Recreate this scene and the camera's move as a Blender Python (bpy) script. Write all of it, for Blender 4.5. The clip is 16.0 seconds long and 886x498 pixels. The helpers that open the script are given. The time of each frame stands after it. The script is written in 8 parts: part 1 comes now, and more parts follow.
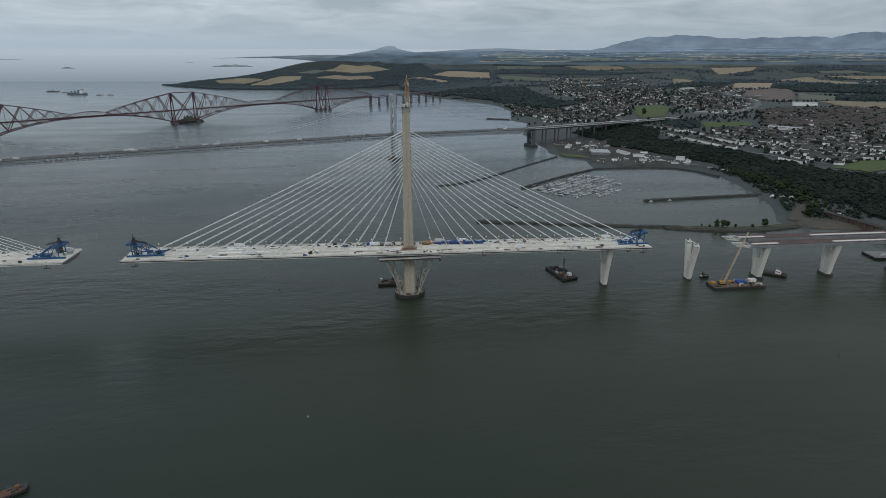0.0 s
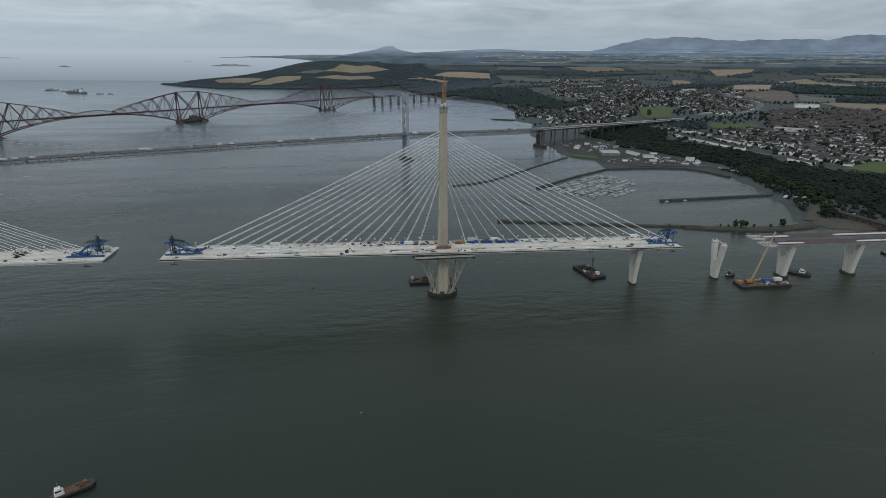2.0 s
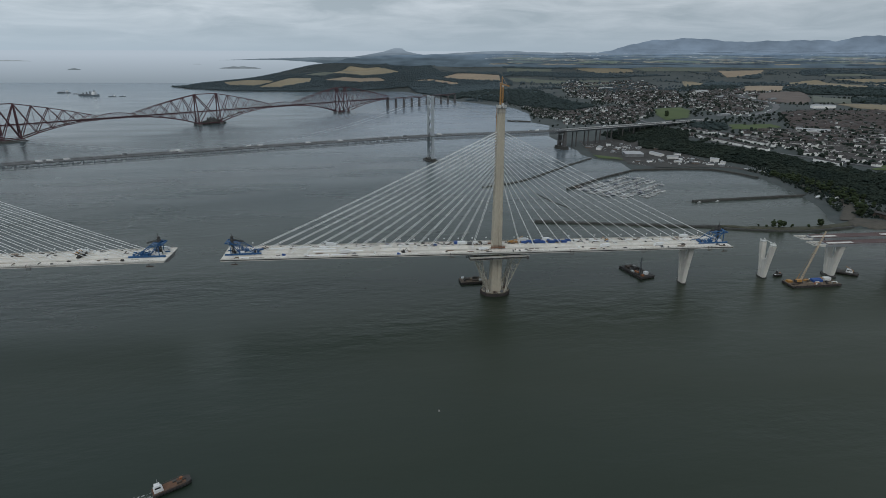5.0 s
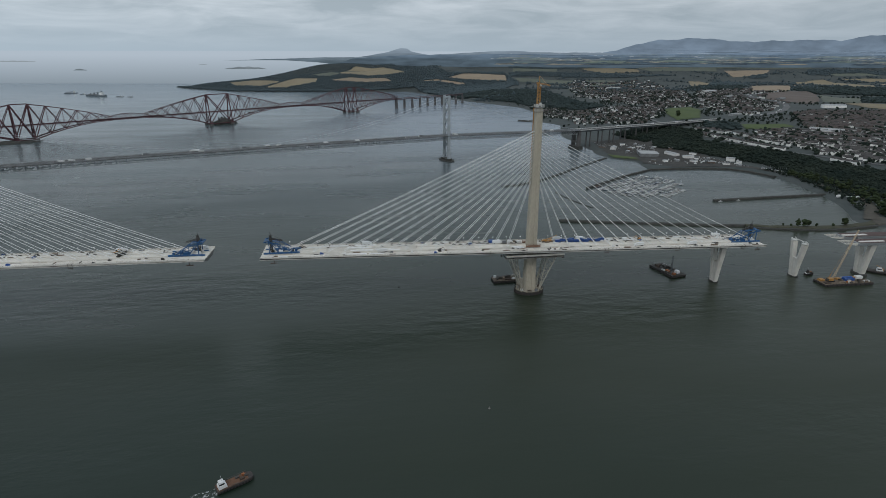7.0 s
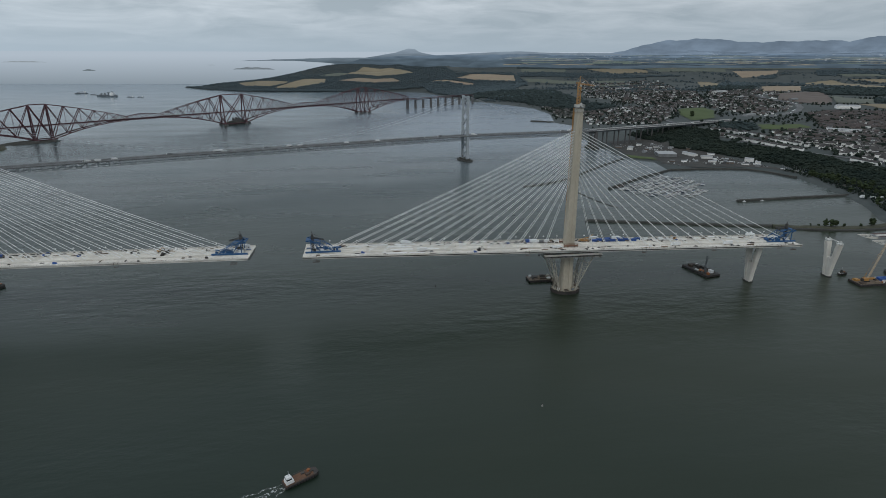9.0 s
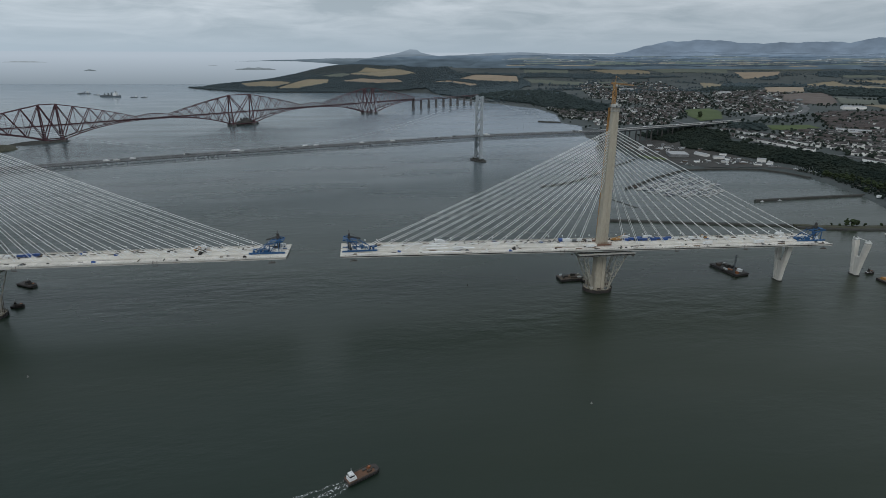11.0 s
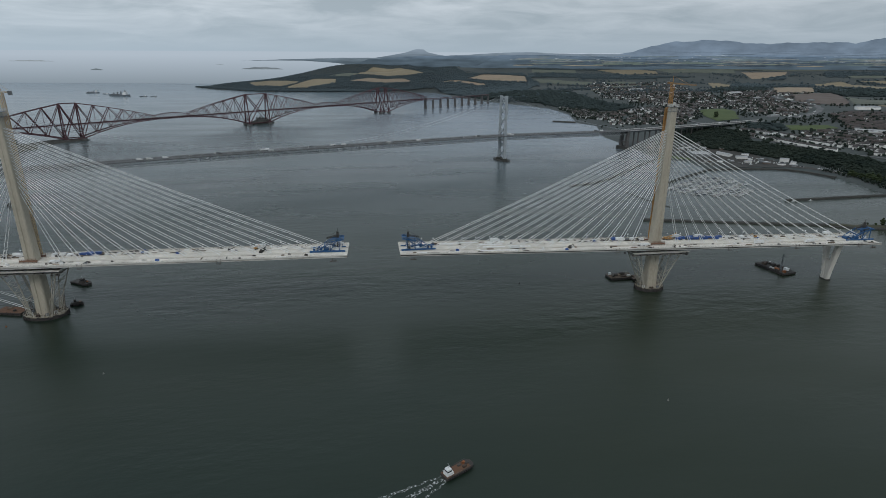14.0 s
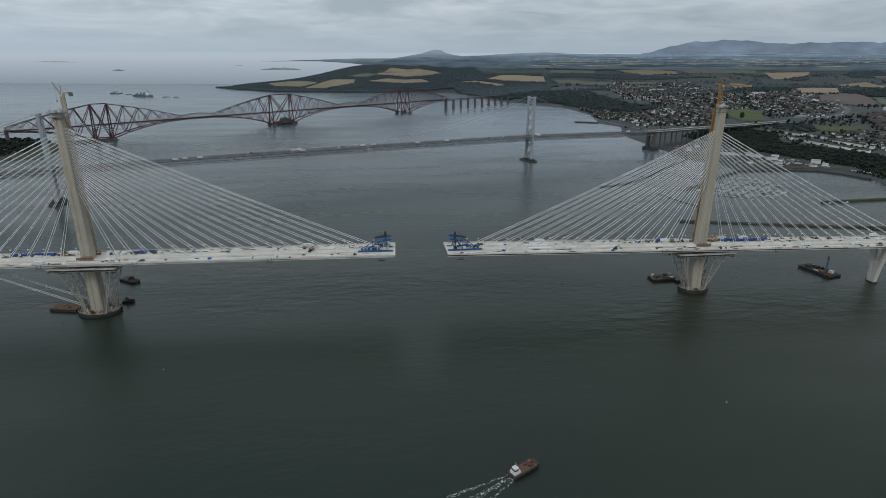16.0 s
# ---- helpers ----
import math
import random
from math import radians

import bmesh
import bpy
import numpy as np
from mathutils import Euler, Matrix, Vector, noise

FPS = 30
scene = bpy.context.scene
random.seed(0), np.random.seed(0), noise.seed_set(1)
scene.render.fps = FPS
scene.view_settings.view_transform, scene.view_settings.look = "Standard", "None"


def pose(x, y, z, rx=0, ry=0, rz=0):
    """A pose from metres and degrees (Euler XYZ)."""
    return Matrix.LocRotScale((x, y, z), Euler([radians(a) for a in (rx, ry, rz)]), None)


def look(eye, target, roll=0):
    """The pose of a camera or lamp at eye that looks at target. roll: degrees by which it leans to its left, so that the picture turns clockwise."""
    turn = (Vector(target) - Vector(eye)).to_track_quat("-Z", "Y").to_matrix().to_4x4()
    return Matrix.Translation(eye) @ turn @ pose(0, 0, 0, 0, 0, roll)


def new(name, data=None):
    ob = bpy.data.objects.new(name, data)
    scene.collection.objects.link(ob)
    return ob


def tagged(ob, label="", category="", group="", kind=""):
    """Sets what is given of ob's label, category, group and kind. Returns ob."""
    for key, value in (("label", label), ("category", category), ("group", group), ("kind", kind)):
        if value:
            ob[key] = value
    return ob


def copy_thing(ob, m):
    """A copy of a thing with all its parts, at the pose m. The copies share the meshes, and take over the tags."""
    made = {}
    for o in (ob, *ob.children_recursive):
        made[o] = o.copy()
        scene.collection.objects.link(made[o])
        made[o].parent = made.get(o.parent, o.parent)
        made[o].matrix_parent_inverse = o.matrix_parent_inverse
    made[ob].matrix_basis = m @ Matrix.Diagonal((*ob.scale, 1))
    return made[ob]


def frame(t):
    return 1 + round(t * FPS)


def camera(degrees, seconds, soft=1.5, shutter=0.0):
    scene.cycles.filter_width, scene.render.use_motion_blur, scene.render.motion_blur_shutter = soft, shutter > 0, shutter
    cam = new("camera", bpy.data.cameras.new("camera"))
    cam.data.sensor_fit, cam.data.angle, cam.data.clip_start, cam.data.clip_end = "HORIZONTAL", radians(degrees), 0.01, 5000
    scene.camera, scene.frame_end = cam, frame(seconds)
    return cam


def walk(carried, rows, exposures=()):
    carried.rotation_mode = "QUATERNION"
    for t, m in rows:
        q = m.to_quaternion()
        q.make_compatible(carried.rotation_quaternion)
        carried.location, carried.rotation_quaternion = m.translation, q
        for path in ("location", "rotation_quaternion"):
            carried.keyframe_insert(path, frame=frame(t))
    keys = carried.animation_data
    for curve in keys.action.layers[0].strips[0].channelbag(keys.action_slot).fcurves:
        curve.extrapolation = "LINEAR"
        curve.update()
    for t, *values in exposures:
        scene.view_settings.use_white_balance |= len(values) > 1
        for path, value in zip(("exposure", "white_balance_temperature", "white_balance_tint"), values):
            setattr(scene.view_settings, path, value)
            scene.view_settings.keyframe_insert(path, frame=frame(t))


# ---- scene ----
cam = camera(76.7, 16.0, soft=0.7)
PATH = [
    (0, (-43.771, -577.859, 258.318), (-43.521, -575.993, 257.645), -0.0),
    (0.5, (-55.556, -578.401, 258.475), (-55.298, -576.535, 257.803), 0.1),
    (1, (-66.898, -578.717, 258.61), (-66.634, -576.852, 257.938), 0.1),
    (1.5, (-77.393, -578.535, 258.728), (-77.123, -576.671, 258.056), 0.3),
    (2, (-87.82, -578.132, 258.779), (-87.548, -576.268, 258.107), 0.3),
    (2.5, (-97.69, -577.501, 258.732), (-97.419, -575.636, 258.062), 0.2),
    (3, (-106.908, -576.823, 258.63), (-106.639, -574.957, 257.961), 0.2),
    (3.5, (-116.179, -576.016, 258.504), (-115.911, -574.15, 257.835), 0.2),
    (4, (-125.83, -575.214, 258.349), (-125.562, -573.348, 257.681), 0.2),
    (6.5, (-173.744, -572.096, 257.248), (-173.48, -570.228, 256.583), 0.1),
    (7, (-183.112, -571.314, 257.122), (-182.848, -569.447, 256.457), 0.1),
    (7.5, (-192.741, -570.683, 257.018), (-192.478, -568.815, 256.354), 0.1),
    (8, (-202.404, -570.313, 257.035), (-202.149, -568.444, 256.371), 0.1),
    (8.5, (-212.272, -570.116, 257.067), (-212.019, -568.246, 256.403), 0.1),
    (9, (-222.355, -569.691, 257.0), (-222.1, -567.821, 256.336), 0.1),
    (11.5, (-273.302, -565.707, 255.639), (-273.035, -563.838, 254.978), 0.2),
    (12, (-283.613, -564.508, 255.5), (-283.345, -562.64, 254.839), 0.2),
    (12.5, (-293.88, -563.568, 255.431), (-293.612, -561.7, 254.77), 0.2),
    (13, (-304.191, -562.846, 255.471), (-303.922, -560.977, 254.809), 0.2),
    (13.5, (-314.58, -562.437, 255.51), (-314.312, -560.569, 254.849), 0.2),
    (14, (-325.068, -562.225, 255.642), (-324.799, -560.357, 254.98), 0.3),
    (14.5, (-335.347, -562.281, 255.849), (-335.083, -560.412, 255.188), 0.2),
    (15, (-344.67, -562.297, 256.19), (-344.417, -560.426, 255.529), 0.2),
    (15.5, (-353.163, -561.778, 256.403), (-352.927, -559.905, 255.742), 0.3),
    (16, (-361.253, -560.457, 256.385), (-361.027, -558.583, 255.724), 0.2),
]
walk(cam, [(t, look(eye, target, roll)) for t, eye, target, roll in PATH])


# ---- world, sun and exposure ----
world = bpy.data.worlds.new("overcast_sky")
scene.world = world
world.use_nodes = True
wn, wl = world.node_tree.nodes, world.node_tree.links
wn.clear()


def wnode(kind, **sets):
    n = wn.new(kind)
    for k, v in sets.items():
        n.inputs[k].default_value = v
    return n


SUN_UP, SUN_TURN = 48.0, 200.0
sky = wn.new("ShaderNodeTexSky")
sky.sky_type = 'NISHITA'
sky.sun_disc = False
sky.sun_elevation, sky.sun_rotation = radians(SUN_UP), radians(SUN_TURN)
sky.air_density, sky.dust_density = 1.0, 3.0
sky_dim = wn.new("ShaderNodeMix")
sky_dim.data_type, sky_dim.blend_type = 'RGBA', 'MULTIPLY'
sky_dim.inputs["Factor"].default_value = 1.0
sky_dim.inputs["B"].default_value = (0.1, 0.1, 0.1, 1)
wl.new(sky.outputs[0], sky_dim.inputs["A"])
# a closed cloud deck, streaked towards the horizon
geo = wn.new("ShaderNodeTexCoord")
sep = wn.new("ShaderNodeSeparateXYZ")
wl.new(geo.outputs["Generated"], sep.inputs[0])


def wmath(op, a, b=None, clamp=False):
    n = wn.new("ShaderNodeMath")
    n.operation, n.use_clamp = op, clamp
    for i, v in enumerate((a, b)):
        if v is None:
            continue
        if isinstance(v, (int, float)):
            n.inputs[i].default_value = v
        else:
            wl.new(v, n.inputs[i])
    return n.outputs[0]


up = wmath('MAXIMUM', sep.outputs["Z"], 0.0)
den = wmath('ADD', up, 0.13)
cx = wmath('DIVIDE', sep.outputs["X"], den)
cy = wmath('DIVIDE', sep.outputs["Y"], den)
plane = wn.new("ShaderNodeCombineXYZ")
wl.new(cx, plane.inputs[0])
wl.new(cy, plane.inputs[1])
big = wnode("ShaderNodeTexNoise", Scale=1.15, Detail=7.0, Roughness=0.58, Distortion=0.5)
wl.new(plane.outputs[0], big.inputs["Vector"])
ramp = wn.new("ShaderNodeValToRGB")
ramp.color_ramp.elements[0].position, ramp.color_ramp.elements[1].position = 0.36, 0.64
ramp.color_ramp.elements[0].color = (0.394, 0.468, 0.527, 1)
ramp.color_ramp.elements[1].color = (0.652, 0.724, 0.792, 1)
wl.new(big.outputs[0], ramp.inputs[0])
# towards the horizon the clouds melt into pale haze
low = wmath('DIVIDE', up, 0.085, True)
haze = wn.new("ShaderNodeMix")
haze.data_type = 'RGBA'
haze.inputs["A"].default_value = (0.425, 0.52, 0.605, 1)
wl.new(low, haze.inputs["Factor"])
wl.new(ramp.outputs[0], haze.inputs["B"])
cover = wn.new("ShaderNodeMix")
cover.data_type = 'RGBA'
cover.inputs["Factor"].default_value = 0.94
wl.new(sky_dim.outputs["Result"], cover.inputs["A"])
wl.new(haze.outputs["Result"], cover.inputs["B"])
back = wn.new("ShaderNodeBackground")
back.inputs["Strength"].default_value = 0.94
# the cloud thickens slowly inland and thins out to sea
thick = wmath('MULTIPLY_ADD', sep.outputs["X"], -0.15)
thick.node.inputs[2].default_value = 0.975
veil = wn.new("ShaderNodeVectorMath")
veil.operation = 'SCALE'
wl.new(cover.outputs["Result"], veil.inputs[0])
wl.new(thick, veil.inputs["Scale"])
wl.new(veil.outputs[0], back.inputs["Color"])
wout = wn.new("ShaderNodeOutputWorld")
wl.new(back.outputs[0], wout.inputs[0])

sun = new("sun", bpy.data.lights.new("sun", 'SUN'))
sun.data.energy, sun.data.angle, sun.data.color = 0.7, radians(25), (1.0, 0.95, 0.88)
sun.matrix_world = pose(0, 0, 900, 90 - SUN_UP, 0, 180 - SUN_TURN)
scene.view_settings.exposure = 0.0


# ---- materials ----
def mat(name, c1, c2, rough=0.8, scale=0.3, fine=4.0, bump=0.2, metal=0.0, vary=0.0, spec=0.5, islands=0.0, stretch=(1, 1, 1)):
    """Two colours mixed by a coarse and a fine noise in metres, with relief; vary: brightness from object to object."""
    m = bpy.data.materials.new(name)
    m.use_nodes = True
    n, l = m.node_tree.nodes, m.node_tree.links
    p = n["Principled BSDF"]
    p.inputs["Roughness"].default_value, p.inputs["Metallic"].default_value = rough, metal
    p.inputs["Specular IOR Level"].default_value = spec
    tc = n.new("ShaderNodeTexCoord")
    mp = n.new("ShaderNodeMapping")
    mp.inputs["Scale"].default_value = stretch
    l.new(tc.outputs["Object"], mp.inputs[0])
    a, b = n.new("ShaderNodeTexNoise"), n.new("ShaderNodeTexNoise")
    for t, s, d in ((a, scale, 4.0), (b, fine, 3.0)):
        t.inputs["Scale"].default_value, t.inputs["Detail"].default_value = s, d
        l.new(mp.outputs[0], t.inputs["Vector"])
    s = n.new("ShaderNodeMath")
    s.operation = 'ADD'
    l.new(a.outputs[0], s.inputs[0])
    l.new(b.outputs[0], s.inputs[1])
    r = n.new("ShaderNodeMapRange")
    r.inputs["From Min"].default_value, r.inputs["From Max"].default_value = 0.7, 1.3
    l.new(s.outputs[0], r.inputs[0])
    mix = n.new("ShaderNodeMix")
    mix.data_type = 'RGBA'
    mix.inputs["A"].default_value, mix.inputs["B"].default_value = (*c1, 1), (*c2, 1)
    l.new(r.outputs[0], mix.inputs["Factor"])
    col = mix.outputs["Result"]
    for amount, src in ((vary, "ShaderNodeObjectInfo"), (islands, "ShaderNodeNewGeometry")):
        if not amount:
            continue
        info = n.new(src)
        rr = n.new("ShaderNodeMapRange")
        rr.inputs["To Min"].default_value, rr.inputs["To Max"].default_value = 1 - amount, 1 + amount
        l.new(info.outputs["Random" if amount is vary else "Random Per Island"], rr.inputs[0])
        mul = n.new("ShaderNodeVectorMath")
        mul.operation = 'SCALE'
        l.new(col, mul.inputs[0])
        l.new(rr.outputs[0], mul.inputs["Scale"])
        col = mul.outputs[0]
    l.new(col, p.inputs["Base Color"])
    if bump:
        bp = n.new("ShaderNodeBump")
        bp.inputs["Strength"].default_value = bump
        l.new(b.outputs[0], bp.inputs["Height"])
        l.new(bp.outputs[0], p.inputs["Normal"])
    return m


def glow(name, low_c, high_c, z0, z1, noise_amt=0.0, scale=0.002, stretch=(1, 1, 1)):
    """Distance with the haze painted into its own pale light, from one colour low down to another higher up."""
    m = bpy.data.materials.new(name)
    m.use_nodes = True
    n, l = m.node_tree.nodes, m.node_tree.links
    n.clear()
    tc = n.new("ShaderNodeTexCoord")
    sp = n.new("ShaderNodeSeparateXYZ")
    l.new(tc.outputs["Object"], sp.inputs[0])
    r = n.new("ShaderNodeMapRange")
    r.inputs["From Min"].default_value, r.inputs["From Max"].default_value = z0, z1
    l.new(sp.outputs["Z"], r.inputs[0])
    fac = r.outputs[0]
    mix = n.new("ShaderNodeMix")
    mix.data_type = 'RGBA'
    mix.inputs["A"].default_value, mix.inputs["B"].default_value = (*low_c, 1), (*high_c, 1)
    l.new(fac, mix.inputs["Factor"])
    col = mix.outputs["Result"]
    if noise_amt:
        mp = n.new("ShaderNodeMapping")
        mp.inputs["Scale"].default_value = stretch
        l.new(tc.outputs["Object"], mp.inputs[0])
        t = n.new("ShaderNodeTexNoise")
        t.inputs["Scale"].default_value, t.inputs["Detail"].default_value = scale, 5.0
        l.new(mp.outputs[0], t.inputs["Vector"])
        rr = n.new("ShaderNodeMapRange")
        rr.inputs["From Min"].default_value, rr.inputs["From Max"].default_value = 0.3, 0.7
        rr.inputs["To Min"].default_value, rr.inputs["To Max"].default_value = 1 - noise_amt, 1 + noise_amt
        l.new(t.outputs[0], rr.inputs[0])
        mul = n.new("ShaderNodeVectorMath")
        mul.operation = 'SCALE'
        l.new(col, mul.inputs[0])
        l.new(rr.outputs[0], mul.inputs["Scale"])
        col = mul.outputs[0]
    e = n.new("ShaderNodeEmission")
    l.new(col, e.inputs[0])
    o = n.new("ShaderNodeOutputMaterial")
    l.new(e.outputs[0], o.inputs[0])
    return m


def water_material():
    m = bpy.data.materials.new("estuary_water")
    m.use_nodes = True
    n, l = m.node_tree.nodes, m.node_tree.links
    p = n["Principled BSDF"]
    p.inputs["IOR"].default_value = 1.38
    tc = n.new("ShaderNodeTexCoord")

    def tex(scale, detail, stretch, turn=0.0):
        mp = n.new("ShaderNodeMapping")
        mp.inputs["Scale"].default_value = stretch
        mp.inputs["Rotation"].default_value = (0, 0, radians(turn))
        l.new(tc.outputs["Object"], mp.inputs[0])
        t = n.new("ShaderNodeTexNoise")
        t.inputs["Scale"].default_value, t.inputs["Detail"].default_value = scale, detail
        l.new(mp.outputs[0], t.inputs["Vector"])
        return t.outputs[0]

    silt = tex(0.0022, 4.0, (0.6, 1.6, 1), 20)
    mix = n.new("ShaderNodeMix")
    mix.data_type = 'RGBA'
    mix.inputs["A"].default_value, mix.inputs["B"].default_value = (0.0100, 0.0222, 0.0155, 1), (0.0290, 0.0365, 0.0230, 1)
    rr = n.new("ShaderNodeMapRange")
    rr.inputs["From Min"].default_value, rr.inputs["From Max"].default_value = 0.35, 0.65
    l.new(silt, rr.inputs[0])
    # browner and paler towards the southern shore
    side = n.new("ShaderNodeSeparateXYZ")
    l.new(tc.outputs["Object"], side.inputs[0])
    south_r = n.new("ShaderNodeMapRange")
    south_r.inputs["From Min"].default_value, south_r.inputs["From Max"].default_value = -250.0, 420.0
    south_r.inputs["To Min"].default_value, south_r.inputs["To Max"].default_value = 0.0, 0.75
    l.new(side.outputs["X"], south_r.inputs[0])
    load_s = n.new("ShaderNodeMath")
    load_s.operation, load_s.use_clamp = 'MULTIPLY_ADD', True
    load_s.inputs[1].default_value = 0.45
    l.new(rr.outputs[0], load_s.inputs[0])
    l.new(south_r.outputs[0], load_s.inputs[2])
    l.new(load_s.outputs[0], mix.inputs["Factor"])
    # green-brown in the narrows, then distance haze painted in as a paler, bluer base
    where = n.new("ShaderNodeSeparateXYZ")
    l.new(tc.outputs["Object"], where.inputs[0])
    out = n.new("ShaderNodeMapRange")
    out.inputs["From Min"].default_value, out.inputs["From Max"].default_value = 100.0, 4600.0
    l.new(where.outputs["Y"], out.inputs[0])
    haze_mix = n.new("ShaderNodeMix")
    haze_mix.data_type = 'RGBA'
    l.new(out.outputs[0], haze_mix.inputs["Factor"])
    l.new(mix.outputs["Result"], haze_mix.inputs["A"])
    haze_mix.inputs["B"].default_value = (0.185, 0.245, 0.290, 1)
    # a paler base beyond the road bridge stands in for the bay's sky reflection
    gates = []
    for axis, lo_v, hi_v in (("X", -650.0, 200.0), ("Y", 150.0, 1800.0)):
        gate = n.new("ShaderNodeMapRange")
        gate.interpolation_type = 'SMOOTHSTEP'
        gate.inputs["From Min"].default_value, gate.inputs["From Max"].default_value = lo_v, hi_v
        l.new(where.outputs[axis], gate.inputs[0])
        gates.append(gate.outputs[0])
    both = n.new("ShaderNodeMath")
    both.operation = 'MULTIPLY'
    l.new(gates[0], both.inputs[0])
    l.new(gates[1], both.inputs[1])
    bay_shine = n.new("ShaderNodeMix")
    bay_shine.data_type = 'RGBA'
    l.new(both.outputs[0], bay_shine.inputs["Factor"])
    l.new(haze_mix.outputs["Result"], bay_shine.inputs["A"])
    bay_shine.inputs["B"].default_value = (0.205, 0.250, 0.302, 1)
    l.new(bay_shine.outputs["Result"], p.inputs["Base Color"])
    # slicks are smoother than the wind-ruffled patches
    patch = tex(0.006, 4.0, (0.5, 2.0, 1), 8)
    ro = n.new("ShaderNodeMapRange")
    ro.inputs["From Min"].default_value, ro.inputs["From Max"].default_value = 0.35, 0.65
    ro.inputs["To Min"].default_value, ro.inputs["To Max"].default_value = 0.23, 0.31
    l.new(patch, ro.inputs[0])
    # the open firth lies calmer than the narrows
    calm_s = n.new("ShaderNodeSeparateXYZ")
    l.new(tc.outputs["Object"], calm_s.inputs[0])
    calm = n.new("ShaderNodeMapRange")
    calm.inputs["From Min"].default_value, calm.inputs["From Max"].default_value = 250.0, 4300.0
    calm.inputs["To Min"].default_value, calm.inputs["To Max"].default_value = 1.0, 0.5
    l.new(calm_s.outputs["Y"], calm.inputs[0])
    rough = n.new("ShaderNodeMath")
    rough.operation = 'MULTIPLY'
    l.new(ro.outputs[0], rough.inputs[0])
    l.new(calm.outputs[0], rough.inputs[1])
    chop = n.new("ShaderNodeMapRange")
    chop.inputs["From Min"].default_value, chop.inputs["From Max"].default_value = -330.0, 60.0
    chop.inputs["To Min"].default_value, chop.inputs["To Max"].default_value = 1.75, 1.0
    l.new(calm_s.outputs["Y"], chop.inputs[0])
    rougher = n.new("ShaderNodeMath")
    rougher.operation = 'MULTIPLY'
    l.new(rough.outputs[0], rougher.inputs[0])
    l.new(chop.outputs[0], rougher.inputs[1])
    l.new(rougher.outputs[0], p.inputs["Roughness"])
    add = None
    for scale, stretch, turn, w in ((0.024, (0.55, 1.2, 1), 10, 0.8), (0.08, (0.5, 1.3, 1), -6, 0.6), (0.26, (0.6, 1.2, 1), 15, 0.13)):
        t = tex(scale, 3.0, stretch, turn)
        mul = n.new("ShaderNodeMath")
        mul.operation = 'MULTIPLY'
        mul.inputs[1].default_value = w
        l.new(t, mul.inputs[0])
        if add is None:
            add = mul.outputs[0]
        else:
            s = n.new("ShaderNodeMath")
            l.new(add, s.inputs[0])
            l.new(mul.outputs[0], s.inputs[1])
            add = s.outputs[0]
    ruf = n.new("ShaderNodeMapRange")
    ruf.inputs["From Min"].default_value, ruf.inputs["From Max"].default_value = 0.43, 0.62
    ruf.inputs["To Min"].default_value, ruf.inputs["To Max"].default_value = 0.12, 0.85
    l.new(tex(0.004, 3.0, (0.6, 1.8, 1), -5), ruf.inputs[0])
    bp = n.new("ShaderNodeBump")
    bp.inputs["Distance"].default_value = 2.2
    stir = n.new("ShaderNodeMath")
    stir.operation = 'MULTIPLY'
    l.new(ruf.outputs[0], stir.inputs[0])
    l.new(calm.outputs[0], stir.inputs[1])
    l.new(stir.outputs[0], bp.inputs["Strength"])
    l.new(add, bp.inputs["Height"])
    l.new(bp.outputs[0], p.inputs["Normal"])
    return m


CONCRETE = mat("tower_concrete", (0.345, 0.312, 0.25), (0.47, 0.43, 0.35), 0.85, 0.06, 0.8, 0.15, stretch=(1, 1, 0.35))
DECK = mat("deck_concrete", (0.50, 0.47, 0.42), (0.70, 0.67, 0.61), 0.85, 0.09, 0.9, 0.1)
DECK_EDGE = mat("deck_edge_concrete", (0.56, 0.54, 0.50), (0.70, 0.68, 0.64), 0.8, 0.1, 1.0, 0.1)
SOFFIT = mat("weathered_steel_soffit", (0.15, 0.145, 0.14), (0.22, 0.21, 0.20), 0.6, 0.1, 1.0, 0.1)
PIER = mat("pier_concrete", (0.48, 0.46, 0.42), (0.62, 0.60, 0.55), 0.85, 0.08, 0.7, 0.15, stretch=(1, 1, 0.3))
WHITE_STEEL = mat("white_painted_steel", (0.52, 0.52, 0.50), (0.64, 0.64, 0.61), 0.5, 0.5, 3.0, 0.05)
CABLE = mat("pale_stay_sheath", (0.66, 0.68, 0.68), (0.78, 0.79, 0.79), 0.45, 0.1, 1.0, 0.0)
RUST = mat("rusty_steel", (0.035, 0.027, 0.023), (0.095, 0.065, 0.048), 0.85, 0.2, 1.5, 0.3)
BLUE = mat("blue_painted_steel", (0.010, 0.060, 0.165), (0.024, 0.105, 0.245), 0.5, 0.3, 2.0, 0.05)
CONTAINER_BLUE = mat("blue_container_paint", (0.015, 0.055, 0.21), (0.03, 0.095, 0.30), 0.55, 0.3, 2.0, 0.1, vary=0.3)
YELLOW = mat("yellow_crane_paint", (0.36, 0.18, 0.045), (0.46, 0.25, 0.08), 0.5, 0.3, 2.0, 0.05)
TOWER_STEEL = mat("pale_grey_tower_steel", (0.30, 0.335, 0.36), (0.40, 0.435, 0.46), 0.55, 0.1, 1.0, 0.05)
GREY_STEEL = mat("grey_painted_steel", (0.11, 0.12, 0.13), (0.18, 0.195, 0.205), 0.55, 0.1, 1.0, 0.05)
RED_STEEL = mat("oxide_red_steel", (0.056, 0.0205, 0.027), (0.088, 0.032, 0.040), 0.6, 0.05, 0.6, 0.05)
ASPHALT = mat("road_asphalt", (0.06, 0.06, 0.062), (0.10, 0.10, 0.10), 0.9, 0.05, 0.8, 0.05)
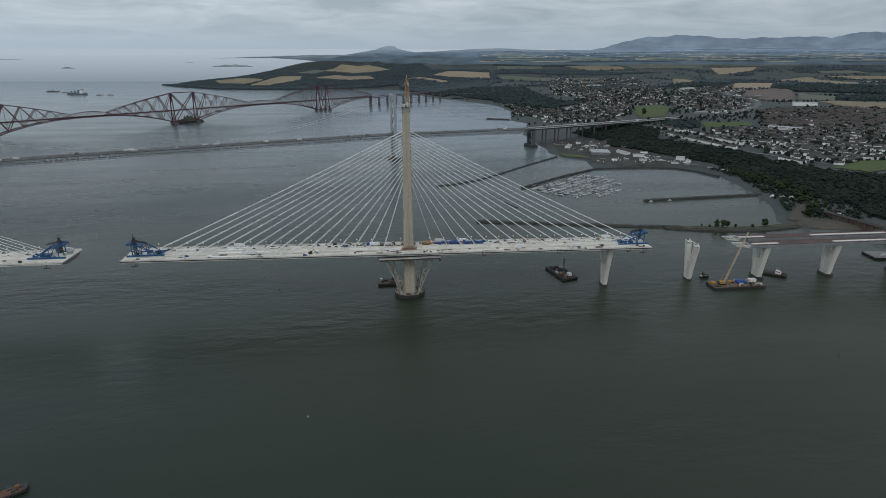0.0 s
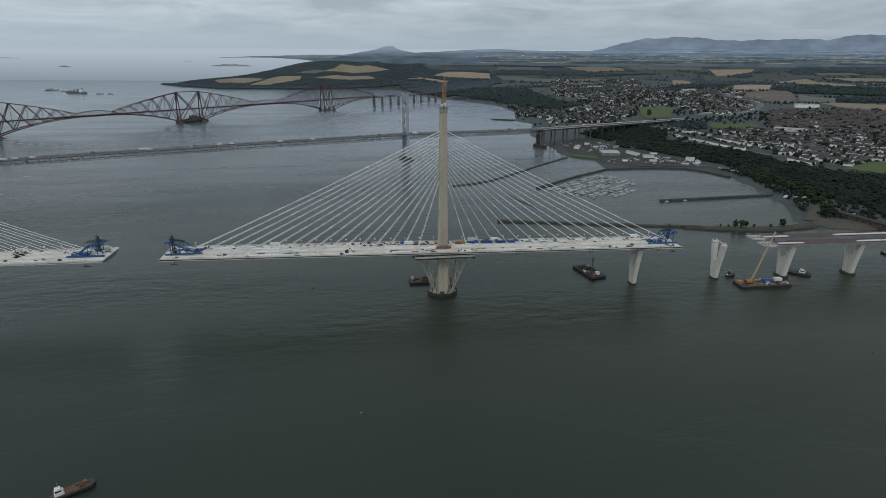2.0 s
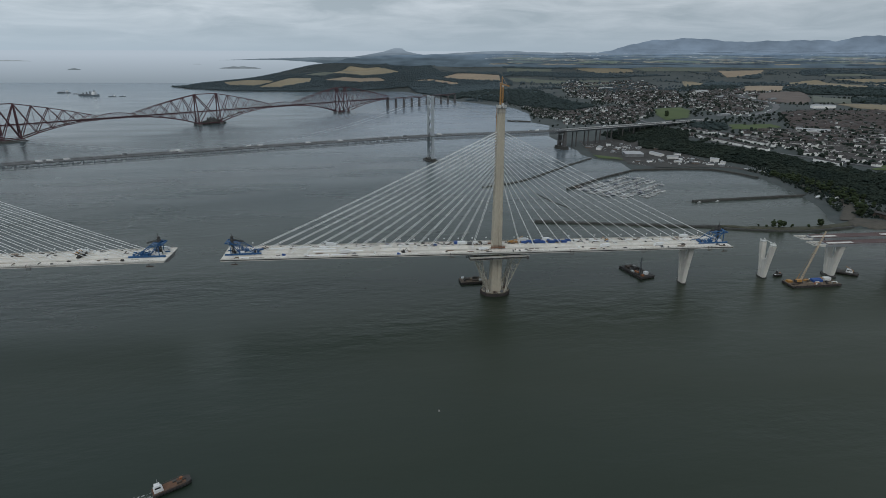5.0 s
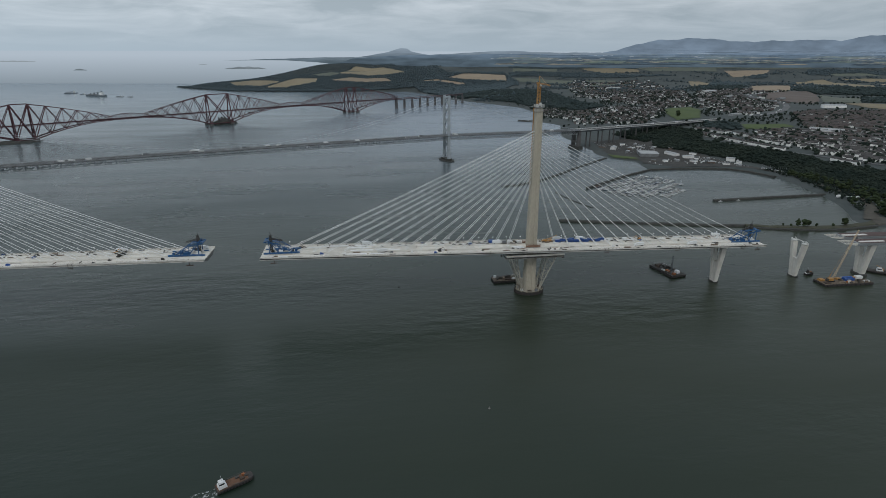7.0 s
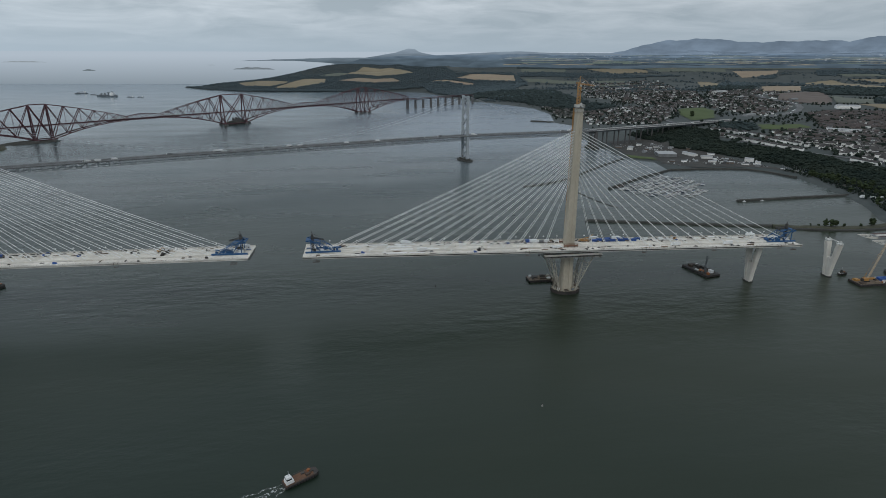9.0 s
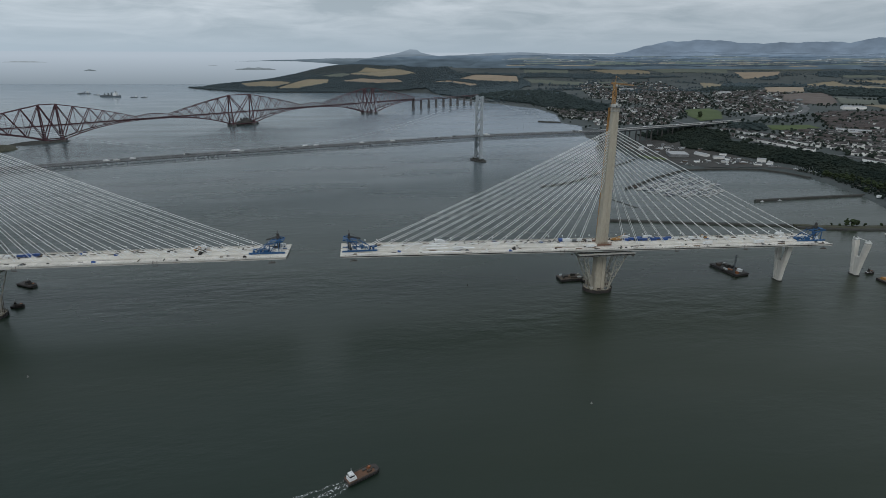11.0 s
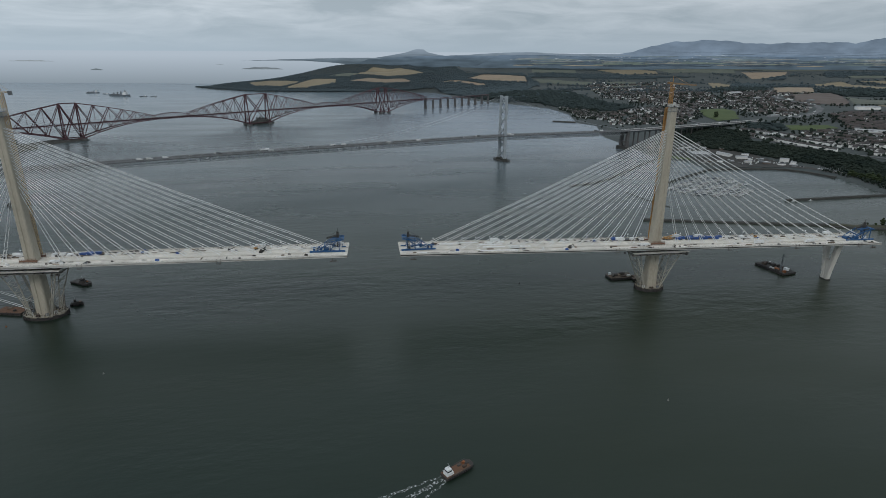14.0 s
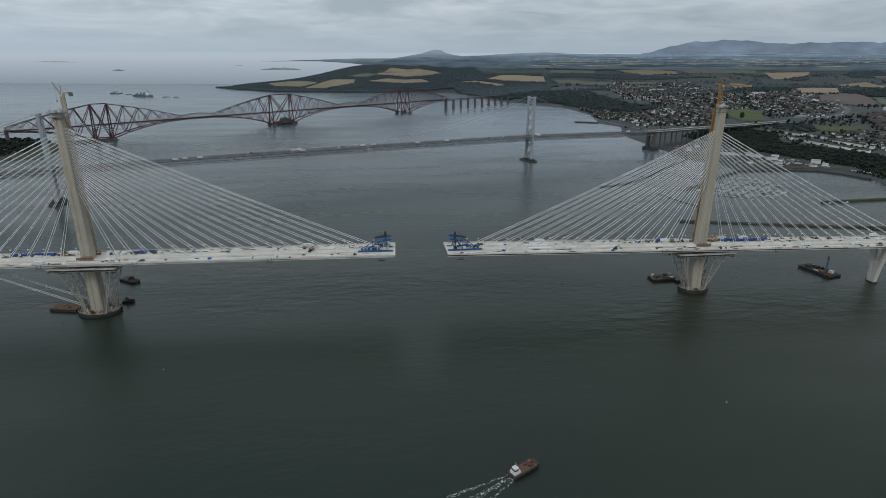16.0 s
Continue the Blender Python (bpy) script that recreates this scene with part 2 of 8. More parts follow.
STONE = mat("dark_wet_stone", (0.027, 0.029, 0.027), (0.066, 0.066, 0.060), 0.9, 0.15, 1.0, 0.5)
TRUSS_STEEL = mat("pale_grey_truss_steel", (0.20, 0.215, 0.225), (0.30, 0.315, 0.325), 0.55, 0.1, 1.0, 0.05)
MASONRY = mat("granite_masonry", (0.072, 0.070, 0.070), (0.125, 0.121, 0.119), 0.9, 0.1, 0.8, 0.3)
BARGE = mat("dark_barge_steel", (0.02, 0.02, 0.022), (0.06, 0.05, 0.045), 0.7, 0.2, 1.5, 0.2)
GIRDER = mat("red_brown_girder_top", (0.062, 0.038, 0.036), (0.115, 0.070, 0.065), 0.8, 0.1, 0.8, 0.1)
WATER = water_material()


# ---- mesh helpers ----
class Build:
    """Collects the vertices and faces of one mesh."""

    def __init__(self):
        self.v, self.f = [], []

    def ring(self, rings, cap=True):
        n, base = len(rings[0]), len(self.v)
        for r in rings:
            self.v += [tuple(p) for p in r]
        for k in range(len(rings) - 1):
            for i in range(n):
                j = (i + 1) % n
                self.f.append((base + k * n + i, base + k * n + j, base + (k + 1) * n + j, base + (k + 1) * n + i))
        if cap:
            self.f.append(tuple(base + i for i in range(n - 1, -1, -1)))
            self.f.append(tuple(base + (len(rings) - 1) * n + i for i in range(n)))
        return self

    def box(self, x0, x1, y0, y1, z0, z1):
        return self.ring([[(x0, y0, z), (x1, y0, z), (x1, y1, z), (x0, y1, z)] for z in (z0, z1)])

    def turned(self, cx, cy, z0, z1, sx, sy, deg, top=1.0):
        c, s = math.cos(radians(deg)), math.sin(radians(deg))
        out = []
        for z, k in ((z0, 1.0), (z1, top)):
            out.append([(cx + (a * c - b * s) * k, cy + (a * s + b * c) * k, z) for a, b in
                        ((-sx / 2, -sy / 2), (sx / 2, -sy / 2), (sx / 2, sy / 2), (-sx / 2, sy / 2))])
        return self.ring(out)

    def beam(self, p, q, w, h=None):
        p, q = Vector(p), Vector(q)
        h = w if h is None else h
        d = (q - p).normalized()
        side = d.cross(Vector((0, 0, 1)))
        side = Vector((1, 0, 0)) if side.length < 0.01 else side.normalized()
        upv = side.cross(d)
        a, b = side * w / 2, upv * h / 2
        return self.ring([[c - a - b, c + a - b, c + a + b, c - a + b] for c in (p, q)])

    def tube(self, p, q, r0, r1=None, n=8):
        p, q = Vector(p), Vector(q)
        r1 = r0 if r1 is None else r1
        d = (q - p).normalized()
        side = d.cross(Vector((0, 0, 1)))
        side = Vector((1, 0, 0)) if side.length < 0.01 else side.normalized()
        upv = side.cross(d)
        rings = []
        for c, r in ((p, r0), (q, r1)):
            rings.append([c + (side * math.cos(t) + upv * math.sin(t)) * r for t in (2 * math.pi * i / n for i in range(n))])
        return self.ring(rings)

    def lattice(self, p, q, w, bays, r, h=None, w1=None):
        """A square truss mast or boom with zigzag lacing."""
        p, q = Vector(p), Vector(q)
        h = w if h is None else h
        w1 = w if w1 is None else w1
        d = (q - p).normalized()
        side = d.cross(Vector((0, 0, 1)))
        side = Vector((1, 0, 0)) if side.length < 0.01 else side.normalized()
        upv = side.cross(d)
        node = []
        for i in range(bays + 1):
            k = i / bays
            ww, hh = w + (w1 - w) * k, h + (w1 * h / w - h) * k
            c = p.lerp(q, k)
            node.append([c + side * a * ww / 2 + upv * b * hh / 2 for a, b in ((-1, -1), (1, -1), (1, 1), (-1, 1))])
        for i in range(4):
            self.beam(node[0][i], node[-1][i], r * 2)
        for k in range(bays):
            for i in range(4):
                j = (i + 1) % 4
                self.beam(node[k][i], node[k + 1][j], r * 1.3)
                self.beam(node[k + 1][i], node[k + 1][j], r * 1.2)
        return self


def mesh_of(name, b, material, smooth=False):
    me = bpy.data.meshes.new(name)
    me.from_pydata(b.v, [], b.f)
    me.materials.append(material)
    if smooth:
        me.polygons.foreach_set("use_smooth", [True] * len(me.polygons))
    me.update()
    return me


def part(name, b, material, parent, label="", smooth=False, kind=""):
    ob = new(name, mesh_of(name, b, material, smooth))
    ob.parent = parent
    if label or kind:
        tagged(ob, label, kind=kind)
    return ob


def thing(name, label, category, at=None, group="", kind=""):
    ob = new(name)
    if at is not None:
        ob.matrix_basis = at
    return tagged(ob, label, category, group, kind)


def solid(name, b, material, label, category, at=None, group="", kind="", smooth=False):
    ob = new(name, mesh_of(name, b, material, smooth))
    if at is not None:
        ob.matrix_basis = at
    return tagged(ob, label, category, group, kind)


# ---- ground, water and distance ----
TURN = 0.133
UX, UY, VX, VY = math.cos(TURN), -math.sin(TURN), math.sin(TURN), math.cos(TURN)
ORIGIN = (-200.0, -570.0)
COAST = np.array([(5200, -900), (1100, -60), (760, 118), (690, 140), (629, 152), (592, 168), (600, 205), (622, 235), (649, 284), (676, 359), (693, 442),
                  (701, 511), (683, 567), (653, 610), (592, 626), (524, 628), (466, 624), (475, 681), (484, 731), (440, 778), (428, 850),
                  (442, 905), (438, 965), (446, 1050), (450, 1180), (500, 1333), (542, 1457), (502, 1550), (531, 1662), (585, 1875), (583, 2139),
                  (526, 2267), (440, 2444), (365, 2562), (313, 2673), (266, 2844), (164, 3351), (-212, 3381), (-584, 3410),
                  (-1010, 3487), (-1370, 3800), (-1570, 4060), (-1120, 4430), (-500, 4900), (-300, 6500), (6500, 5000)], dtype=float)


def shore(x, y):
    """Metres inland of the coast; negative on the water."""
    x, y = np.asarray(x, float), np.asarray(y, float)
    best, inside = np.full(x.shape, 1e18), np.zeros(x.shape, bool)
    n = len(COAST)
    for i in range(n):
        ax, ay = COAST[i]
        bx, by = COAST[(i + 1) % n]
        ex, ey = bx - ax, by - ay
        t = np.clip(((x - ax) * ex + (y - ay) * ey) / (ex * ex + ey * ey), 0, 1)
        best = np.minimum(best, (x - ax - t * ex) ** 2 + (y - ay - t * ey) ** 2)
        if ay != by:
            inside ^= ((ay > y) != (by > y)) & (x < ex * (y - ay) / ey + ax)
    return np.where(inside, 1, -1) * np.sqrt(best)


def waves(x, y, size, seed):
    a, b = x / size + seed * 1.7, y / size - seed * 2.3
    return (np.sin(a * 2.1 + 1.3 * np.sin(b * 1.7)) + np.sin(b * 2.6 + 1.1 * np.sin(a * 1.3 + seed)) + 0.5 * np.sin(a * 5.3 + b * 4.1)) / 2.5


def height(x, y):
    x, y = np.asarray(x, float), np.asarray(y, float)
    s = shore(x, y)
    u = (x - ORIGIN[0]) * UX + (y - ORIGIN[1]) * UY
    v = (x - ORIGIN[0]) * VX + (y - ORIGIN[1]) * VY
    land = 3.5 * np.clip(s / 10, 0, 1) + 52 * (1 - np.exp(-np.maximum(0, s - 75) / 240)) + 12 * np.clip((s - 300) / 1500, 0, 1)
    land += np.clip((s - 120) / 400, 0, 1) * (7 * waves(x, y, 420, 1) + 3 * waves(x, y, 150, 2))
    # the wooded headland beyond the railway bridge
    head = np.exp(-((u + 350) / 900) ** 2) * np.clip((v - 3850) / 600, 0, 1) * np.clip(s / 120, 0, 1)
    land += 62 * head + 58 * np.exp(-((u + 820) / 430) ** 2) * np.clip((v - 4500) / 130, 0, 1) * np.clip(s / 150, 0, 1)
    # far country, drawn together as it goes back
    far = np.maximum(0, v - 3800)
    true = 3800 * np.exp(far / 680)
    flat = 257 - (257 - land) * np.maximum(v, 3800) / true
    land = np.where((v > 3800), land + (flat - land) * np.clip((u + 500) / 500, 0, 1), land)
    # the headland falls away behind its crest
    crest = np.interp(u, [-420, -330, -150, 100], [5200, 4620, 4360, 4262])
    land = land - 230 * np.clip((v - crest) / 70, 0, 1)
    return np.where(s > 0, land, np.maximum(-6, s * 0.3))


def ground_z(x, y):
    return float(height(np.array([x]), np.array([y]))[0])


# the ground colour leans blue to carry some of the distance haze
GROUND = mat("mixed_ground", (0.041, 0.053, 0.053), (0.070, 0.080, 0.079), 0.95, 0.012, 0.09, 0.3)
gu = np.concatenate([np.arange(-3200, 0, 60), np.arange(0, 1500, 12), np.arange(1500, 5200, 45)])
gv = np.concatenate([np.arange(560, 2000, 12), np.arange(2000, 3000, 25), np.arange(3000, 4900, 28)])
uu, vv = np.meshgrid(gu, gv)
gx = ORIGIN[0] + uu * UX + vv * VX
gy = ORIGIN[1] + uu * UY + vv * VY
gz = height(gx.ravel(), gy.ravel()).reshape(gx.shape)
keep = gz > -5.9
nu = len(gu)
gb = Build()
gb.v = np.stack([gx.ravel(), gy.ravel(), gz.ravel()], 1).tolist()
quad = keep[:-1, :-1] | keep[1:, :-1] | keep[:-1, 1:] | keep[1:, 1:]
gb.f = [(r * nu + c, r * nu + c + 1, (r + 1) * nu + c + 1, (r + 1) * nu + c) for r, c in zip(*np.nonzero(quad))]
ground = solid("ground", gb, GROUND, "rolling green and brown land of a river shore", "ground", kind="structure", smooth=True)

wb = Build()
for i, j in ((-6500, -2500), (5500, -2500), (5500, 4900), (-6500, 4900)):
    wb.v.append((ORIGIN[0] + i * UX + j * VX, ORIGIN[1] + i * UY + j * VY, 0.0))
wb.f.append((0, 1, 2, 3))
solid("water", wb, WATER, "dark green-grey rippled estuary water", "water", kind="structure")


def ridge(name, v, u0, u1, base, profile, material, label, step=25):
    """A far skyline: a sheet with a wavy top edge."""
    b = Build()
    us = np.arange(u0, u1 + 1, step)
    for k, u in enumerate(us):
        x, y = ORIGIN[0] + u * UX + v * VX, ORIGIN[1] + u * UY + v * VY
        low_z = base(u) if callable(base) else base
        b.v += [(x, y, low_z), (x, y, max(low_z + 0.5, profile(u)))]
        if k:
            b.f.append((2 * k - 2, 2 * k, 2 * k + 1, 2 * k - 1))
    return solid(name, b, material, label, "backdrop", kind="structure")


# upright glowing sheets, the distance haze already in their colours
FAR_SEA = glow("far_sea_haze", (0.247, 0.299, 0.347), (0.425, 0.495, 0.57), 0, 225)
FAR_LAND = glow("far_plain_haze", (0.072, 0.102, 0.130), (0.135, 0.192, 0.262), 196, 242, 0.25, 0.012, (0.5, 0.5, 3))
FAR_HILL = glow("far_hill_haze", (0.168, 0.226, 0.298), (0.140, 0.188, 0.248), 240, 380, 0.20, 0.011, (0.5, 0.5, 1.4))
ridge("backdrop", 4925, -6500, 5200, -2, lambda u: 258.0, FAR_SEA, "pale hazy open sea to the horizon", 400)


# ---- the unfinished cable-stayed bridge ----
def deck_edge(x):
    """Height of the lower lip of the deck along the crossing."""
    return 58.94 + (x + 347.5) * 0.0067 if x < -320 else 51.6 - 0.0205 * x


PROP = mat("dull_cream_steel", (0.30, 0.28, 0.235), (0.44, 0.42, 0.36), 0.7, 0.2, 1.2, 0.1)


def deck_top(x):
    return deck_edge(x) + 1.5


SWING = 2.29


def shift(x):
    """Where each half of the crossing stands off the common line; the centre half swings back from its tip."""
    return (3.0, -3.0 - 0.04 * (x + 347.5), 1.0) if x < -320 else (-3.0, -5.0, 1.6)


def section(x0, x1, y0, y1, z0, z1):
    """A slab that follows the fall of the deck; z is counted from the deck's top."""
    a, c = deck_top(x0), deck_top(x1)
    return [[(x0, y0, a + z0), (x0, y1, a + z0), (x0, y1, a + z1), (x0, y0, a + z1)],
            [(x1, y0, c + z0), (x1, y1, c + z0), (x1, y1, c + z1), (x1, y0, c + z1)]]


DECK_PIECE = mat("deck_slab_concrete", (0.54, 0.51, 0.455), (0.73, 0.70, 0.645), 0.85, 0.09, 0.9, 0.1, vary=0.10)


POUR_DARK = mat("damp_slab_concrete", (0.26, 0.25, 0.23), (0.38, 0.36, 0.33), 0.85, 0.2, 1.0, 0.1)
POUR_PALE = mat("fresh_slab_concrete", (0.66, 0.65, 0.62), (0.76, 0.75, 0.72), 0.85, 0.2, 1.0, 0.1)
POUR_BROWN = mat("shuttered_slab_strip", (0.30, 0.25, 0.19), (0.42, 0.36, 0.28), 0.85, 0.2, 1.0, 0.1)


KIT_DARK = mat("dark_tower_plant", (0.03, 0.03, 0.03), (0.08, 0.075, 0.07), 0.8, 0.5, 3.0, 0.2)


def shaft_ring(z, w, d, cx=0.0, cy=0.0):
    c, g, k = 0.09 * w, 0.10 * w, 0.05 * d
    half = [(-w / 2, -d / 2 + c), (-w / 2 + c, -d / 2), (-g, -d / 2), (-g * 0.8, -d / 2 + k), (g * 0.8, -d / 2 + k), (g, -d / 2),
            (w / 2 - c, -d / 2), (w / 2, -d / 2 + c)]
    return [(cx + a, cy + b, z) for a, b in half + [(-a, -b) for a, b in half]]


def stayed_bridge(tx, x0, x1, stays_n, start, reach, top_stay, cap, top_deck, label):
    at = pose(-344.5, -3.0, 1.0, 0, 0, -SWING) @ pose(347.5, 0, 0) if top_deck else pose(*shift(tx))
    br = thing("cable_stayed_bridge", label, "bridge", at)
    b = Build()
    levels = [(1, 12.4, 12.6), (40, 11.2, 11.6), (56, 10.4, 10.8), (110, 9.2, 9.4), (165, 7.9, 8.0), (202, 7.0, 7.0)]
    b.ring([shaft_ring(z, w, d, tx) for z, w, d in levels])
    tower = part("tower_shaft", b, CONCRETE, br, "buff concrete tower shaft with a vertical groove")
    # pour joints, as thin raised bands every four metres near the top
    b = Build()
    for z in np.arange(62, 200, 4.2):
        k = np.interp(z, [l[0] for l in levels], [l[1] for l in levels])
        d = np.interp(z, [l[0] for l in levels], [l[2] for l in levels])
        b.ring([shaft_ring(z, k + 0.10, d + 0.10, tx), shaft_ring(z + 0.22, k + 0.10, d + 0.10, tx)])
    part("pour_joint", b, CONCRETE, tower, kind="stuff")
    # climbing platform and rails on the head of the tower
    e = 6.4 if top_deck else 4.4
    for z, k in ((197.6, 0.86), (202.0, 1.0)):
        b = Build()
        b.box(tx - e * k, tx + e * k, -e * k, e * k, z, z + 0.35)
        for a in np.linspace(-1, 1, 6):
            b.beam((tx + a * e * k * 0.97, -e * k * 0.93, z), (tx + a * e * k * 0.8, -e * 0.5, z - 3.0), 0.22)
        part("work_platform", b, GREY_STEEL, tower)
        b = Build()
        for a in np.linspace(-1, 1, 7):
            for c in (-1, 1):
                b.beam((tx + a * e * k, c * e * k, z + 0.3), (tx + a * e * k, c * e * k, z + 3.0), 0.2)
                b.beam((tx + c * e * k, a * e * k, z + 0.3), (tx + c * e * k, a * e * k, z + 3.0), 0.2)
        for h in (1.7, 2.9):
            for c in (-1, 1):
                b.beam((tx - e * k, c * e * k, z + h), (tx + e * k, c * e * k, z + h), 0.2)
                b.beam((tx + c * e * k, -e * k, z + h), (tx + c * e * k, e * k, z + h), 0.2)
        part("platform_rail", b, WHITE_STEEL, tower, "pale guard rail of the tower head")
    for a, c, w, h in ((-2.2, -1.0, 2.6, 2.6), (1.6, 0.6, 2.0, 4.2), (0.2, -2.6, 1.4, 1.6)):
        b = Build()
        b.box(tx + a - w / 2, tx + a + w / 2, c - w / 2, c + w / 2, 202.35, 202.35 + h)
        part("hoist_cabin", b, WHITE_STEEL if h > 2 else KIT_DARK, tower)
    # red-brown work stage where the shaft passes the deck
    zt = deck_top(tx)
    stage = mat("rust_red_stage", (0.14, 0.075, 0.05), (0.22, 0.125, 0.085), 0.8, 0.4, 2.0, 0.1)
    for s in (-1, 1):
        b = Build()
        b.box(tx - 8, tx + 8, s * 7.6 - 0.9, s * 7.6 + 0.9, zt + 1.2, zt + 2.6)
        for a in (-7.6, -4, 0, 4, 7.6):
            b.beam((tx + a, s * 8.3, zt), (tx + a, s * 8.3, zt + 4.6), 0.3)
        for z in (3.6, 4.5):
            b.beam((tx - 8, s * 8.3, zt + z), (tx + 8, s * 8.3, zt + z), 0.2)
        part("tower_stage", b, stage, br)
    # deck in lifted lengths
    n = round((x1 - x0) / 16.1)
    xs = np.linspace(x0, x1, n + 1)
    for a, c in zip(xs[:-1], xs[1:]):
        b = Build()
        rings = []
        for x in (a + 0.02, c - 0.02):
            z = deck_top(x)
            rings.append([(x, -20, z - 1.0), (x, -20, z), (x, 20, z), (x, 20, z - 1.0)])
        b.ring(rings)
        part("deck_segment", b, DECK_PIECE, br)
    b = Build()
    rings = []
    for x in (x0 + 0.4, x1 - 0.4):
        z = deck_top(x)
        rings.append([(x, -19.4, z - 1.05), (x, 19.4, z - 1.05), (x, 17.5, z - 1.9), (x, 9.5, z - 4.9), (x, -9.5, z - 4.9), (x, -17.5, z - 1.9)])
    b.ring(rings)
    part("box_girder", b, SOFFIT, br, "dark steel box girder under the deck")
    for y in (-20.0, 19.75):
        b = Build()
        b.ring(section(x0, x1, y, y + 0.28, -1.55, 1.0))
        part("parapet", b, DECK_EDGE, br, "pale concrete edge beam")
    for y in (-6.6, 4.9):
        b = Build()
        b.ring(section(x0, x1, y, y + 0.5, 0.0, 0.9))
        part("median_kerb", b, DECK_EDGE, br)
    # slab joints as raised laps across each length
    b = Build()
    for x in xs[1:-1]:
        b.ring(section(x - 0.3, x + 0.3, -19.6, -7, 0.0, 0.05))
        b.ring(section(x - 0.3, x + 0.3, 7, 19.6, 0.0, 0.05))
    part("joint_strip", b, DECK, br, kind="stuff")
    # older and newer pours, laitance and curing strips on the slab
    rnd = random.Random(int(x1))
    for m_i, shade in enumerate((POUR_DARK, POUR_PALE, POUR_BROWN)):
        b = Build()
        for k in range(34):
            xa = rnd.uniform(x0 + 4, x1 - 26)
            ya = rnd.choice((-18.5, -15, -12, -9.2, 7.4, 10, 13, 16))
            b.ring(section(xa, xa + rnd.uniform(3, 20), ya, ya + rnd.uniform(0.4, 2.0), 0.0, 0.012 + 0.012 * m_i))
        part("slab_patch", b, shade, br, kind="stuff")
    for ya in (-17.4, -8.0, 7.4, 17.0):
        b = Build()
        b.ring(section(x0 + 1, x1 - 1, ya, ya + 0.45, 0.0, 0.06))
        part("drain_channel", b, POUR_DARK, br)
    # stays, in two close planes
    for k in range(stays_n):
        f = k / (stays_n - 1)
        for sgn in (-1, 1):
            x = tx + sgn * (start + reach * f)
            if not x0 < x < x1:
                continue
            for y in (-2.6, 2.6):
                zh = 129 + (top_stay - 129) * f ** 0.85
                w = np.interp(zh, [l[0] for l in levels], [l[1] for l in levels])
                foot, head = Vector((x, y, deck_top(x))), Vector((tx + sgn * w * 0.40, y * 0.6, zh))
                b = Build()
                pts = []
                for i in range(5):
                    q = foot.lerp(head, i / 4)
                    q.z -= (foot - head).length * 0.006 * 4 * (i / 4) * (1 - i / 4)
                    pts.append(q)
                for p, q in zip(pts[:-1], pts[1:]):
                    b.tube(p, q, 0.27, n=5)
                d = (head - foot).normalized()
                b.tube(foot - Vector((0, 0, 0.3)), foot + d * 4.5, 0.36, n=6)
                part("stay_cable", b, CABLE, br)
    # pile cap in its sheet-pile ring
    rx, ry = cap
    b = Build()
    ring = [(math.cos(t), math.sin(t)) for t in (2 * math.pi * i / 28 for i in range(28))]
    b.ring([[(tx + rx * c, ry * s, z) for c, s in ring] for z in (-4, 1.8)])
    part("pile_cap", b, mat("cap_concrete", (0.20, 0.18, 0.14), (0.31, 0.28, 0.22), 0.9, 0.2, 1.0, 0.2), br)
    for i in range(28):
        c, s = ring[i]
        c2, s2 = ring[(i + 1) % 28]
        b = Build()
        b.ring([[(tx + rx * c * e, ry * s * e, z), (tx + rx * c2 * e, ry * s2 * e, z), (tx + rx * c2 * (e + 0.06), ry * s2 * (e + 0.06), z), (tx + rx * c * (e + 0.06), ry * s * (e + 0.06), z)]
                for z, e in ((-3, 1.0), (1.9 + 0.5 * (i % 4 == 0) - 0.3 * (i % 3), 1.0))])
        b.beam((tx + rx * 1.065 * c, ry * 1.065 * s, -3), (tx + rx * 1.065 * c, ry * 1.065 * s, 2.3 + 0.8 * (i % 3 == 0)), 0.6)
        part("sheet_pile", b, BARGE, br)
    b = Build()
    for i in range(28):
        c, s = ring[i]
        c2, s2 = ring[(i + 1) % 28]
        b.beam((tx + rx * 1.04 * c, ry * 1.04 * s, 3.3), (tx + rx * 1.04 * c2, ry * 1.04 * s2, 3.3), 0.16)
        b.beam((tx + rx * 1.04 * c, ry * 1.04 * s, 2.1), (tx + rx * 1.04 * c, ry * 1.04 * s, 3.4), 0.16)
    part("guard_rail", b, PROP, br)
    # splayed white props that carry the first deck lengths
    for sx in (-1, 1):
        for sy in (-1, 1):
            foot = Vector((tx + sx * 9.4, sy * 7, 1.7))
            for tip in ((sx * 25.5, sy * 13), (sx * 18, sy * 6)):
                b = Build()
                b.tube(foot, (tx + tip[0], tip[1], deck_top(tx) - 8.8), 0.55, n=8)
                part("prop", b, PROP, br)
        # lacing between the inner and outer props
        for sy in (-1, 1):
            top = deck_top(tx) - 8.8
            a0, a1 = Vector((tx + sx * 9.4, sy * 7, 1.7)), Vector((tx + sx * 25.5, sy * 13, top))
            c0, c1 = Vector((tx + sx * 9.4, sy * 7, 1.7)), Vector((tx + sx * 18, sy * 6, top))
            for k in range(2, 9):
                f, g = k / 9.0, (k + 1) / 9.0
                part("strut", Build().beam(a0.lerp(a1, f), c0.lerp(c1, f), 0.34), PROP, br)
                part("brace", Build().beam(a0.lerp(a1, f if k % 2 else g), c0.lerp(c1, g if k % 2 else f), 0.3), PROP, br)
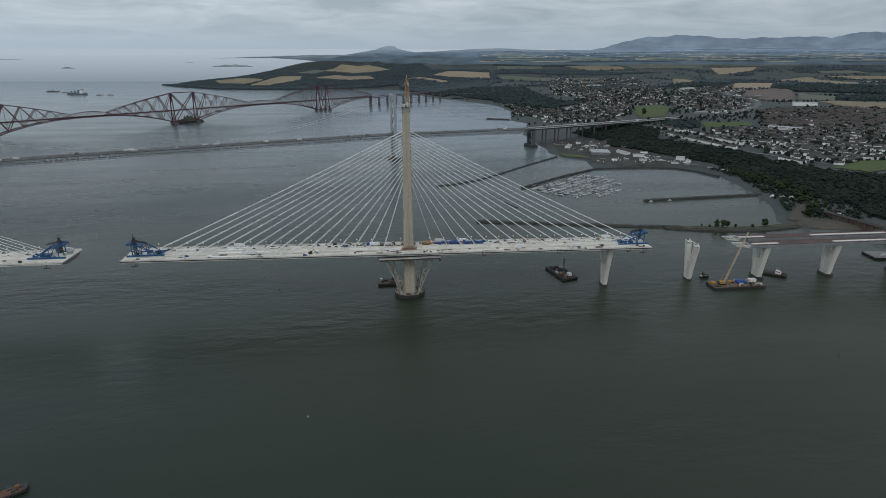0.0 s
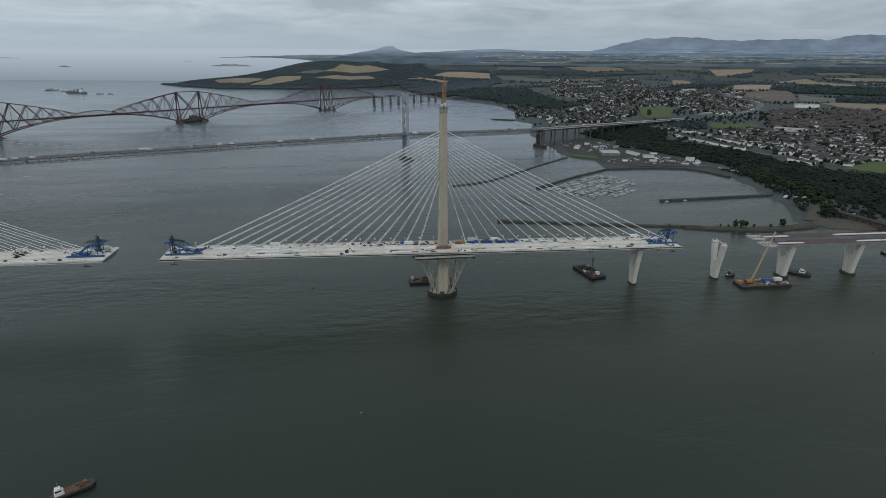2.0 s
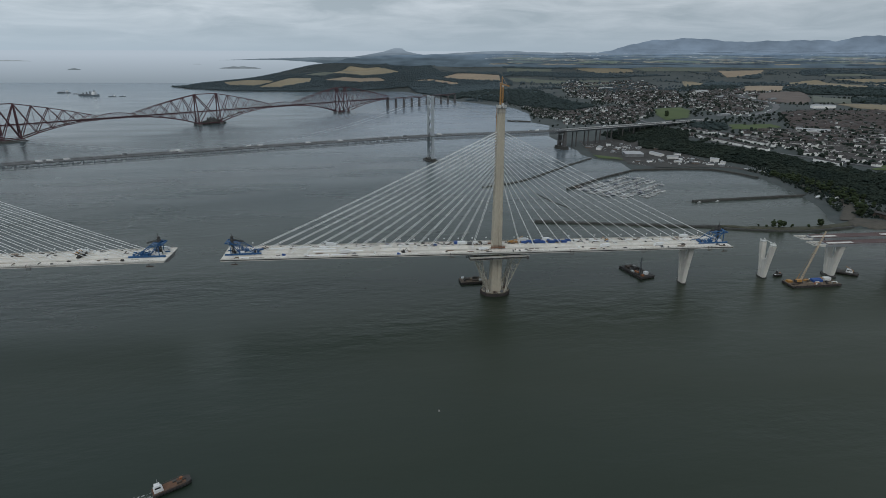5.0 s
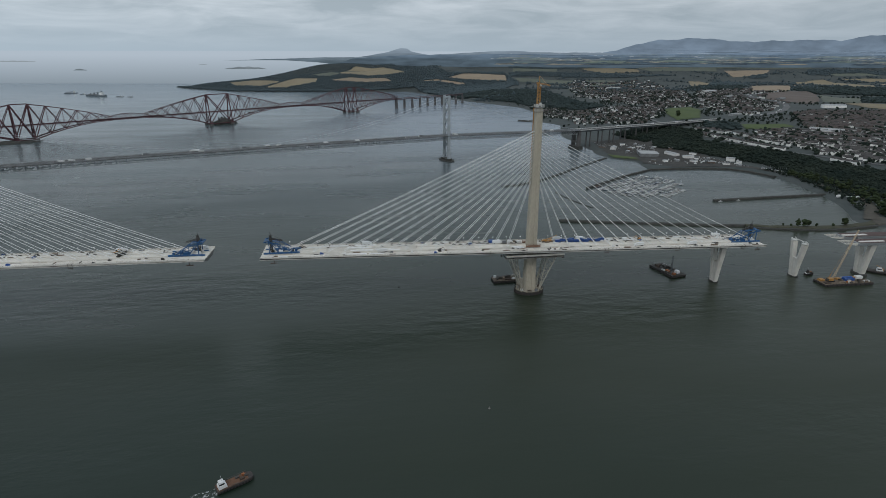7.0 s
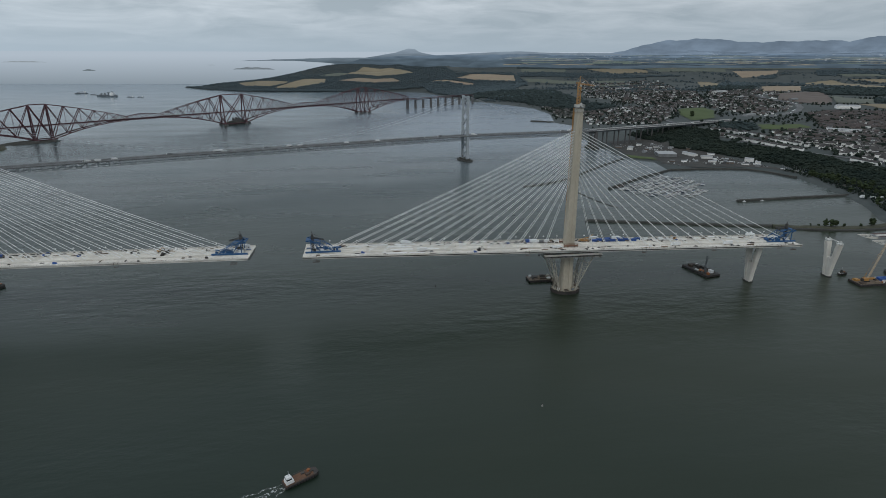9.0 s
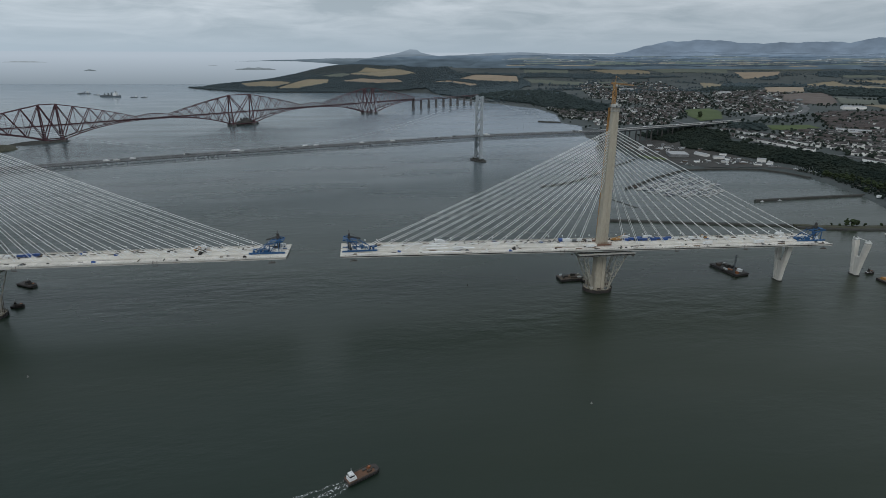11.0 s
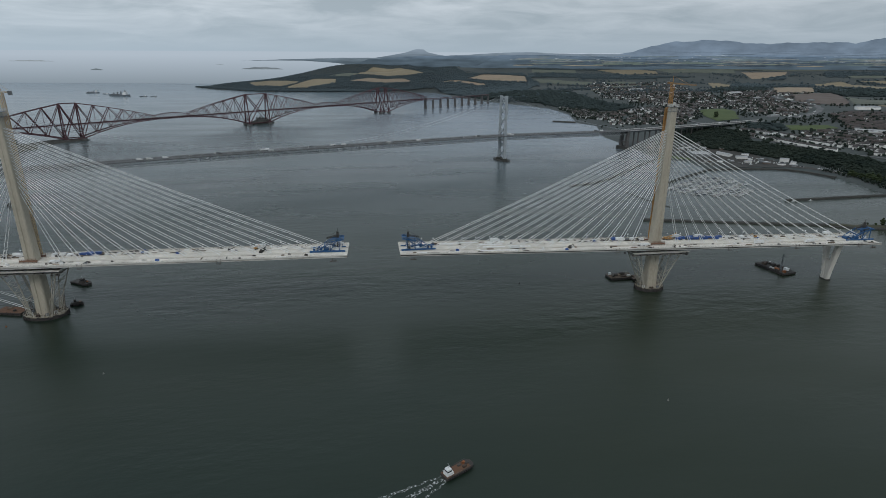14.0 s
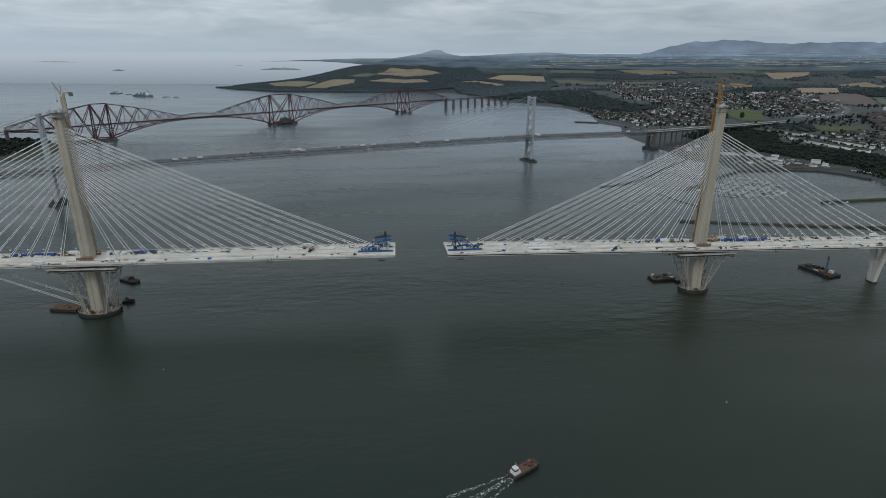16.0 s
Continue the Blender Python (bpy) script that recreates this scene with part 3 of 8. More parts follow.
        for k in range(2, 9):
            f, g = k / 9.0, (k + 1) / 9.0
            p0, p1 = Vector((tx + sx * 9.4, -7, 1.7)), Vector((tx + sx * 25.5, -13, deck_top(tx) - 8.8))
            q0, q1 = Vector((tx + sx * 9.4, 7, 1.7)), Vector((tx + sx * 25.5, 13, deck_top(tx) - 8.8))
            if k % 2 == 0:
                part("brace", Build().beam(p0.lerp(p1, f), q0.lerp(q1, g), 0.32), PROP, br)
                part("brace", Build().beam(q0.lerp(q1, f), p0.lerp(p1, g), 0.32), PROP, br)
        for k, (xa, xb) in enumerate(((10, 17), (13.5, 20.5))):
            z0 = 3 + (deck_top(tx) - 10.6) * (0.35 + 0.3 * k)
            b = Build()
            b.beam((tx + sx * xa * 1.16, -10 - k, z0), (tx + sx * xa * 1.16, 10 + k, z0), 0.5)
            part("tie_beam", b, PROP, br)
    for y in (-14.5, -6, 6, 14.5):
        b = Build()
        zc = deck_top(tx) - 6.9
        for z in (zc - 0.9, zc + 1.0):
            b.box(tx - 29, tx + 29, y - 0.4, y + 0.4, z - 0.2, z + 0.2)
        for i in range(20):
            xa = tx - 30 + 3 * i
            b.beam((xa, y, zc - 0.8), (xa + 3, y, zc + 0.9), 0.3)
            b.beam((xa, y, zc - 0.8), (xa, y, zc + 0.9), 0.3)
        part("trestle_girder", b, GREY_STEEL if y < -10 else RUST, br)
    for ya, zz, mm in ((-19.5, 5.2, DECK_EDGE), (-17.0, 8.4, POUR_DARK), (14.0, 5.2, POUR_DARK)):
        b = Build()
        b.box(tx - 32.4, tx + 32.4, ya, ya + 4.5, deck_top(tx) - zz - 0.35, deck_top(tx) - zz)
        for xa in np.arange(-32.4, 32.5, 4.6286):
            b.beam((tx + xa, ya + 0.1, deck_top(tx) - zz), (tx + xa, ya + 0.1, deck_top(tx) - zz + 1.2), 0.12)
        b.beam((tx - 32.4, ya + 0.1, deck_top(tx) - zz + 1.2), (tx + 32.4, ya + 0.1, deck_top(tx) - zz + 1.2), 0.14)
        part("hung_walkway", b, mm, br)
    b = Build()
    for xa in np.arange(-32, 33, 8):
        b.box(tx + xa - 0.4, tx + xa + 0.4, -17, 17, deck_top(tx) - 8.3, deck_top(tx) - 7.7)
    part("cross_beam", b, RUST, br)
    # stair tower, plant and hanging gear about the base
    b = Build()
    b.lattice((tx + 8.5, 9.5, 1.7), (tx + 8.5, 9.5, deck_top(tx) - 5), 2.4, 14, 0.12)
    part("stair_tower", b, WHITE_STEEL, br, "pale lattice stair tower")
    for k in range(9):
        a = 0.7 * k + 0.3
        b = Build()
        b.turned(tx + 12.5 * math.cos(a), 10.2 * math.sin(a), 1.75, 3.8 + 0.5 * (k % 3), 3.2, 1.8, math.degrees(a) + 90)
        part("cap_plant", b, (RUST, GREY_STEEL, WHITE_STEEL)[k % 3], br)
    rnd = random.Random(int(tx) + 5)
    for k in range(22):
        sx = -1 if k % 2 else 1
        xx, yy, zz = tx + sx * rnd.uniform(19, 34), rnd.uniform(-17, 17), deck_top(tx) - rnd.uniform(8.6, 12.5)
        b = Build()
        b.box(xx - 0.9, xx + 0.9, yy - 0.7, yy + 0.7, zz, zz + rnd.uniform(0.5, 1.4))
        b.beam((xx, yy, zz), (xx, yy, deck_top(tx) - 8.0), 0.12)
        part("hanging_cradle", b, RUST, br)
    # climbing scaffold, hoses and rusty gear on the cap round the shaft's foot
    for k in range(26):
        a = 0.55 + 0.242 * k
        ex, ey = tx + (rx - 2.6) * math.cos(a), (ry - 2.2) * math.sin(a)
        hgt = rnd.uniform(4.0, 20.0) if abs(math.cos(a)) > 0.35 else rnd.uniform(2.0, 5.0)
        b = Build()
        for q in (-0.8, 0.8):
            b.beam((ex + q, ey, 1.75), (ex + q * 0.9 + 0.12 * hgt * math.cos(a), ey + 0.4, 1.75 + hgt), 0.3)
        for z in np.arange(1.6, hgt, 1.9):
            b.beam((ex - 0.9 + 0.12 * z * math.cos(a), ey + 0.2, 1.75 + z), (ex + 0.9 + 0.12 * z * math.cos(a), ey + 0.2, 1.75 + z + 1.2 * (k % 2)), 0.2)
        b.box(ex - 1.1, ex + 1.1, ey - 0.7, ey + 0.7, 1.75, 1.75 + rnd.uniform(0.5, 1.8))
        part("scaffold_bay", b, (PROP, RUST, PROP, PROP)[k % 4], br)
    if top_deck:
        for k, y in enumerate((-8.5, -5.5, 5.5, 8.5)):
            b = Build()
            b.tube((tx - 9, y, 9), (tx - 112 - 3 * k, y, deck_top(tx - 112) - 4.0), 0.24, n=6)
            part("tie_down_cable", b, CABLE, br)
    return br


south = stayed_bridge(-1.6, -288.4, 269.8, 16, 27.2, 241, 178.5, (15.4, 12.0), False, "half-built cable-stayed bridge with buff concrete tower and white stays")
centre = stayed_bridge(-656.0, -955.0, -347.5, 17, 27.0, 272, 188.0, (19.5, 14.5), True, "matching half-built cable-stayed bridge across the open gap")


# ---- concrete piers and the approach viaduct ----
def fork_pier(x, y, top, label, turn=0.0, wide=0.0):
    """Two legs leaning apart from one footing, like a narrow V across the deck."""
    pr = thing("bridge_pier", label, "bridge pier", pose(x, y, 0, 0, 0, turn), "approach piers")
    for s in (-1, 1):
        b = Build()
        rings = []
        for z, yc, w, d in ((0.5, 2.4 + wide, 5.2 + wide, 4.6 + wide), (top * 0.35, 4.3 + wide * 0.7, 5.4 + wide, 4.7 + wide), (top, 8.6 + wide * 0.5, 6.6 + wide, 5.6 + wide)):
            rings.append([(w / 2 * a, s * yc + d / 2 * c, z) for a, c in ((-0.8, -1), (0.8, -1), (1, -0.7), (1, 0.7), (0.8, 1), (-0.8, 1), (-1, 0.7), (-1, -0.7))])
        b.ring(rings)
        part("leg", b, PIER, pr)
    b = Build()
    b.ring([[(w * 0.40 * a, yc * c, z) for a, c in ((-1, -1), (1, -1), (1, 1), (-1, 1))] for z, yc, w in ((0.6, 2.4 + wide, 5.2 + wide), (top * 0.35, 4.3 + wide * 0.7, 5.4 + wide), (top * 0.56, 5.7 + wide * 0.6, 5.8 + wide))])
    part("web", b, PIER, pr)
    b = Build()
    b.ring([[((4.5 + 2 * wide) * math.cos(t), (7.5 + 3 * wide) * math.sin(t), z) for t in (2 * math.pi * i / 16 for i in range(16))] for z in (-4, 0.9 + wide)])
    part("footing", b, STONE, pr, "dark wet footing at the waterline")
    return pr


S1 = fork_pier(221.8, -6, deck_top(223) - 3.4, "pale concrete V-shaped pier under the new deck")
S2 = fork_pier(328, -3, 42.0, "free-standing pale concrete V-shaped pier with open head")
S2["group"] = "approach piers"
b = Build()
for s in (-1, 1):
    b.box(-2.8, 2.8, s * 8.6 - 2.6, s * 8.6 + 2.6, 43.0, 43.8)
    for a in (-2.5, 2.5):
        b.beam((a, s * 8.6 - 2.4, 43.8), (a, s * 8.6 + 2.4, 46.2), 0.35)
        b.beam((a, s * 8.6 + 2.4, 43.8), (a, s * 8.6 + 2.4, 46.2), 0.35)
b.beam((2.4, -9, 44.4), (2.4, 9, 44.4), 0.7)
part("bearing_frame", b, WHITE_STEEL, S2)

APP = (378.0, -4.0, -2.0)
via = thing("approach_viaduct", "twin steel girder viaduct with red-brown top being launched", "viaduct", pose(APP[0], APP[1], 2.5, 0, 0, APP[2]))
for k, (ya, yb, xs) in enumerate(((-19, -5, 10), (5, 19, 12))):
    b = Build()
    b.ring([[(x, ya + 0.6, 39.4 + 0.0 * x), (x, yb - 0.6, 39.4), (x, yb, 42.8), (x, ya, 42.8)] for x in (xs, 420)])
    part("girder", b, TRUSS_STEEL, via, "grey launched box girder")
    b = Build()
    b.box(xs + 3, 420, ya + 0.5, yb - 0.5, 42.8, 43.3)
    part("girder_top", b, GIRDER, via, "red-brown bare steel top")
    for x0 in (4 - 1 * k, 95 + 10 * (1 - k), 128 + 10 * (1 - k), 161 + 10 * (1 - k), 230, 300):
        b = Build()
        b.box(x0 + 10, x0 + 42, ya + 2.2 + k, ya + 6.2 + k, 43.3, 43.8)
        part("slab_panel", b, DECK_EDGE, via)
    b = Build()
    for y in (ya + 1.2, yb - 1.2):
        b.ring([[(x, y - 0.5, 42.9 - h), (x, y + 0.5, 42.9 - h), (x, y + 0.5, 42.9), (x, y - 0.5, 42.9)] for x, h in ((xs - 16, 0.9), (xs + 0.5, 3.0))])
    for x in np.arange(xs - 15, xs, 5):
        b.beam((x, ya + 1.2, 42.3), (x, yb - 1.2, 42.3), 0.5)
        b.beam((x, ya + 1.2, 42.3), (x + 5, yb - 1.2, 42.3), 0.35)
    part("launching_nose", b, PIER, via, "white launching nose", kind="stuff")
    b = Build()
    for y in (ya + 0.1, yb - 0.1):
        b.beam((xs, y, 44.3), (420, y, 44.3), 0.12)
        for x in np.arange(xs, 300, 4):
            b.beam((x, y, 42.9), (x, y, 44.3), 0.1)
    part("hand_rail", b, GREY_STEEL, via)
for x, y in ((413, -9), (502, -12), (592, -15)):
    p = fork_pier(x, y, 41.8, "pale concrete V-shaped pier carrying the launched viaduct", -2, 1.0)


# ---- tower cranes ----
TAN = mat("faded_tan_crane_paint", (0.36, 0.25, 0.12), (0.50, 0.37, 0.20), 0.6, 0.3, 2.0, 0.05)


def mast_crane(x, y, base, top, jib, counter, heading, lift, paint, label):
    cr = thing("tower_crane", label, "crane", pose(x, y, base), "tower cranes")
    b = Build()
    b.lattice((0, 0, 0), (0, 0, top - base), 2.8, int((top - base) / 3.0), 0.22)
    part("mast", b, paint, cr)
    b = Build()
    b.lattice((-3.6, 0.6, 0), (-3.6, 0.6, (top - base) * 0.86), 1.5, int((top - base) / 2.6), 0.2)
    part("hoist_mast", b, paint, cr)
    h = top - base
    b = Build()
    for z in np.arange(20, h - 24, 26):
        b.beam((-1.6, -1, z), (-1.6, -6, z), 0.5)
        b.beam((1.6, -1, z), (1.6, -6, z), 0.5)
    part("tie_frame", b, paint, cr)
    c, s = math.cos(radians(heading)), math.sin(radians(heading))
    lc, ls = math.cos(radians(lift)), math.sin(radians(lift))
    b = Build()
    b.lattice((1.2 * c, 1.2 * s, h + 0.6), (jib * c * lc, jib * s * lc, h + 0.6 + jib * ls), 1.3, int(jib / 2.6), 0.09, w1=0.8)
    part("jib", b, paint, cr)
    b = Build()
    b.lattice((-1.2 * c, -1.2 * s, h + 0.6), (-counter * c, -counter * s, h + 0.6), 1.5, int(counter / 2.4), 0.13)
    part("counter_jib", b, paint, cr)
    b = Build()
    b.turned(-counter * c, -counter * s, h - 2.2, h + 1.6, 3.2, 2.0, heading)
    part("counterweight", b, GREY_STEEL, cr, "grey concrete counterweight")
    b = Build()
    b.turned(1.2 * -s + 0.8 * c, 1.2 * c + 0.8 * s, h - 2.2, h + 0.2, 1.8, 1.6, heading, 0.9)
    part("cab", b, WHITE_STEEL, cr, "pale operator cab")
    b = Build()
    b.beam((-0.5, -0.5, h), (0, 0, h + 8), 0.35)
    b.beam((0.5, 0.5, h), (0, 0, h + 8), 0.35)
    b.beam((0, 0, h + 8), (-counter * c, -counter * s, h + 1.2), 0.14)
    b.beam((0, 0, h + 8), (jib * 0.7 * c * lc, jib * 0.7 * s * lc, h + 1.2 + jib * 0.7 * ls), 0.14)
    part("apex_frame", b, paint, cr)
    hk = 0.8 * jib
    b = Build()
    b.beam((hk * c * lc, hk * s * lc, h + hk * ls), (hk * c * lc, hk * s * lc, h - 14 + hk * ls), 0.10)
    b.box(hk * c * lc - 0.5, hk * c * lc + 0.5, hk * s * lc - 0.4, hk * s * lc + 0.4, h - 15.5 + hk * ls, h - 14 + hk * ls)
    part("hook_line", b, GREY_STEEL, cr)
    return cr


mast_crane(-2.2, 5.5, deck_top(0) + 1.6, 226, 54, 14, -97, 1, YELLOW, "orange-yellow lattice tower crane beside the bridge tower")
mast_crane(-650.5, 19.4, deck_top(-650) + 1.0, 219.0, 12, 7, 195, 60, TAN, "yellow lattice tower crane with raised luffing jib")


# ---- old road suspension bridge ----
RA = math.atan2(323, 950)
road = thing("suspension_bridge", "grey steel road suspension bridge with truss deck", "bridge", pose(21, 812, 0, 0, 0, math.degrees(RA)))


def road_z(s):
    if s > 408:
        return 51.5
    return 62.0 - 10.5 * max(0, s / 408) if s > 0 else (62.0 + 1.5 * (1 - ((s + 502) / 502) ** 2) if s > -1004 else 62.0 - 10.5 * (-1004 - s) / 408)


for s0 in (-1003.5, 0.0):
    for y in (-12.5, 12.5):
        b = Build()
        b.ring([[(s0 + a * w / 2, y + c * 2.2, z) for a, c in ((-1, -1), (1, -1), (1, 1), (-1, 1))] for z, w in ((4, 7.2), (60, 6.2), (156, 5.0))])
        b.ring([[(s0 + a * 3.0, y + c * 2.5, z) for a, c in ((-1, -1), (1, -1), (1, 1), (-1, 1))] for z in (155.5, 157.5)])
        part("tower_leg", b, TOWER_STEEL, road)
    b = Build()
    for z0, z1 in ((8, 30), (30, 50), (62, 86), (86, 110), (110, 134), (134, 154)):
        b.beam((s0, -12, z0), (s0, 12, z1), 2.0)
        b.beam((s0, 12, z0), (s0, -12, z1), 2.0)
    b.beam((s0, -12, 153), (s0, 12, 153), 3.0, 4.0)
    b.beam((s0, -12, 50), (s0, 12, 50), 3.0, 3.0)
    part("tower_bracing", b, TOWER_STEEL, road)
    b = Build()
    for y in (-12.5, 12.5):
        b.ring([[(s0 + 8 * math.cos(t), y + 8 * math.sin(t), z) for t in (2 * math.pi * i / 16 for i in range(16))] for z in (-5, 6)])
    b.box(s0 - 5, s0 + 5, -12, 12, -5, 5)
    part("tower_base", b, STONE, road, "dark stone tower base")
    b = Build()
    b.ring([[(s0 + 15 * math.cos(t), 32 * math.sin(t), z) for t in (2 * math.pi * i / 24 for i in range(24))] for z in (-5, 2.2)])
    part("fender", b, STONE, road, "low dark fender island round the tower")
ends = [(-1412, -1003.5), (-1003.5, 0.0), (0.0, 408.0)]
for s0, s1 in ends:
    n = round((s1 - s0) / 18)
    ss = np.linspace(s0, s1, n + 1)
    b = Build()
    b.ring([[(a, -16.5, road_z(a) - 0.9), (a, 16.5, road_z(a) - 0.9), (a, 16.5, road_z(a)), (a, -16.5, road_z(a))] for a in ss])
    part("roadway", b, ASPHALT, road, "dark asphalt roadway")
    for y in (-11.9, 11.9):
        b = Build()
        for k, (a, c) in enumerate(zip(ss[:-1], ss[1:])):
            za, zc = road_z(a) - 1.4, road_z(c) - 1.4
            m = (a + c) / 2
            b.beam((a, y, za), (c, y, zc), 0.9)
            b.beam((a, y, za - 8.8), (c, y, zc - 8.8), 0.9)
            b.beam((a, y, za), (m, y, (za + zc) / 2 - 8.8), 0.75)
            b.beam((m, y, (za + zc) / 2 - 8.8), (c, y, zc), 0.75)
            b.beam((a, y, za), (a, y, za - 8.8), 0.5)
            b.beam((m, y, (za + zc) / 2), (m, y, (za + zc) / 2 - 8.8), 0.5)
        part("stiffening_truss", b, TRUSS_STEEL, road)
    b = Build()
    for a in ss:
        z = road_z(a) - 1.5
        b.beam((a, -12, z - 8.6), (a, 12, z - 8.6), 0.6)
        b.beam((a, -12, z - 8.6), (a, 0, z), 0.5)
        b.beam((a, 12, z - 8.6), (a, 0, z), 0.5)
    for a, c in zip(ss[:-1], ss[1:]):
        b.beam((a, -12, road_z(a) - 9), (c, 12, road_z(c) - 9), 0.5)
    part("cross_frame", b, GREY_STEEL, road)
    for y in (-16.4, -7.2, 7.2, 16.4):
        b = Build()
        for a, c in zip(ss[:-1], ss[1:]):
            b.beam((a, y, road_z(a) + 1.1), (c, y, road_z(c) + 1.1), 0.35)
            b.beam((a, y, road_z(a)), (a, y, road_z(a) + 1.2), 0.25)
            b.beam((a, y, road_z(a) + 0.5), (c, y, road_z(c) + 0.5), 0.2)
        part("railing", b, TRUSS_STEEL, road, kind="stuff")
    # cables and hangers
    for y in (-12.5, 12.5):
        def cable(s, s0=s0, s1=s1):
            if s0 == -1003.5:
                return 66 + 91 * ((s + 501.75) / 501.75) ** 2
            k = s / 408 if s0 == 0 else (-1003.5 - s) / 408
            return 157 - (157 - 54) * k - 11 * 4 * k * (1 - k)
        b = Build()
        pts = [Vector((s, y, cable(s))) for s in np.linspace(s0, s1, n + 1)]
        b.ring([[p + Vector((0, 0.26 * math.cos(t), 0.26 * math.sin(t))) for t in (math.pi / 3 * i for i in range(6))] for p in pts])
        part("main_cable", b, TOWER_STEEL, road)
        b = Build()
        for p in pts[1:-1]:
            if p.z > road_z(p.x) + 2:
                b.beam(p, (p.x, y, road_z(p.x) - 1), 0.06)
        part("hanger", b, GREY_STEEL, road)
# side towers and the concrete approach
for s0 in (-1412, 408):
    for y in (-11, 11):
        b = Build()
        b.ring([[(s0 + a * 4.2 * k, y + c * 3.2 * k, z) for a, c in ((-1, -1), (1, -1), (1, 1), (-1, 1))] for z, k in ((-3, 1.2), (road_z(s0) - 4, 1.0))])
        part("side_tower_leg", b, MASONRY, road, "dark concrete side tower leg")
    b = Build()
    b.box(s0 - 4, s0 + 4, -15, 15, road_z(s0) - 8, road_z(s0) - 1.2)
    b.box(s0 - 3.4, s0 + 3.4, -10, 10, 18, 23)
    part("side_tower_head", b, MASONRY, road)
    b = Build()
    b.ring([[(s0 + a * 9 * k, c * 21 * k, z) for a, c in ((-1, -0.8), (-0.8, -1), (0.8, -1), (1, -0.8), (1, 0.8), (0.8, 1), (-0.8, 1), (-1, 0.8))] for z, k in ((-4, 1.1), (9, 1.0))])
    part("plinth", b, STONE, road, "dark stone plinth at the waterline")
b = Build()
for s0 in np.arange(408, 1010, 43):
    b.ring([[(s0, -14.5, 49.9), (s0, 14.5, 49.9), (s0, 16, 51.5), (s0, -16, 51.5)], [(s0 + 43, -14.5, 49.9), (s0 + 43, 14.5, 49.9), (s0 + 43, 16, 51.5), (s0 + 43, -16, 51.5)]])
    b.ring([[(s0, y - 1, 46.8), (s0, y + 1, 46.8), (s0, y + 1, 49.9), (s0, y - 1, 49.9)] for y in (-9,)] + [[(s0 + 43, y - 1, 46.8), (s0 + 43, y + 1, 46.8), (s0 + 43, y + 1, 49.9), (s0 + 43, y - 1, 49.9)] for y in (-9,)])
    b.ring([[(s0, y - 1, 46.8), (s0, y + 1, 46.8), (s0, y + 1, 49.9), (s0, y - 1, 49.9)] for y in (9,)] + [[(s0 + 43, y - 1, 46.8), (s0 + 43, y + 1, 46.8), (s0 + 43, y + 1, 49.9), (s0 + 43, y - 1, 49.9)] for y in (9,)])
part("approach_deck", b, GREY_STEEL, road)
b = Build()
b.box(408, 1440, -11, 11, 51.5, 51.7)
part("approach_roadway", b, ASPHALT, road)
for y in (-16, 16):
    b = Build()
    b.beam((408, y, 52.3), (1012, y, 52.3), 0.4, 1.2)
    part("approach_parapet", b, WHITE_STEEL, road)
for s0 in np.arange(451, 1000, 43):
    x, y = 21 + s0 * math.cos(RA), 812 + s0 * math.sin(RA)
    g = ground_z(x, y)
    if g > 44:
        continue
    for yy in (-8.5, 8.5):
        b = Build()
        b.box(s0 - 1.1, s0 + 1.1, yy - 1.6, yy + 1.6, g - 2, 46.9)
        part("approach_column", b, MASONRY, road)
    b = Build()
    b.box(s0 - 1.2, s0 + 1.2, -11, 11, 44.8, 46.85)
    part("column_head", b, MASONRY, road)


# ---- old red cantilever railway bridge ----
KR = 1.03
rail = thing("cantilever_railway_bridge", "dark red steel cantilever railway bridge with tubular trusses", "bridge",
             pose(-1165, 1290, 0, 0, 0, math.degrees(math.atan2(325, 423))))
SPREAD = lambda z: 18.0 - 13.0 * max(0.0, min(1.0, (z - 6) / 104))


def rp(s, side, z):
    return Vector((s, side * SPREAD(z), z))


def arm(s0, sgn, grow=1.0, name="cantilever_arm"):
    """One arm of a cantilever, from the tower's leg at s0 outwards."""
    L, n = 207 * KR * grow, 6
    cuts = [1 - (1 - i / n) ** 1.25 for i in range(n + 1)]
    bot = lambda t: 7 + 38 * (1 - (1 - t) ** 1.9)
    top = lambda t: 108 - 50 * t + 5 * 4 * t * (1 - t) * 0.6
    for side in (-1, 1):
        b = Build()
        for t0, t1 in zip(cuts[:-1], cuts[1:]):
            sa, sb = s0 + sgn * L * t0, s0 + sgn * L * t1
            r = 1.9 - 0.9 * t0
            b.tube(rp(sa, side, bot(t0)), rp(sb, side, bot(t1)), r, r - 0.15, 8)
            b.beam(rp(sa, side, top(t0)), rp(sb, side, top(t1)), 2.1 - 0.7 * t0)
            b.tube(rp(sa, side, bot(t0)), rp(sb, side, top(t1)), 1.35 - 0.5 * t0, n=6)
            b.beam(rp(sa, side, top(t0)), rp(sb, side, bot(t1)), 1.7 - 0.6 * t0)
            if t1 < 1:
                b.beam(rp(sb, side, bot(t1)), rp(sb, side, 47), 0.7)
        b.beam(rp(s0 + sgn * L, side, bot(1)), rp(s0 + sgn * L, side, top(1)), 1.3)
        part(name, b, RED_STEEL, rail)
    for t in cuts[1:]:
        s = s0 + sgn * L * t
        for low_side, za, zb, w in ((-1, bot(t), bot(t), 0.8), (-1, top(t), top(t), 0.7), (-1, bot(t), top(t), 0.6), (1, bot(t), top(t), 0.6)):
            part("wind_brace", Build().beam(rp(s, low_side, za), rp(s, -low_side, zb), w), RED_STEEL, rail)


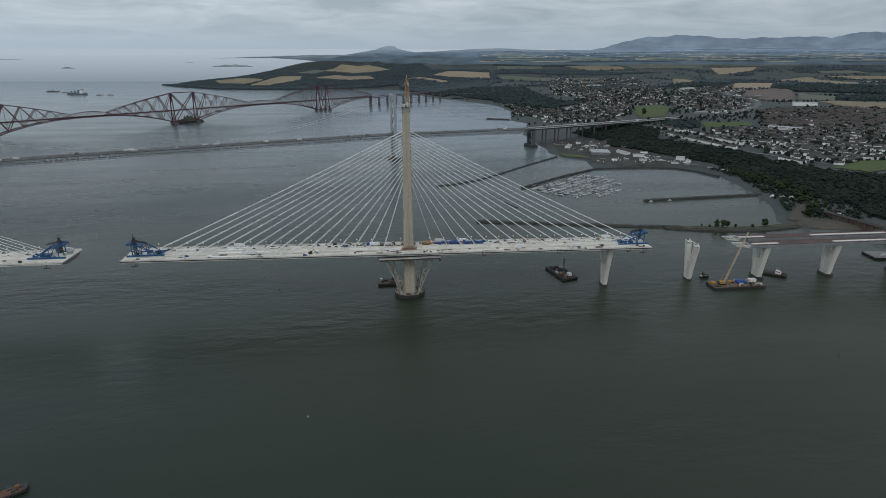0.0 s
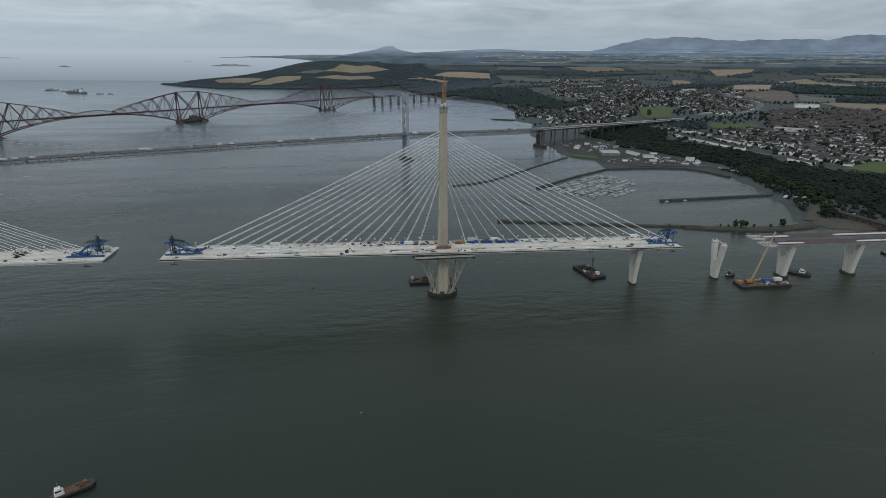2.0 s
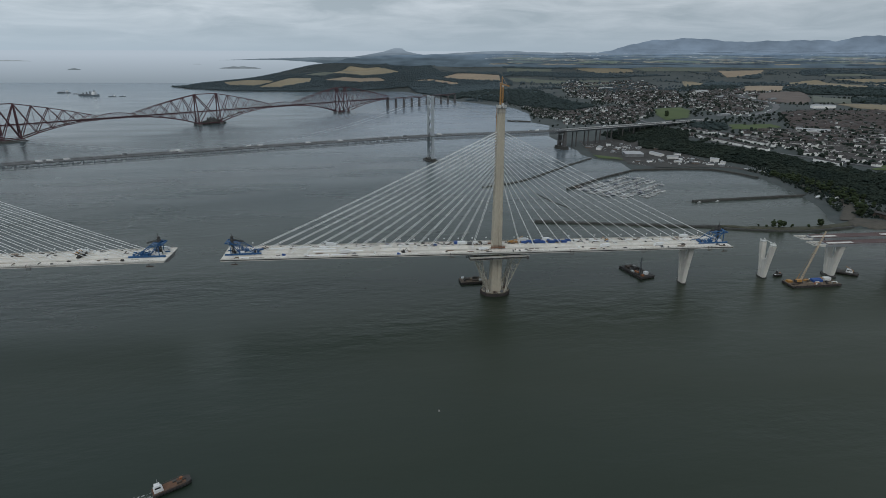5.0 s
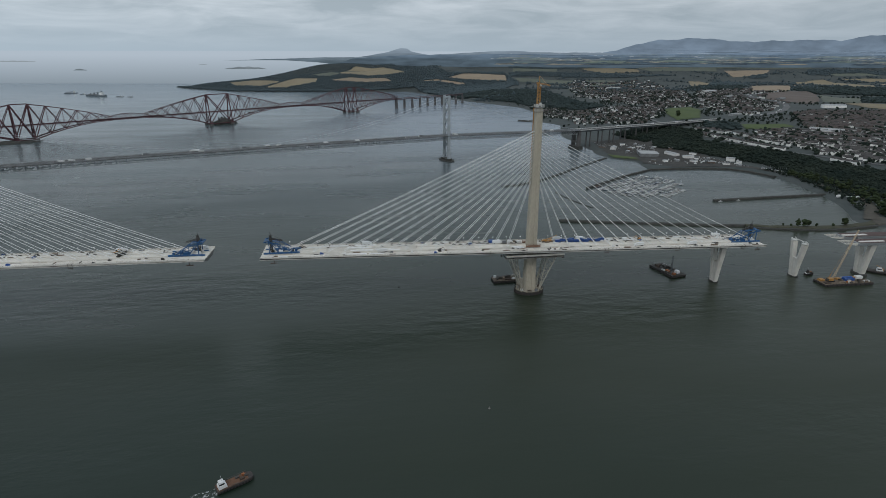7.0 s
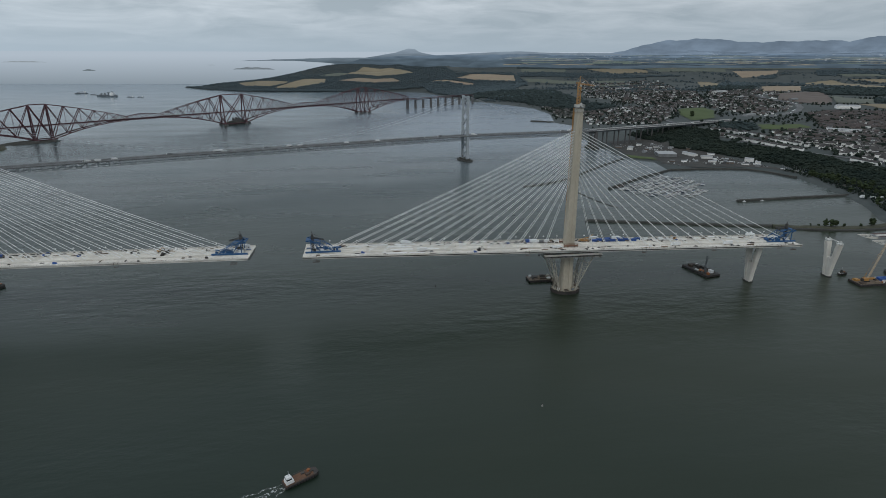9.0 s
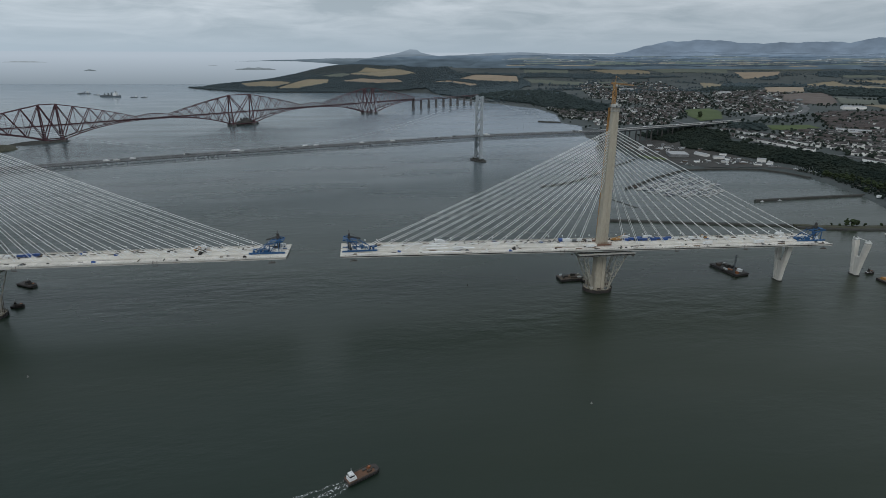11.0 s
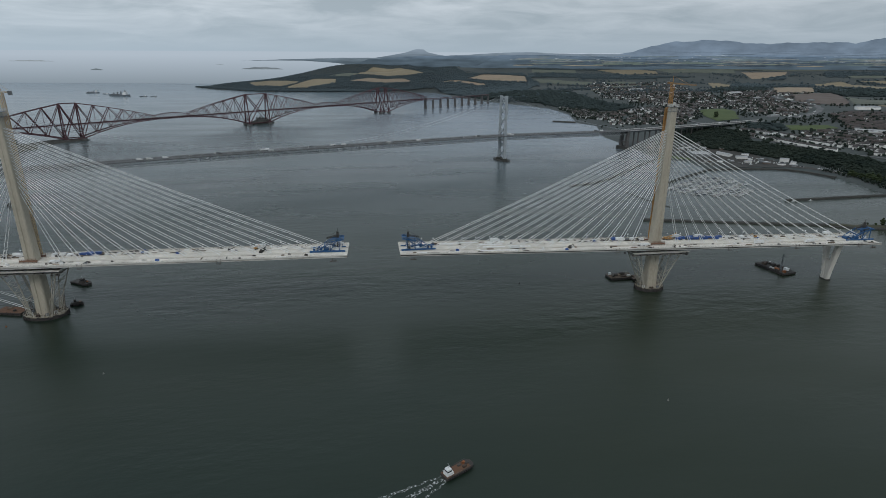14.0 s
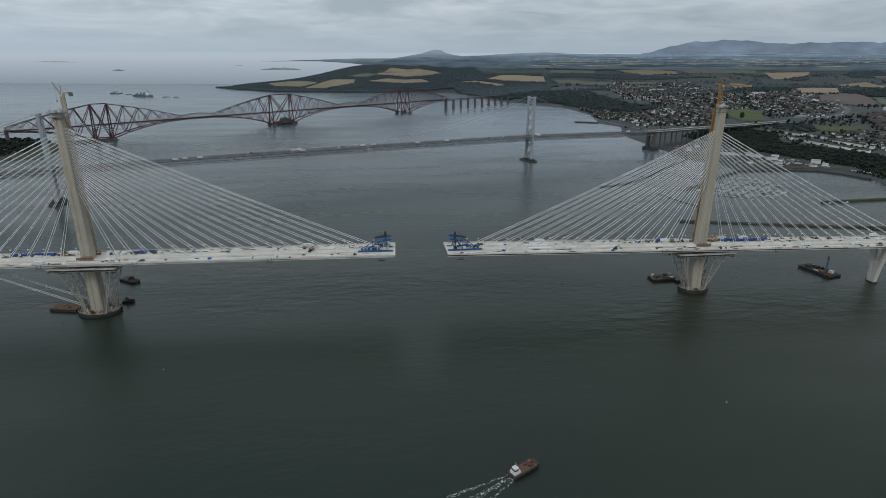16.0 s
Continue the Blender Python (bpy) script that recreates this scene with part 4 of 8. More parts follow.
def cantilever(s0, s1, grow=1.0):
    for s in (s0, s1):
        for side in (-1, 1):
            b = Build()
            b.tube(rp(s, side, 6), rp(s, side, 109), 1.9, 1.8, 10)
            part("tower_column", b, RED_STEEL, rail)
            b = Build()
            b.ring([[(s + r * math.cos(t), side * 18 + r * math.sin(t), z) for t in (2 * math.pi * i / 16 for i in range(16))] for z, r in ((-5, 9.5), (5, 8.0), (6.5, 8.0))])
            part("pier_base", b, MASONRY, rail, "round granite pier base")
        b = Build()
        for z0, z1 in ((8, 46), (52, 108)):
            b.beam(rp(s, -1, z0), rp(s, 1, z1), 1.1)
            b.beam(rp(s, 1, z0), rp(s, -1, z1), 1.1)
        b.beam(rp(s, -1, 109), rp(s, 1, 109), 1.6)
        part("portal_bracing", b, RED_STEEL, rail)
    for side in (-1, 1):
        b = Build()
        b.tube(rp(s0, side, 7), rp(s1, side, 109), 1.5, n=8)
        b.tube(rp(s1, side, 7), rp(s0, side, 109), 1.5, n=8)
        b.beam(rp(s0, side, 109), rp(s1, side, 109), 2.0)
        b.tube(rp(s0, side, 7), rp(s1, side, 7), 1.5, n=8)
        part("tower_bracing", b, RED_STEEL, rail)
    arm(s0, -1)
    arm(s1, 1, grow)


for a, c in ((-44, 0), (521, 600), (1121, 1165)):
    cantilever(a * KR, c * KR, 1.14 if a > 1000 else 1.0)
for a, c in ((207, 314), (807, 914)):
    s0, s1, n = a * KR, c * KR, 8
    for side in (-1, 1):
        b = Build()
        for i in range(n):
            t0, t1 = i / n, (i + 1) / n
            sa, sb = s0 + (s1 - s0) * t0, s0 + (s1 - s0) * t1
            za, zb = 56 + 7 * 4 * t0 * (1 - t0), 56 + 7 * 4 * t1 * (1 - t1)
            b.beam((sa, side * 8, 45), (sb, side * 8, 45), 1.1)
            b.beam((sa, side * 6, za), (sb, side * 6, zb), 1.1)
            b.beam((sa, side * 8, 45), (sb, side * 6, zb), 0.7)
            b.beam((sa, side * 6, za), (sb, side * 8, 45), 0.7)
        part("suspended_span", b, RED_STEEL, rail)
# railway deck right through
b = Build()
b.box(-251 * KR, 1372 * KR + 30, -5, 5, 46.6, 48.0)
for y in (-5, 5):
    b.box(-251 * KR, 1372 * KR, y - 0.2, y + 0.2, 48.0, 49.6)
for s in np.arange(-250 * KR, 1370 * KR, 11):
    b.beam((s, -5, 44.6), (s + 5.5, -5, 47), 0.4)
    b.beam((s + 5.5, -5, 47), (s + 11, -5, 44.6), 0.4)
b.box(-251 * KR, 1372 * KR, -5.3, -4.7, 44.3, 44.9)
part("rail_deck", b, RED_STEEL, rail)
# approach spans on granite piers, both shores
for s0, n, sg in ((1372 * KR + 30, 9, 1), (-251 * KR, 5, -1)):
    for k in range(n + 1):
        s = s0 + sg * k * 51.5
        b = Build()
        big = 1.6 if k == 0 else 1.0
        b.ring([[(s + a * 2.3 * big * q, c * 5.0 * q, z) for a, c in ((-1, -1), (1, -1), (1, 1), (-1, 1))] for z, q in ((-4, 1.25), (40 if k else 52, 1.0))])
        part("viaduct_pier", b, MASONRY, rail, "tapered granite viaduct pier")
        if k < n:
            b = Build()
            sa, sb = sorted((s, s + sg * 51.5))
            for y in (-4.5, 4.5):
                for z in (40.5, 47.2):
                    b.box(sa, sb, y - 0.4, y + 0.4, z - 0.4, z + 0.4)
                for i in range(8):
                    x0 = sa + 51.5 / 8 * i
                    b.beam((x0, y, 40.5 if i % 2 else 47.2), (x0 + 51.5 / 8, y, 47.2 if i % 2 else 40.5), 0.5)
            b.box(sa, sb, -5, 5, 47.4, 48.2)
            part("viaduct_span", b, RED_STEEL, rail)
# the rocky islet and shore under the first two cantilevers
def mound(name, cx, cy, rx, ry, h, material, label, turn=0.0, n=40, m=10, seed=3, category="rock", rough=0.25):
    b = Build()
    rings = []
    rnd = random.Random(seed)
    ph = [rnd.uniform(0, 6.28) for _ in range(6)]
    for k in range(m):
        f = k / (m - 1)
        r = math.cos(f * math.pi / 2) + 0.02
        z = -2 + (h + 2) * math.sin(f * math.pi / 2) ** 1.1
        ring = []
        for i in range(n):
            t = 2 * math.pi * i / n
            e = 1 + rough * (0.5 * math.sin(2 * t + ph[0]) + 0.3 * math.sin(5 * t + ph[1] + f * 2) + 0.25 * math.sin(11 * t + ph[2] + 3 * f))
            zz = z + (0 if k == 0 else rough * h * 0.35 * math.sin(3 * t + ph[3] + 4 * f) * math.sin(7 * t + ph[4]))
            ring.append((rx * r * e * math.cos(t), ry * r * e * math.sin(t), zz))
        rings.append(ring)
    b.ring(rings)
    return solid(name, b, material, label, category, pose(cx, cy, 0, 0, 0, turn), smooth=True)


mound("rock_islet", -697, 1650, 46, 20, 17, STONE, "dark rocky islet under the red railway bridge", 38)
mound("rocky_shore", -1212, 1252, 84, 30, 7, STONE, "dark rocky shore under the red railway bridge", 38, seed=5)
ruin = thing("ruined_fort", "dark roofless stone fort on the islet", "ruin", pose(-697, 1648, 13, 0, 0, 38))
for n, (x0, x1, y0, y1, h) in enumerate(((-16, 14, -7, -5.4, 11), (-16, -14.4, -5.4, 7, 15), (12.4, 14, -5.4, 7, 10), (-14.4, 12.4, 5.4, 7, 13), (-4, -2.6, -5.4, 5.4, 16))):
    wall_b = Build()
    k = 6
    for q in range(k):
        if x1 - x0 > y1 - y0:
            wall_b.box(x0 + (x1 - x0) * q / k, x0 + (x1 - x0) * (q + 1) / k, y0, y1, -4, h * (0.62 + 0.38 * ((q * 5 + n * 3) % 7) / 6))
        else:
            wall_b.box(x0, x1, y0 + (y1 - y0) * q / k, y0 + (y1 - y0) * (q + 1) / k, -4, h * (0.62 + 0.38 * ((q * 5 + n * 3) % 7) / 6))
    part("fort_wall", wall_b, MASONRY, ruin)


# ---- breakwaters and piers of the harbour ----
def wall_line(name, pts, width, top, material, label, rough=0.6, step=9.0, category="breakwater", taper=0):
    """A rubble or masonry wall along a bent line, uneven along its crest."""
    b = Build()
    rnd = random.Random(len(pts) * 7 + int(width))
    ps = [Vector((x, y, 0)) for x, y in pts]
    dense = []
    for p, q in zip(ps[:-1], ps[1:]):
        k = max(1, int((q - p).length / step))
        dense += [p.lerp(q, i / k) for i in range(k)]
    dense.append(ps[-1])
    rings = []
    for i, p in enumerate(dense):
        d = (dense[min(i + 1, len(dense) - 1)] - dense[max(i - 1, 0)]).normalized()
        s = Vector((-d.y, d.x, 0))
        w = width * (1 + rnd.uniform(-rough, rough) * 0.2) * (min(1.0, 0.42 + 0.58 * i / taper) if taper else 1.0)
        z = top + rnd.uniform(-rough, rough)
        rings.append([p - s * w * 0.68 + Vector((0, 0, -3)), p - s * w * 0.5 + Vector((0, 0, z - 0.8)), p - s * w * 0.36 + Vector((0, 0, z)),
                      p + s * w * 0.36 + Vector((0, 0, z)), p + s * w * 0.5 + Vector((0, 0, z - 0.8)), p + s * w * 0.68 + Vector((0, 0, -3))])
    b.ring(rings)
    return solid(name, b, material, label, category)


GRASSY = mat("rough_grass_bank", (0.036, 0.041, 0.026), (0.078, 0.074, 0.050), 0.95, 0.08, 0.6, 0.4)
wall_line("breakwater", [(122, 258), (206, 238), (331, 207), (400, 193)], 7, 2.6, STONE, "long dark stone breakwater of the harbour")
wall_line("causeway", [(401, 191), (447, 176), (500, 166), (534, 163), (600, 172), (640, 190)], 14, 3.4, GRASSY, "grassy rubble causeway with a few trees", taper=7)
wall_line("sea_wall", [(401, 184), (447, 167.5), (500, 157), (534, 154), (600, 162), (640, 180)], 5, 2.4, STONE, "dark stone facing of the harbour causeway", category="sea wall")
wall_line("breakwater", [(89, 507), (132, 520), (178, 547), (235, 598), (293, 657), (360, 722), (428, 783)], 5.5, 2.2, STONE, "dark curved stone breakwater")
wall_line("harbour_pier", [(445, 343), (560, 350), (682, 357)], 5.5, 3.6, STONE, "straight dark timber and stone pier", 0.2, category="pier")
wall_line("quay_wall", [(470, 624), (530, 625), (594, 622), (650, 606), (680, 566), (697, 512)], 5, 3.9, STONE, "dark stone quay wall of the harbour yards", 0.3, category="quay")
wall_line("marina_pier", [(252, 466), (364, 556), (470, 627)], 4.5, 3.6, STONE, "narrow dark pier beside the marina", 0.2, category="pier")
wall_line("floating_boom", [(180, 446), (190, 385), (208, 328)], 2.2, 0.8, STONE, "thin dark floating boom", 0.1, category="boom")
wall_line("stone_jetty", [(420, 1600), (500, 1560)], 12, 5.0, STONE, "dark stone jetty on the town shore", 0.3, category="jetty")


# ---- far skyline ----
def lerp_of(pairs, lump=1.2):
    xs, zs = [p[0] for p in pairs], [p[1] for p in pairs]
    return lambda u: float(np.interp(u, xs, zs)) + lump * (math.sin(u / 83.0) + 0.6 * math.sin(u / 37.0 + 2) + 0.35 * math.sin(u / 16.3 + 1))


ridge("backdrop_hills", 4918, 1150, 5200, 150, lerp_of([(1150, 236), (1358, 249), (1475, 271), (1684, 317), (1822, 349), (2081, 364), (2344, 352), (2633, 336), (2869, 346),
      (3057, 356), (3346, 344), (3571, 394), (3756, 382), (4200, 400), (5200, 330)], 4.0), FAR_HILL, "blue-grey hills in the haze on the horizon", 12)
def plain_top(u):
    g = ground_z(ORIGIN[0] + u * UX + 4255 * VX, ORIGIN[1] + u * UY + 4255 * VY)
    k = max(0.0, min(1.0, (u - 80) / 260))
    k = k * k * (3 - 2 * k)
    return (g - 6) * (1 - k) + k * (236 + 5 * math.sin(u / 300.0) + 1.2 * math.sin(u / 23.0) + 8 * max(0, min(1, (u - 1000) / 400)))


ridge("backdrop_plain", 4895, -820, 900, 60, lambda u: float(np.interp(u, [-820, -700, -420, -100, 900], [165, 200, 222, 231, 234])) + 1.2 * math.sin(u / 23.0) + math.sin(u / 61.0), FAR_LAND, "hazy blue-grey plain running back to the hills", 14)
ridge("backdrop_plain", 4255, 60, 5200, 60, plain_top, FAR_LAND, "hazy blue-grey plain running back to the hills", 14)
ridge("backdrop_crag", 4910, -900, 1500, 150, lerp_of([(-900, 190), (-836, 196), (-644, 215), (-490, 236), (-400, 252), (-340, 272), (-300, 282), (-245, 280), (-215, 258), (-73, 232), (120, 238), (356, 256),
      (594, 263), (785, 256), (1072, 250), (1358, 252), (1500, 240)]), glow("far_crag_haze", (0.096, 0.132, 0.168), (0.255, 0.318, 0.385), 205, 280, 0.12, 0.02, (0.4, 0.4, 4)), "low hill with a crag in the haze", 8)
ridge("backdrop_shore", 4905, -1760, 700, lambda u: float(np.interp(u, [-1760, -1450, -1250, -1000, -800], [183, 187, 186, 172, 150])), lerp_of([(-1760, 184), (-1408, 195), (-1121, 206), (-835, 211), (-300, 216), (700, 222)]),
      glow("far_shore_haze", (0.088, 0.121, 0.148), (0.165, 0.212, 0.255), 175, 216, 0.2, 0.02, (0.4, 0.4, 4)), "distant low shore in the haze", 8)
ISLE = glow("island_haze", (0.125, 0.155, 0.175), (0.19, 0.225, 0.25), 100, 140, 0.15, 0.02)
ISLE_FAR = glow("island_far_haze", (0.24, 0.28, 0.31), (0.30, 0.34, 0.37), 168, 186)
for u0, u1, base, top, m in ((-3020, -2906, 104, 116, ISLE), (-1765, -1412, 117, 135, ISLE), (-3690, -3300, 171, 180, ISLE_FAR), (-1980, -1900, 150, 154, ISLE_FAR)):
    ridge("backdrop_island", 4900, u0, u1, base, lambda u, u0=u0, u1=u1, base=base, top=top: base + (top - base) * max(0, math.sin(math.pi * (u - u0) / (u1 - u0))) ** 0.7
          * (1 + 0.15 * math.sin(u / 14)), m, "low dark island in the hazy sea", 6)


# woods, pale fields and settlements: glowing strips, haze of the plain in their colour
def haze_strips(name, count, seed, z0, z1, w0, w1, thick, material, label, u0=380, u1=4500, v=4251):
    """Long ragged strips lying on the far plain, seen edge on."""
    b, rnd = Build(), random.Random(seed)
    for i in range(count):
        u, z, w = rnd.uniform(u0, u1), z0 + (z1 - z0) * rnd.random(), rnd.uniform(w0, w1)
        h = thick * (0.5 + (250 - z) * 0.014) * rnd.uniform(0.5, 1.5)
        n, m = len(b.v), 9
        ends = [(k / (m - 1), math.sin(math.pi * k / (m - 1)) ** 0.4 * rnd.uniform(0.55, 1.0), rnd.uniform(-0.2, 0.2)) for k in range(m)]
        for f, top, low_e in ends:
            x, y = ORIGIN[0] + (u + w * f) * UX + v * VX, ORIGIN[1] + (u + w * f) * UY + v * VY
            b.v += [(x, y, z + low_e * h), (x, y, z + low_e * h + h * top + 0.05)]
        b.f += [(n + 2 * k, n + 2 * k + 2, n + 2 * k + 3, n + 2 * k + 1) for k in range(m - 1)]
    return solid(name, b, material, label, "backdrop", kind="structure")


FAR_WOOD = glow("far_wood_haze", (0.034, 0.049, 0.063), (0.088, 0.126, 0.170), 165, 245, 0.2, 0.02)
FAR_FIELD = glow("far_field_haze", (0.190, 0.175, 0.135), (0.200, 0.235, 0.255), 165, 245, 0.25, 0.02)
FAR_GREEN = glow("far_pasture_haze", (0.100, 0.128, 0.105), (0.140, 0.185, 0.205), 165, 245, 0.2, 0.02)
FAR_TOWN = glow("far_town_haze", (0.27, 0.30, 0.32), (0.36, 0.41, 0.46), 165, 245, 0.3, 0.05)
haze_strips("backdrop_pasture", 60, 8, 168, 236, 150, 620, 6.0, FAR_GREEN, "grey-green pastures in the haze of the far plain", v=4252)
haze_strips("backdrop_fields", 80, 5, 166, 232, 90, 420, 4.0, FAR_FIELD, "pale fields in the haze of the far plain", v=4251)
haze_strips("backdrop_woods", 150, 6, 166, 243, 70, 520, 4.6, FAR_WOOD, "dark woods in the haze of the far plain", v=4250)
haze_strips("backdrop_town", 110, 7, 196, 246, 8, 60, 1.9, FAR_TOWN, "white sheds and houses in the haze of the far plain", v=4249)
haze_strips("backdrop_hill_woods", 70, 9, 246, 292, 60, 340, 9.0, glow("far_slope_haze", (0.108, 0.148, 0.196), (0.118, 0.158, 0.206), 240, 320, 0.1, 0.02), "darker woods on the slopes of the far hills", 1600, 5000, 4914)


# ---- fields, woods and town ----
def within(poly, x, y):
    x, y = np.asarray(x, float), np.asarray(y, float)
    out = np.zeros(x.shape, bool)
    for (ax, ay), (bx, by) in zip(poly, poly[1:] + poly[:1]):
        if ay != by:
            out ^= ((ay > y) != (by > y)) & (x < (bx - ax) * (y - ay) / (by - ay) + ax)
    return out


def depth_v(x, y):
    return (x - ORIGIN[0]) * VX + (y - ORIGIN[1]) * VY


def squeeze(x, y):
    v = depth_v(np.asarray(x, float), np.asarray(y, float))
    return np.where(v > 3800, v / (3800 * np.exp((v - 3800) / 680)), 1.0)


def mesh_np(name, verts, faces, mats, slots=None, smooth=False):
    me = bpy.data.meshes.new(name)
    n, k = faces.shape
    me.vertices.add(len(verts))
    me.vertices.foreach_set("co", np.asarray(verts, np.float32).ravel())
    me.loops.add(n * k)
    me.loops.foreach_set("vertex_index", faces.astype(np.int32).ravel())
    me.polygons.add(n)
    me.polygons.foreach_set("loop_start", np.arange(0, n * k, k, dtype=np.int32))
    for m in mats:
        me.materials.append(m)
    if slots is not None:
        me.polygons.foreach_set("material_index", slots.astype(np.int32))
    if smooth:
        me.polygons.foreach_set("use_smooth", np.ones(n, bool))
    me.update(calc_edges=True)
    return me


RIPE = mat("ripe_barley", (0.185, 0.155, 0.100), (0.245, 0.205, 0.137), 0.95, 0.01, 0.12, 0.2, stretch=(1, 0.2, 1), vary=0.12)
STUBBLE = mat("cut_stubble", (0.235, 0.183, 0.130), (0.30, 0.243, 0.178), 0.95, 0.012, 0.1, 0.2, stretch=(0.3, 1, 1), vary=0.12)
GRASS = mat("mown_grass", (0.052, 0.078, 0.024), (0.082, 0.112, 0.036), 0.95, 0.02, 0.15, 0.2)
OLIVE = mat("rough_pasture", (0.088, 0.102, 0.082), (0.128, 0.140, 0.112), 0.95, 0.015, 0.12, 0.2)
EARTH = mat("bare_earth", (0.098, 0.080, 0.070), (0.145, 0.118, 0.104), 0.95, 0.02, 0.15, 0.3)
HARD = mat("worn_hardstanding", (0.028, 0.029, 0.028), (0.066, 0.062, 0.057), 0.95, 0.04, 0.3, 0.2)
SAND = mat("muddy_sand", (0.050, 0.046, 0.038), (0.098, 0.088, 0.072), 0.95, 0.03, 0.2, 0.2)
FIELDS = []


def patch(name, poly, material, label, category="field", step=8.0, lift=1.6):
    """A piece of land laid over the ground sheet, following its rise and fall."""
    FIELDS.append(poly)
    px, py = [p[0] for p in poly], [p[1] for p in poly]
    xs, ys = np.arange(min(px) - step, max(px) + 2 * step, step), np.arange(min(py) - step, max(py) + 2 * step, step)
    X, Y = np.meshgrid(xs, ys)
    c = within(poly, (X[:-1, :-1] + X[1:, 1:]) / 2, (Y[:-1, :-1] + Y[1:, 1:]) / 2)
    Z = height(X.ravel(), Y.ravel()) + lift
    n = len(xs)
    r, k = np.nonzero(c)
    a = r * n + k
    faces = np.stack([a, a + 1, a + n + 1, a + n], 1)
    used, inv = np.unique(faces.ravel(), return_inverse=True)
    V = np.stack([X.ravel(), Y.ravel(), Z], 1)[used]
    ob = new(name, mesh_np(name, V, inv.reshape(-1, 4), [material]))
    return tagged(ob, label, category, kind="structure")


GOLD = "ripe golden barley field between dark hedges"
patch("field_1", [(-220, 4060), (-1, 3991), (135, 3658), (1, 3685), (-335, 3895), (-406, 3823)], RIPE, GOLD)
patch("field_2", [(-1143, 3917), (-985, 3928), (-763, 3753), (-777, 3681), (-888, 3611), (-1059, 3721)], RIPE, GOLD)
patch("field_3", [(-839, 3574), (-655, 3843), (-491, 3773), (-499, 3639), (-687, 3543)], RIPE, GOLD)
patch("field_4", [(-408, 3682), (-252, 3732), (-18, 3601), (37, 3497), (-129, 3563)], STUBBLE, "pale cut stubble field by the shore woods")
patch("field_5", [(-549, 3926), (-403, 3964), (-336, 3911), (-406, 3815)], OLIVE, "small green-grey pasture above the woods")
patch("field_6", [(407, 3381), (522, 3432), (796, 3337), (777, 3196), (557, 3282)], STUBBLE, "pale stubble field dotted with trees")
patch("field_7", [(208, 3437), (331, 3379), (506, 3250), (486, 3216)], STUBBLE, "pale stubble strip among woods")
patch("field_8", [(1360, 3469), (1662, 3501), (1780, 3398), (1746, 3296), (1494, 3293)], RIPE, GOLD)
patch("field_20", [(1837, 3630), (2503, 3596), (2287, 3230), (1834, 3303), (1786, 3482)], OLIVE, "wide grey-green pasture on the plain")
patch("field_21", [(2520, 3484), (3123, 3370), (3028, 3247), (2330, 3336)], OLIVE, "wide grey-green pasture on the plain")
patch("field_9", [(1797, 3601), (2096, 3533), (2003, 3387), (1817, 3453)], STUBBLE, "pinkish bare stubble field on the plain")
patch("field_10", [(895, 3510), (1212, 3485), (1180, 3377), (872, 3412)], OLIVE, "grey-green pasture on the plain")
patch("field_11", [(839, 3251), (1200, 3135), (1187, 3062), (859, 3174)], OLIVE, "grey-green pasture beside the town")
patch("field_12", [(1949, 3000), (2025, 2986), (2069, 2930), (1852, 2607), (1795, 2714)], RIPE, GOLD)
patch("field_13", [(2093, 2564), (2252, 2453), (2085, 2227), (1981, 2151), (1814, 2172)], STUBBLE, "brown stubble field above the trunk road")
patch("field_14", [(2624, 2903), (2862, 2924), (2927, 2600), (2690, 2306), (2435, 2213), (2654, 2588), (2678, 2832)], RIPE, GOLD)
patch("field_15", [(2951, 2930), (3459, 2859), (3394, 2793), (3123, 2834)], RIPE, GOLD)
patch("field_16", [(2351, 3251), (2702, 3247), (2616, 3146), (2307, 3066)], STUBBLE, "pinkish bare stubble field on the plain")
patch("field_17", [(1731, 1486), (1960, 1350), (1683, 1111), (1664, 1330)], RIPE, GOLD)
patch("field_18", [(1978, 1913), (1966, 1653), (1774, 1458), (1755, 1629)], OLIVE, "rough olive pasture beside the trunk road")
patch("field_19", [(2100, 2140), (2000, 1960), (1760, 1650), (1640, 1560), (1620, 1800), (1850, 2100)], EARTH, "bare brown earth of road works")
plain_rnd = random.Random(17)
for k in range(90):
    fu, fv = plain_rnd.uniform(650, 4200), plain_rnd.uniform(3000, 4150)
    fw, fd, sk = plain_rnd.uniform(90, 260), plain_rnd.uniform(28, 70), plain_rnd.uniform(-60, 60)
    if fu < 1900 and fv < 3300:
        continue
    quad_uv = [(fu - fw, fv - fd), (fu + fw, fv - fd * plain_rnd.uniform(0.4, 1.2)), (fu + fw + sk, fv + fd), (fu - fw + sk, fv + fd * plain_rnd.uniform(0.4, 1.2))]
    quad_xy = [(ORIGIN[0] + a * UX + c * VX, ORIGIN[1] + a * UY + c * VY) for a, c in quad_uv]
    probe = np.array([(fu + a * fw * 1.3, fv + c * fd * 1.6) for a in np.linspace(-1, 1, 9) for c in np.linspace(-1, 1, 5)])
    qx, qy = ORIGIN[0] + probe[:, 0] * UX + probe[:, 1] * VX, ORIGIN[1] + probe[:, 0] * UY + probe[:, 1] * VY
    if any(within(f, qx, qy).any() or within(quad_xy, [a for a, c in f], [c for a, c in f]).any() for f in FIELDS):
        continue
    kind_m, words = plain_rnd.choice(((RIPE, GOLD), (STUBBLE, "pale stubble strip on the plain"), (OLIVE, "grey-green pasture on the plain"), (RIPE, GOLD), (OLIVE, "grey-green pasture on the plain")))
    patch("field_%d" % (30 + k), quad_xy, kind_m, words, step=12.0)
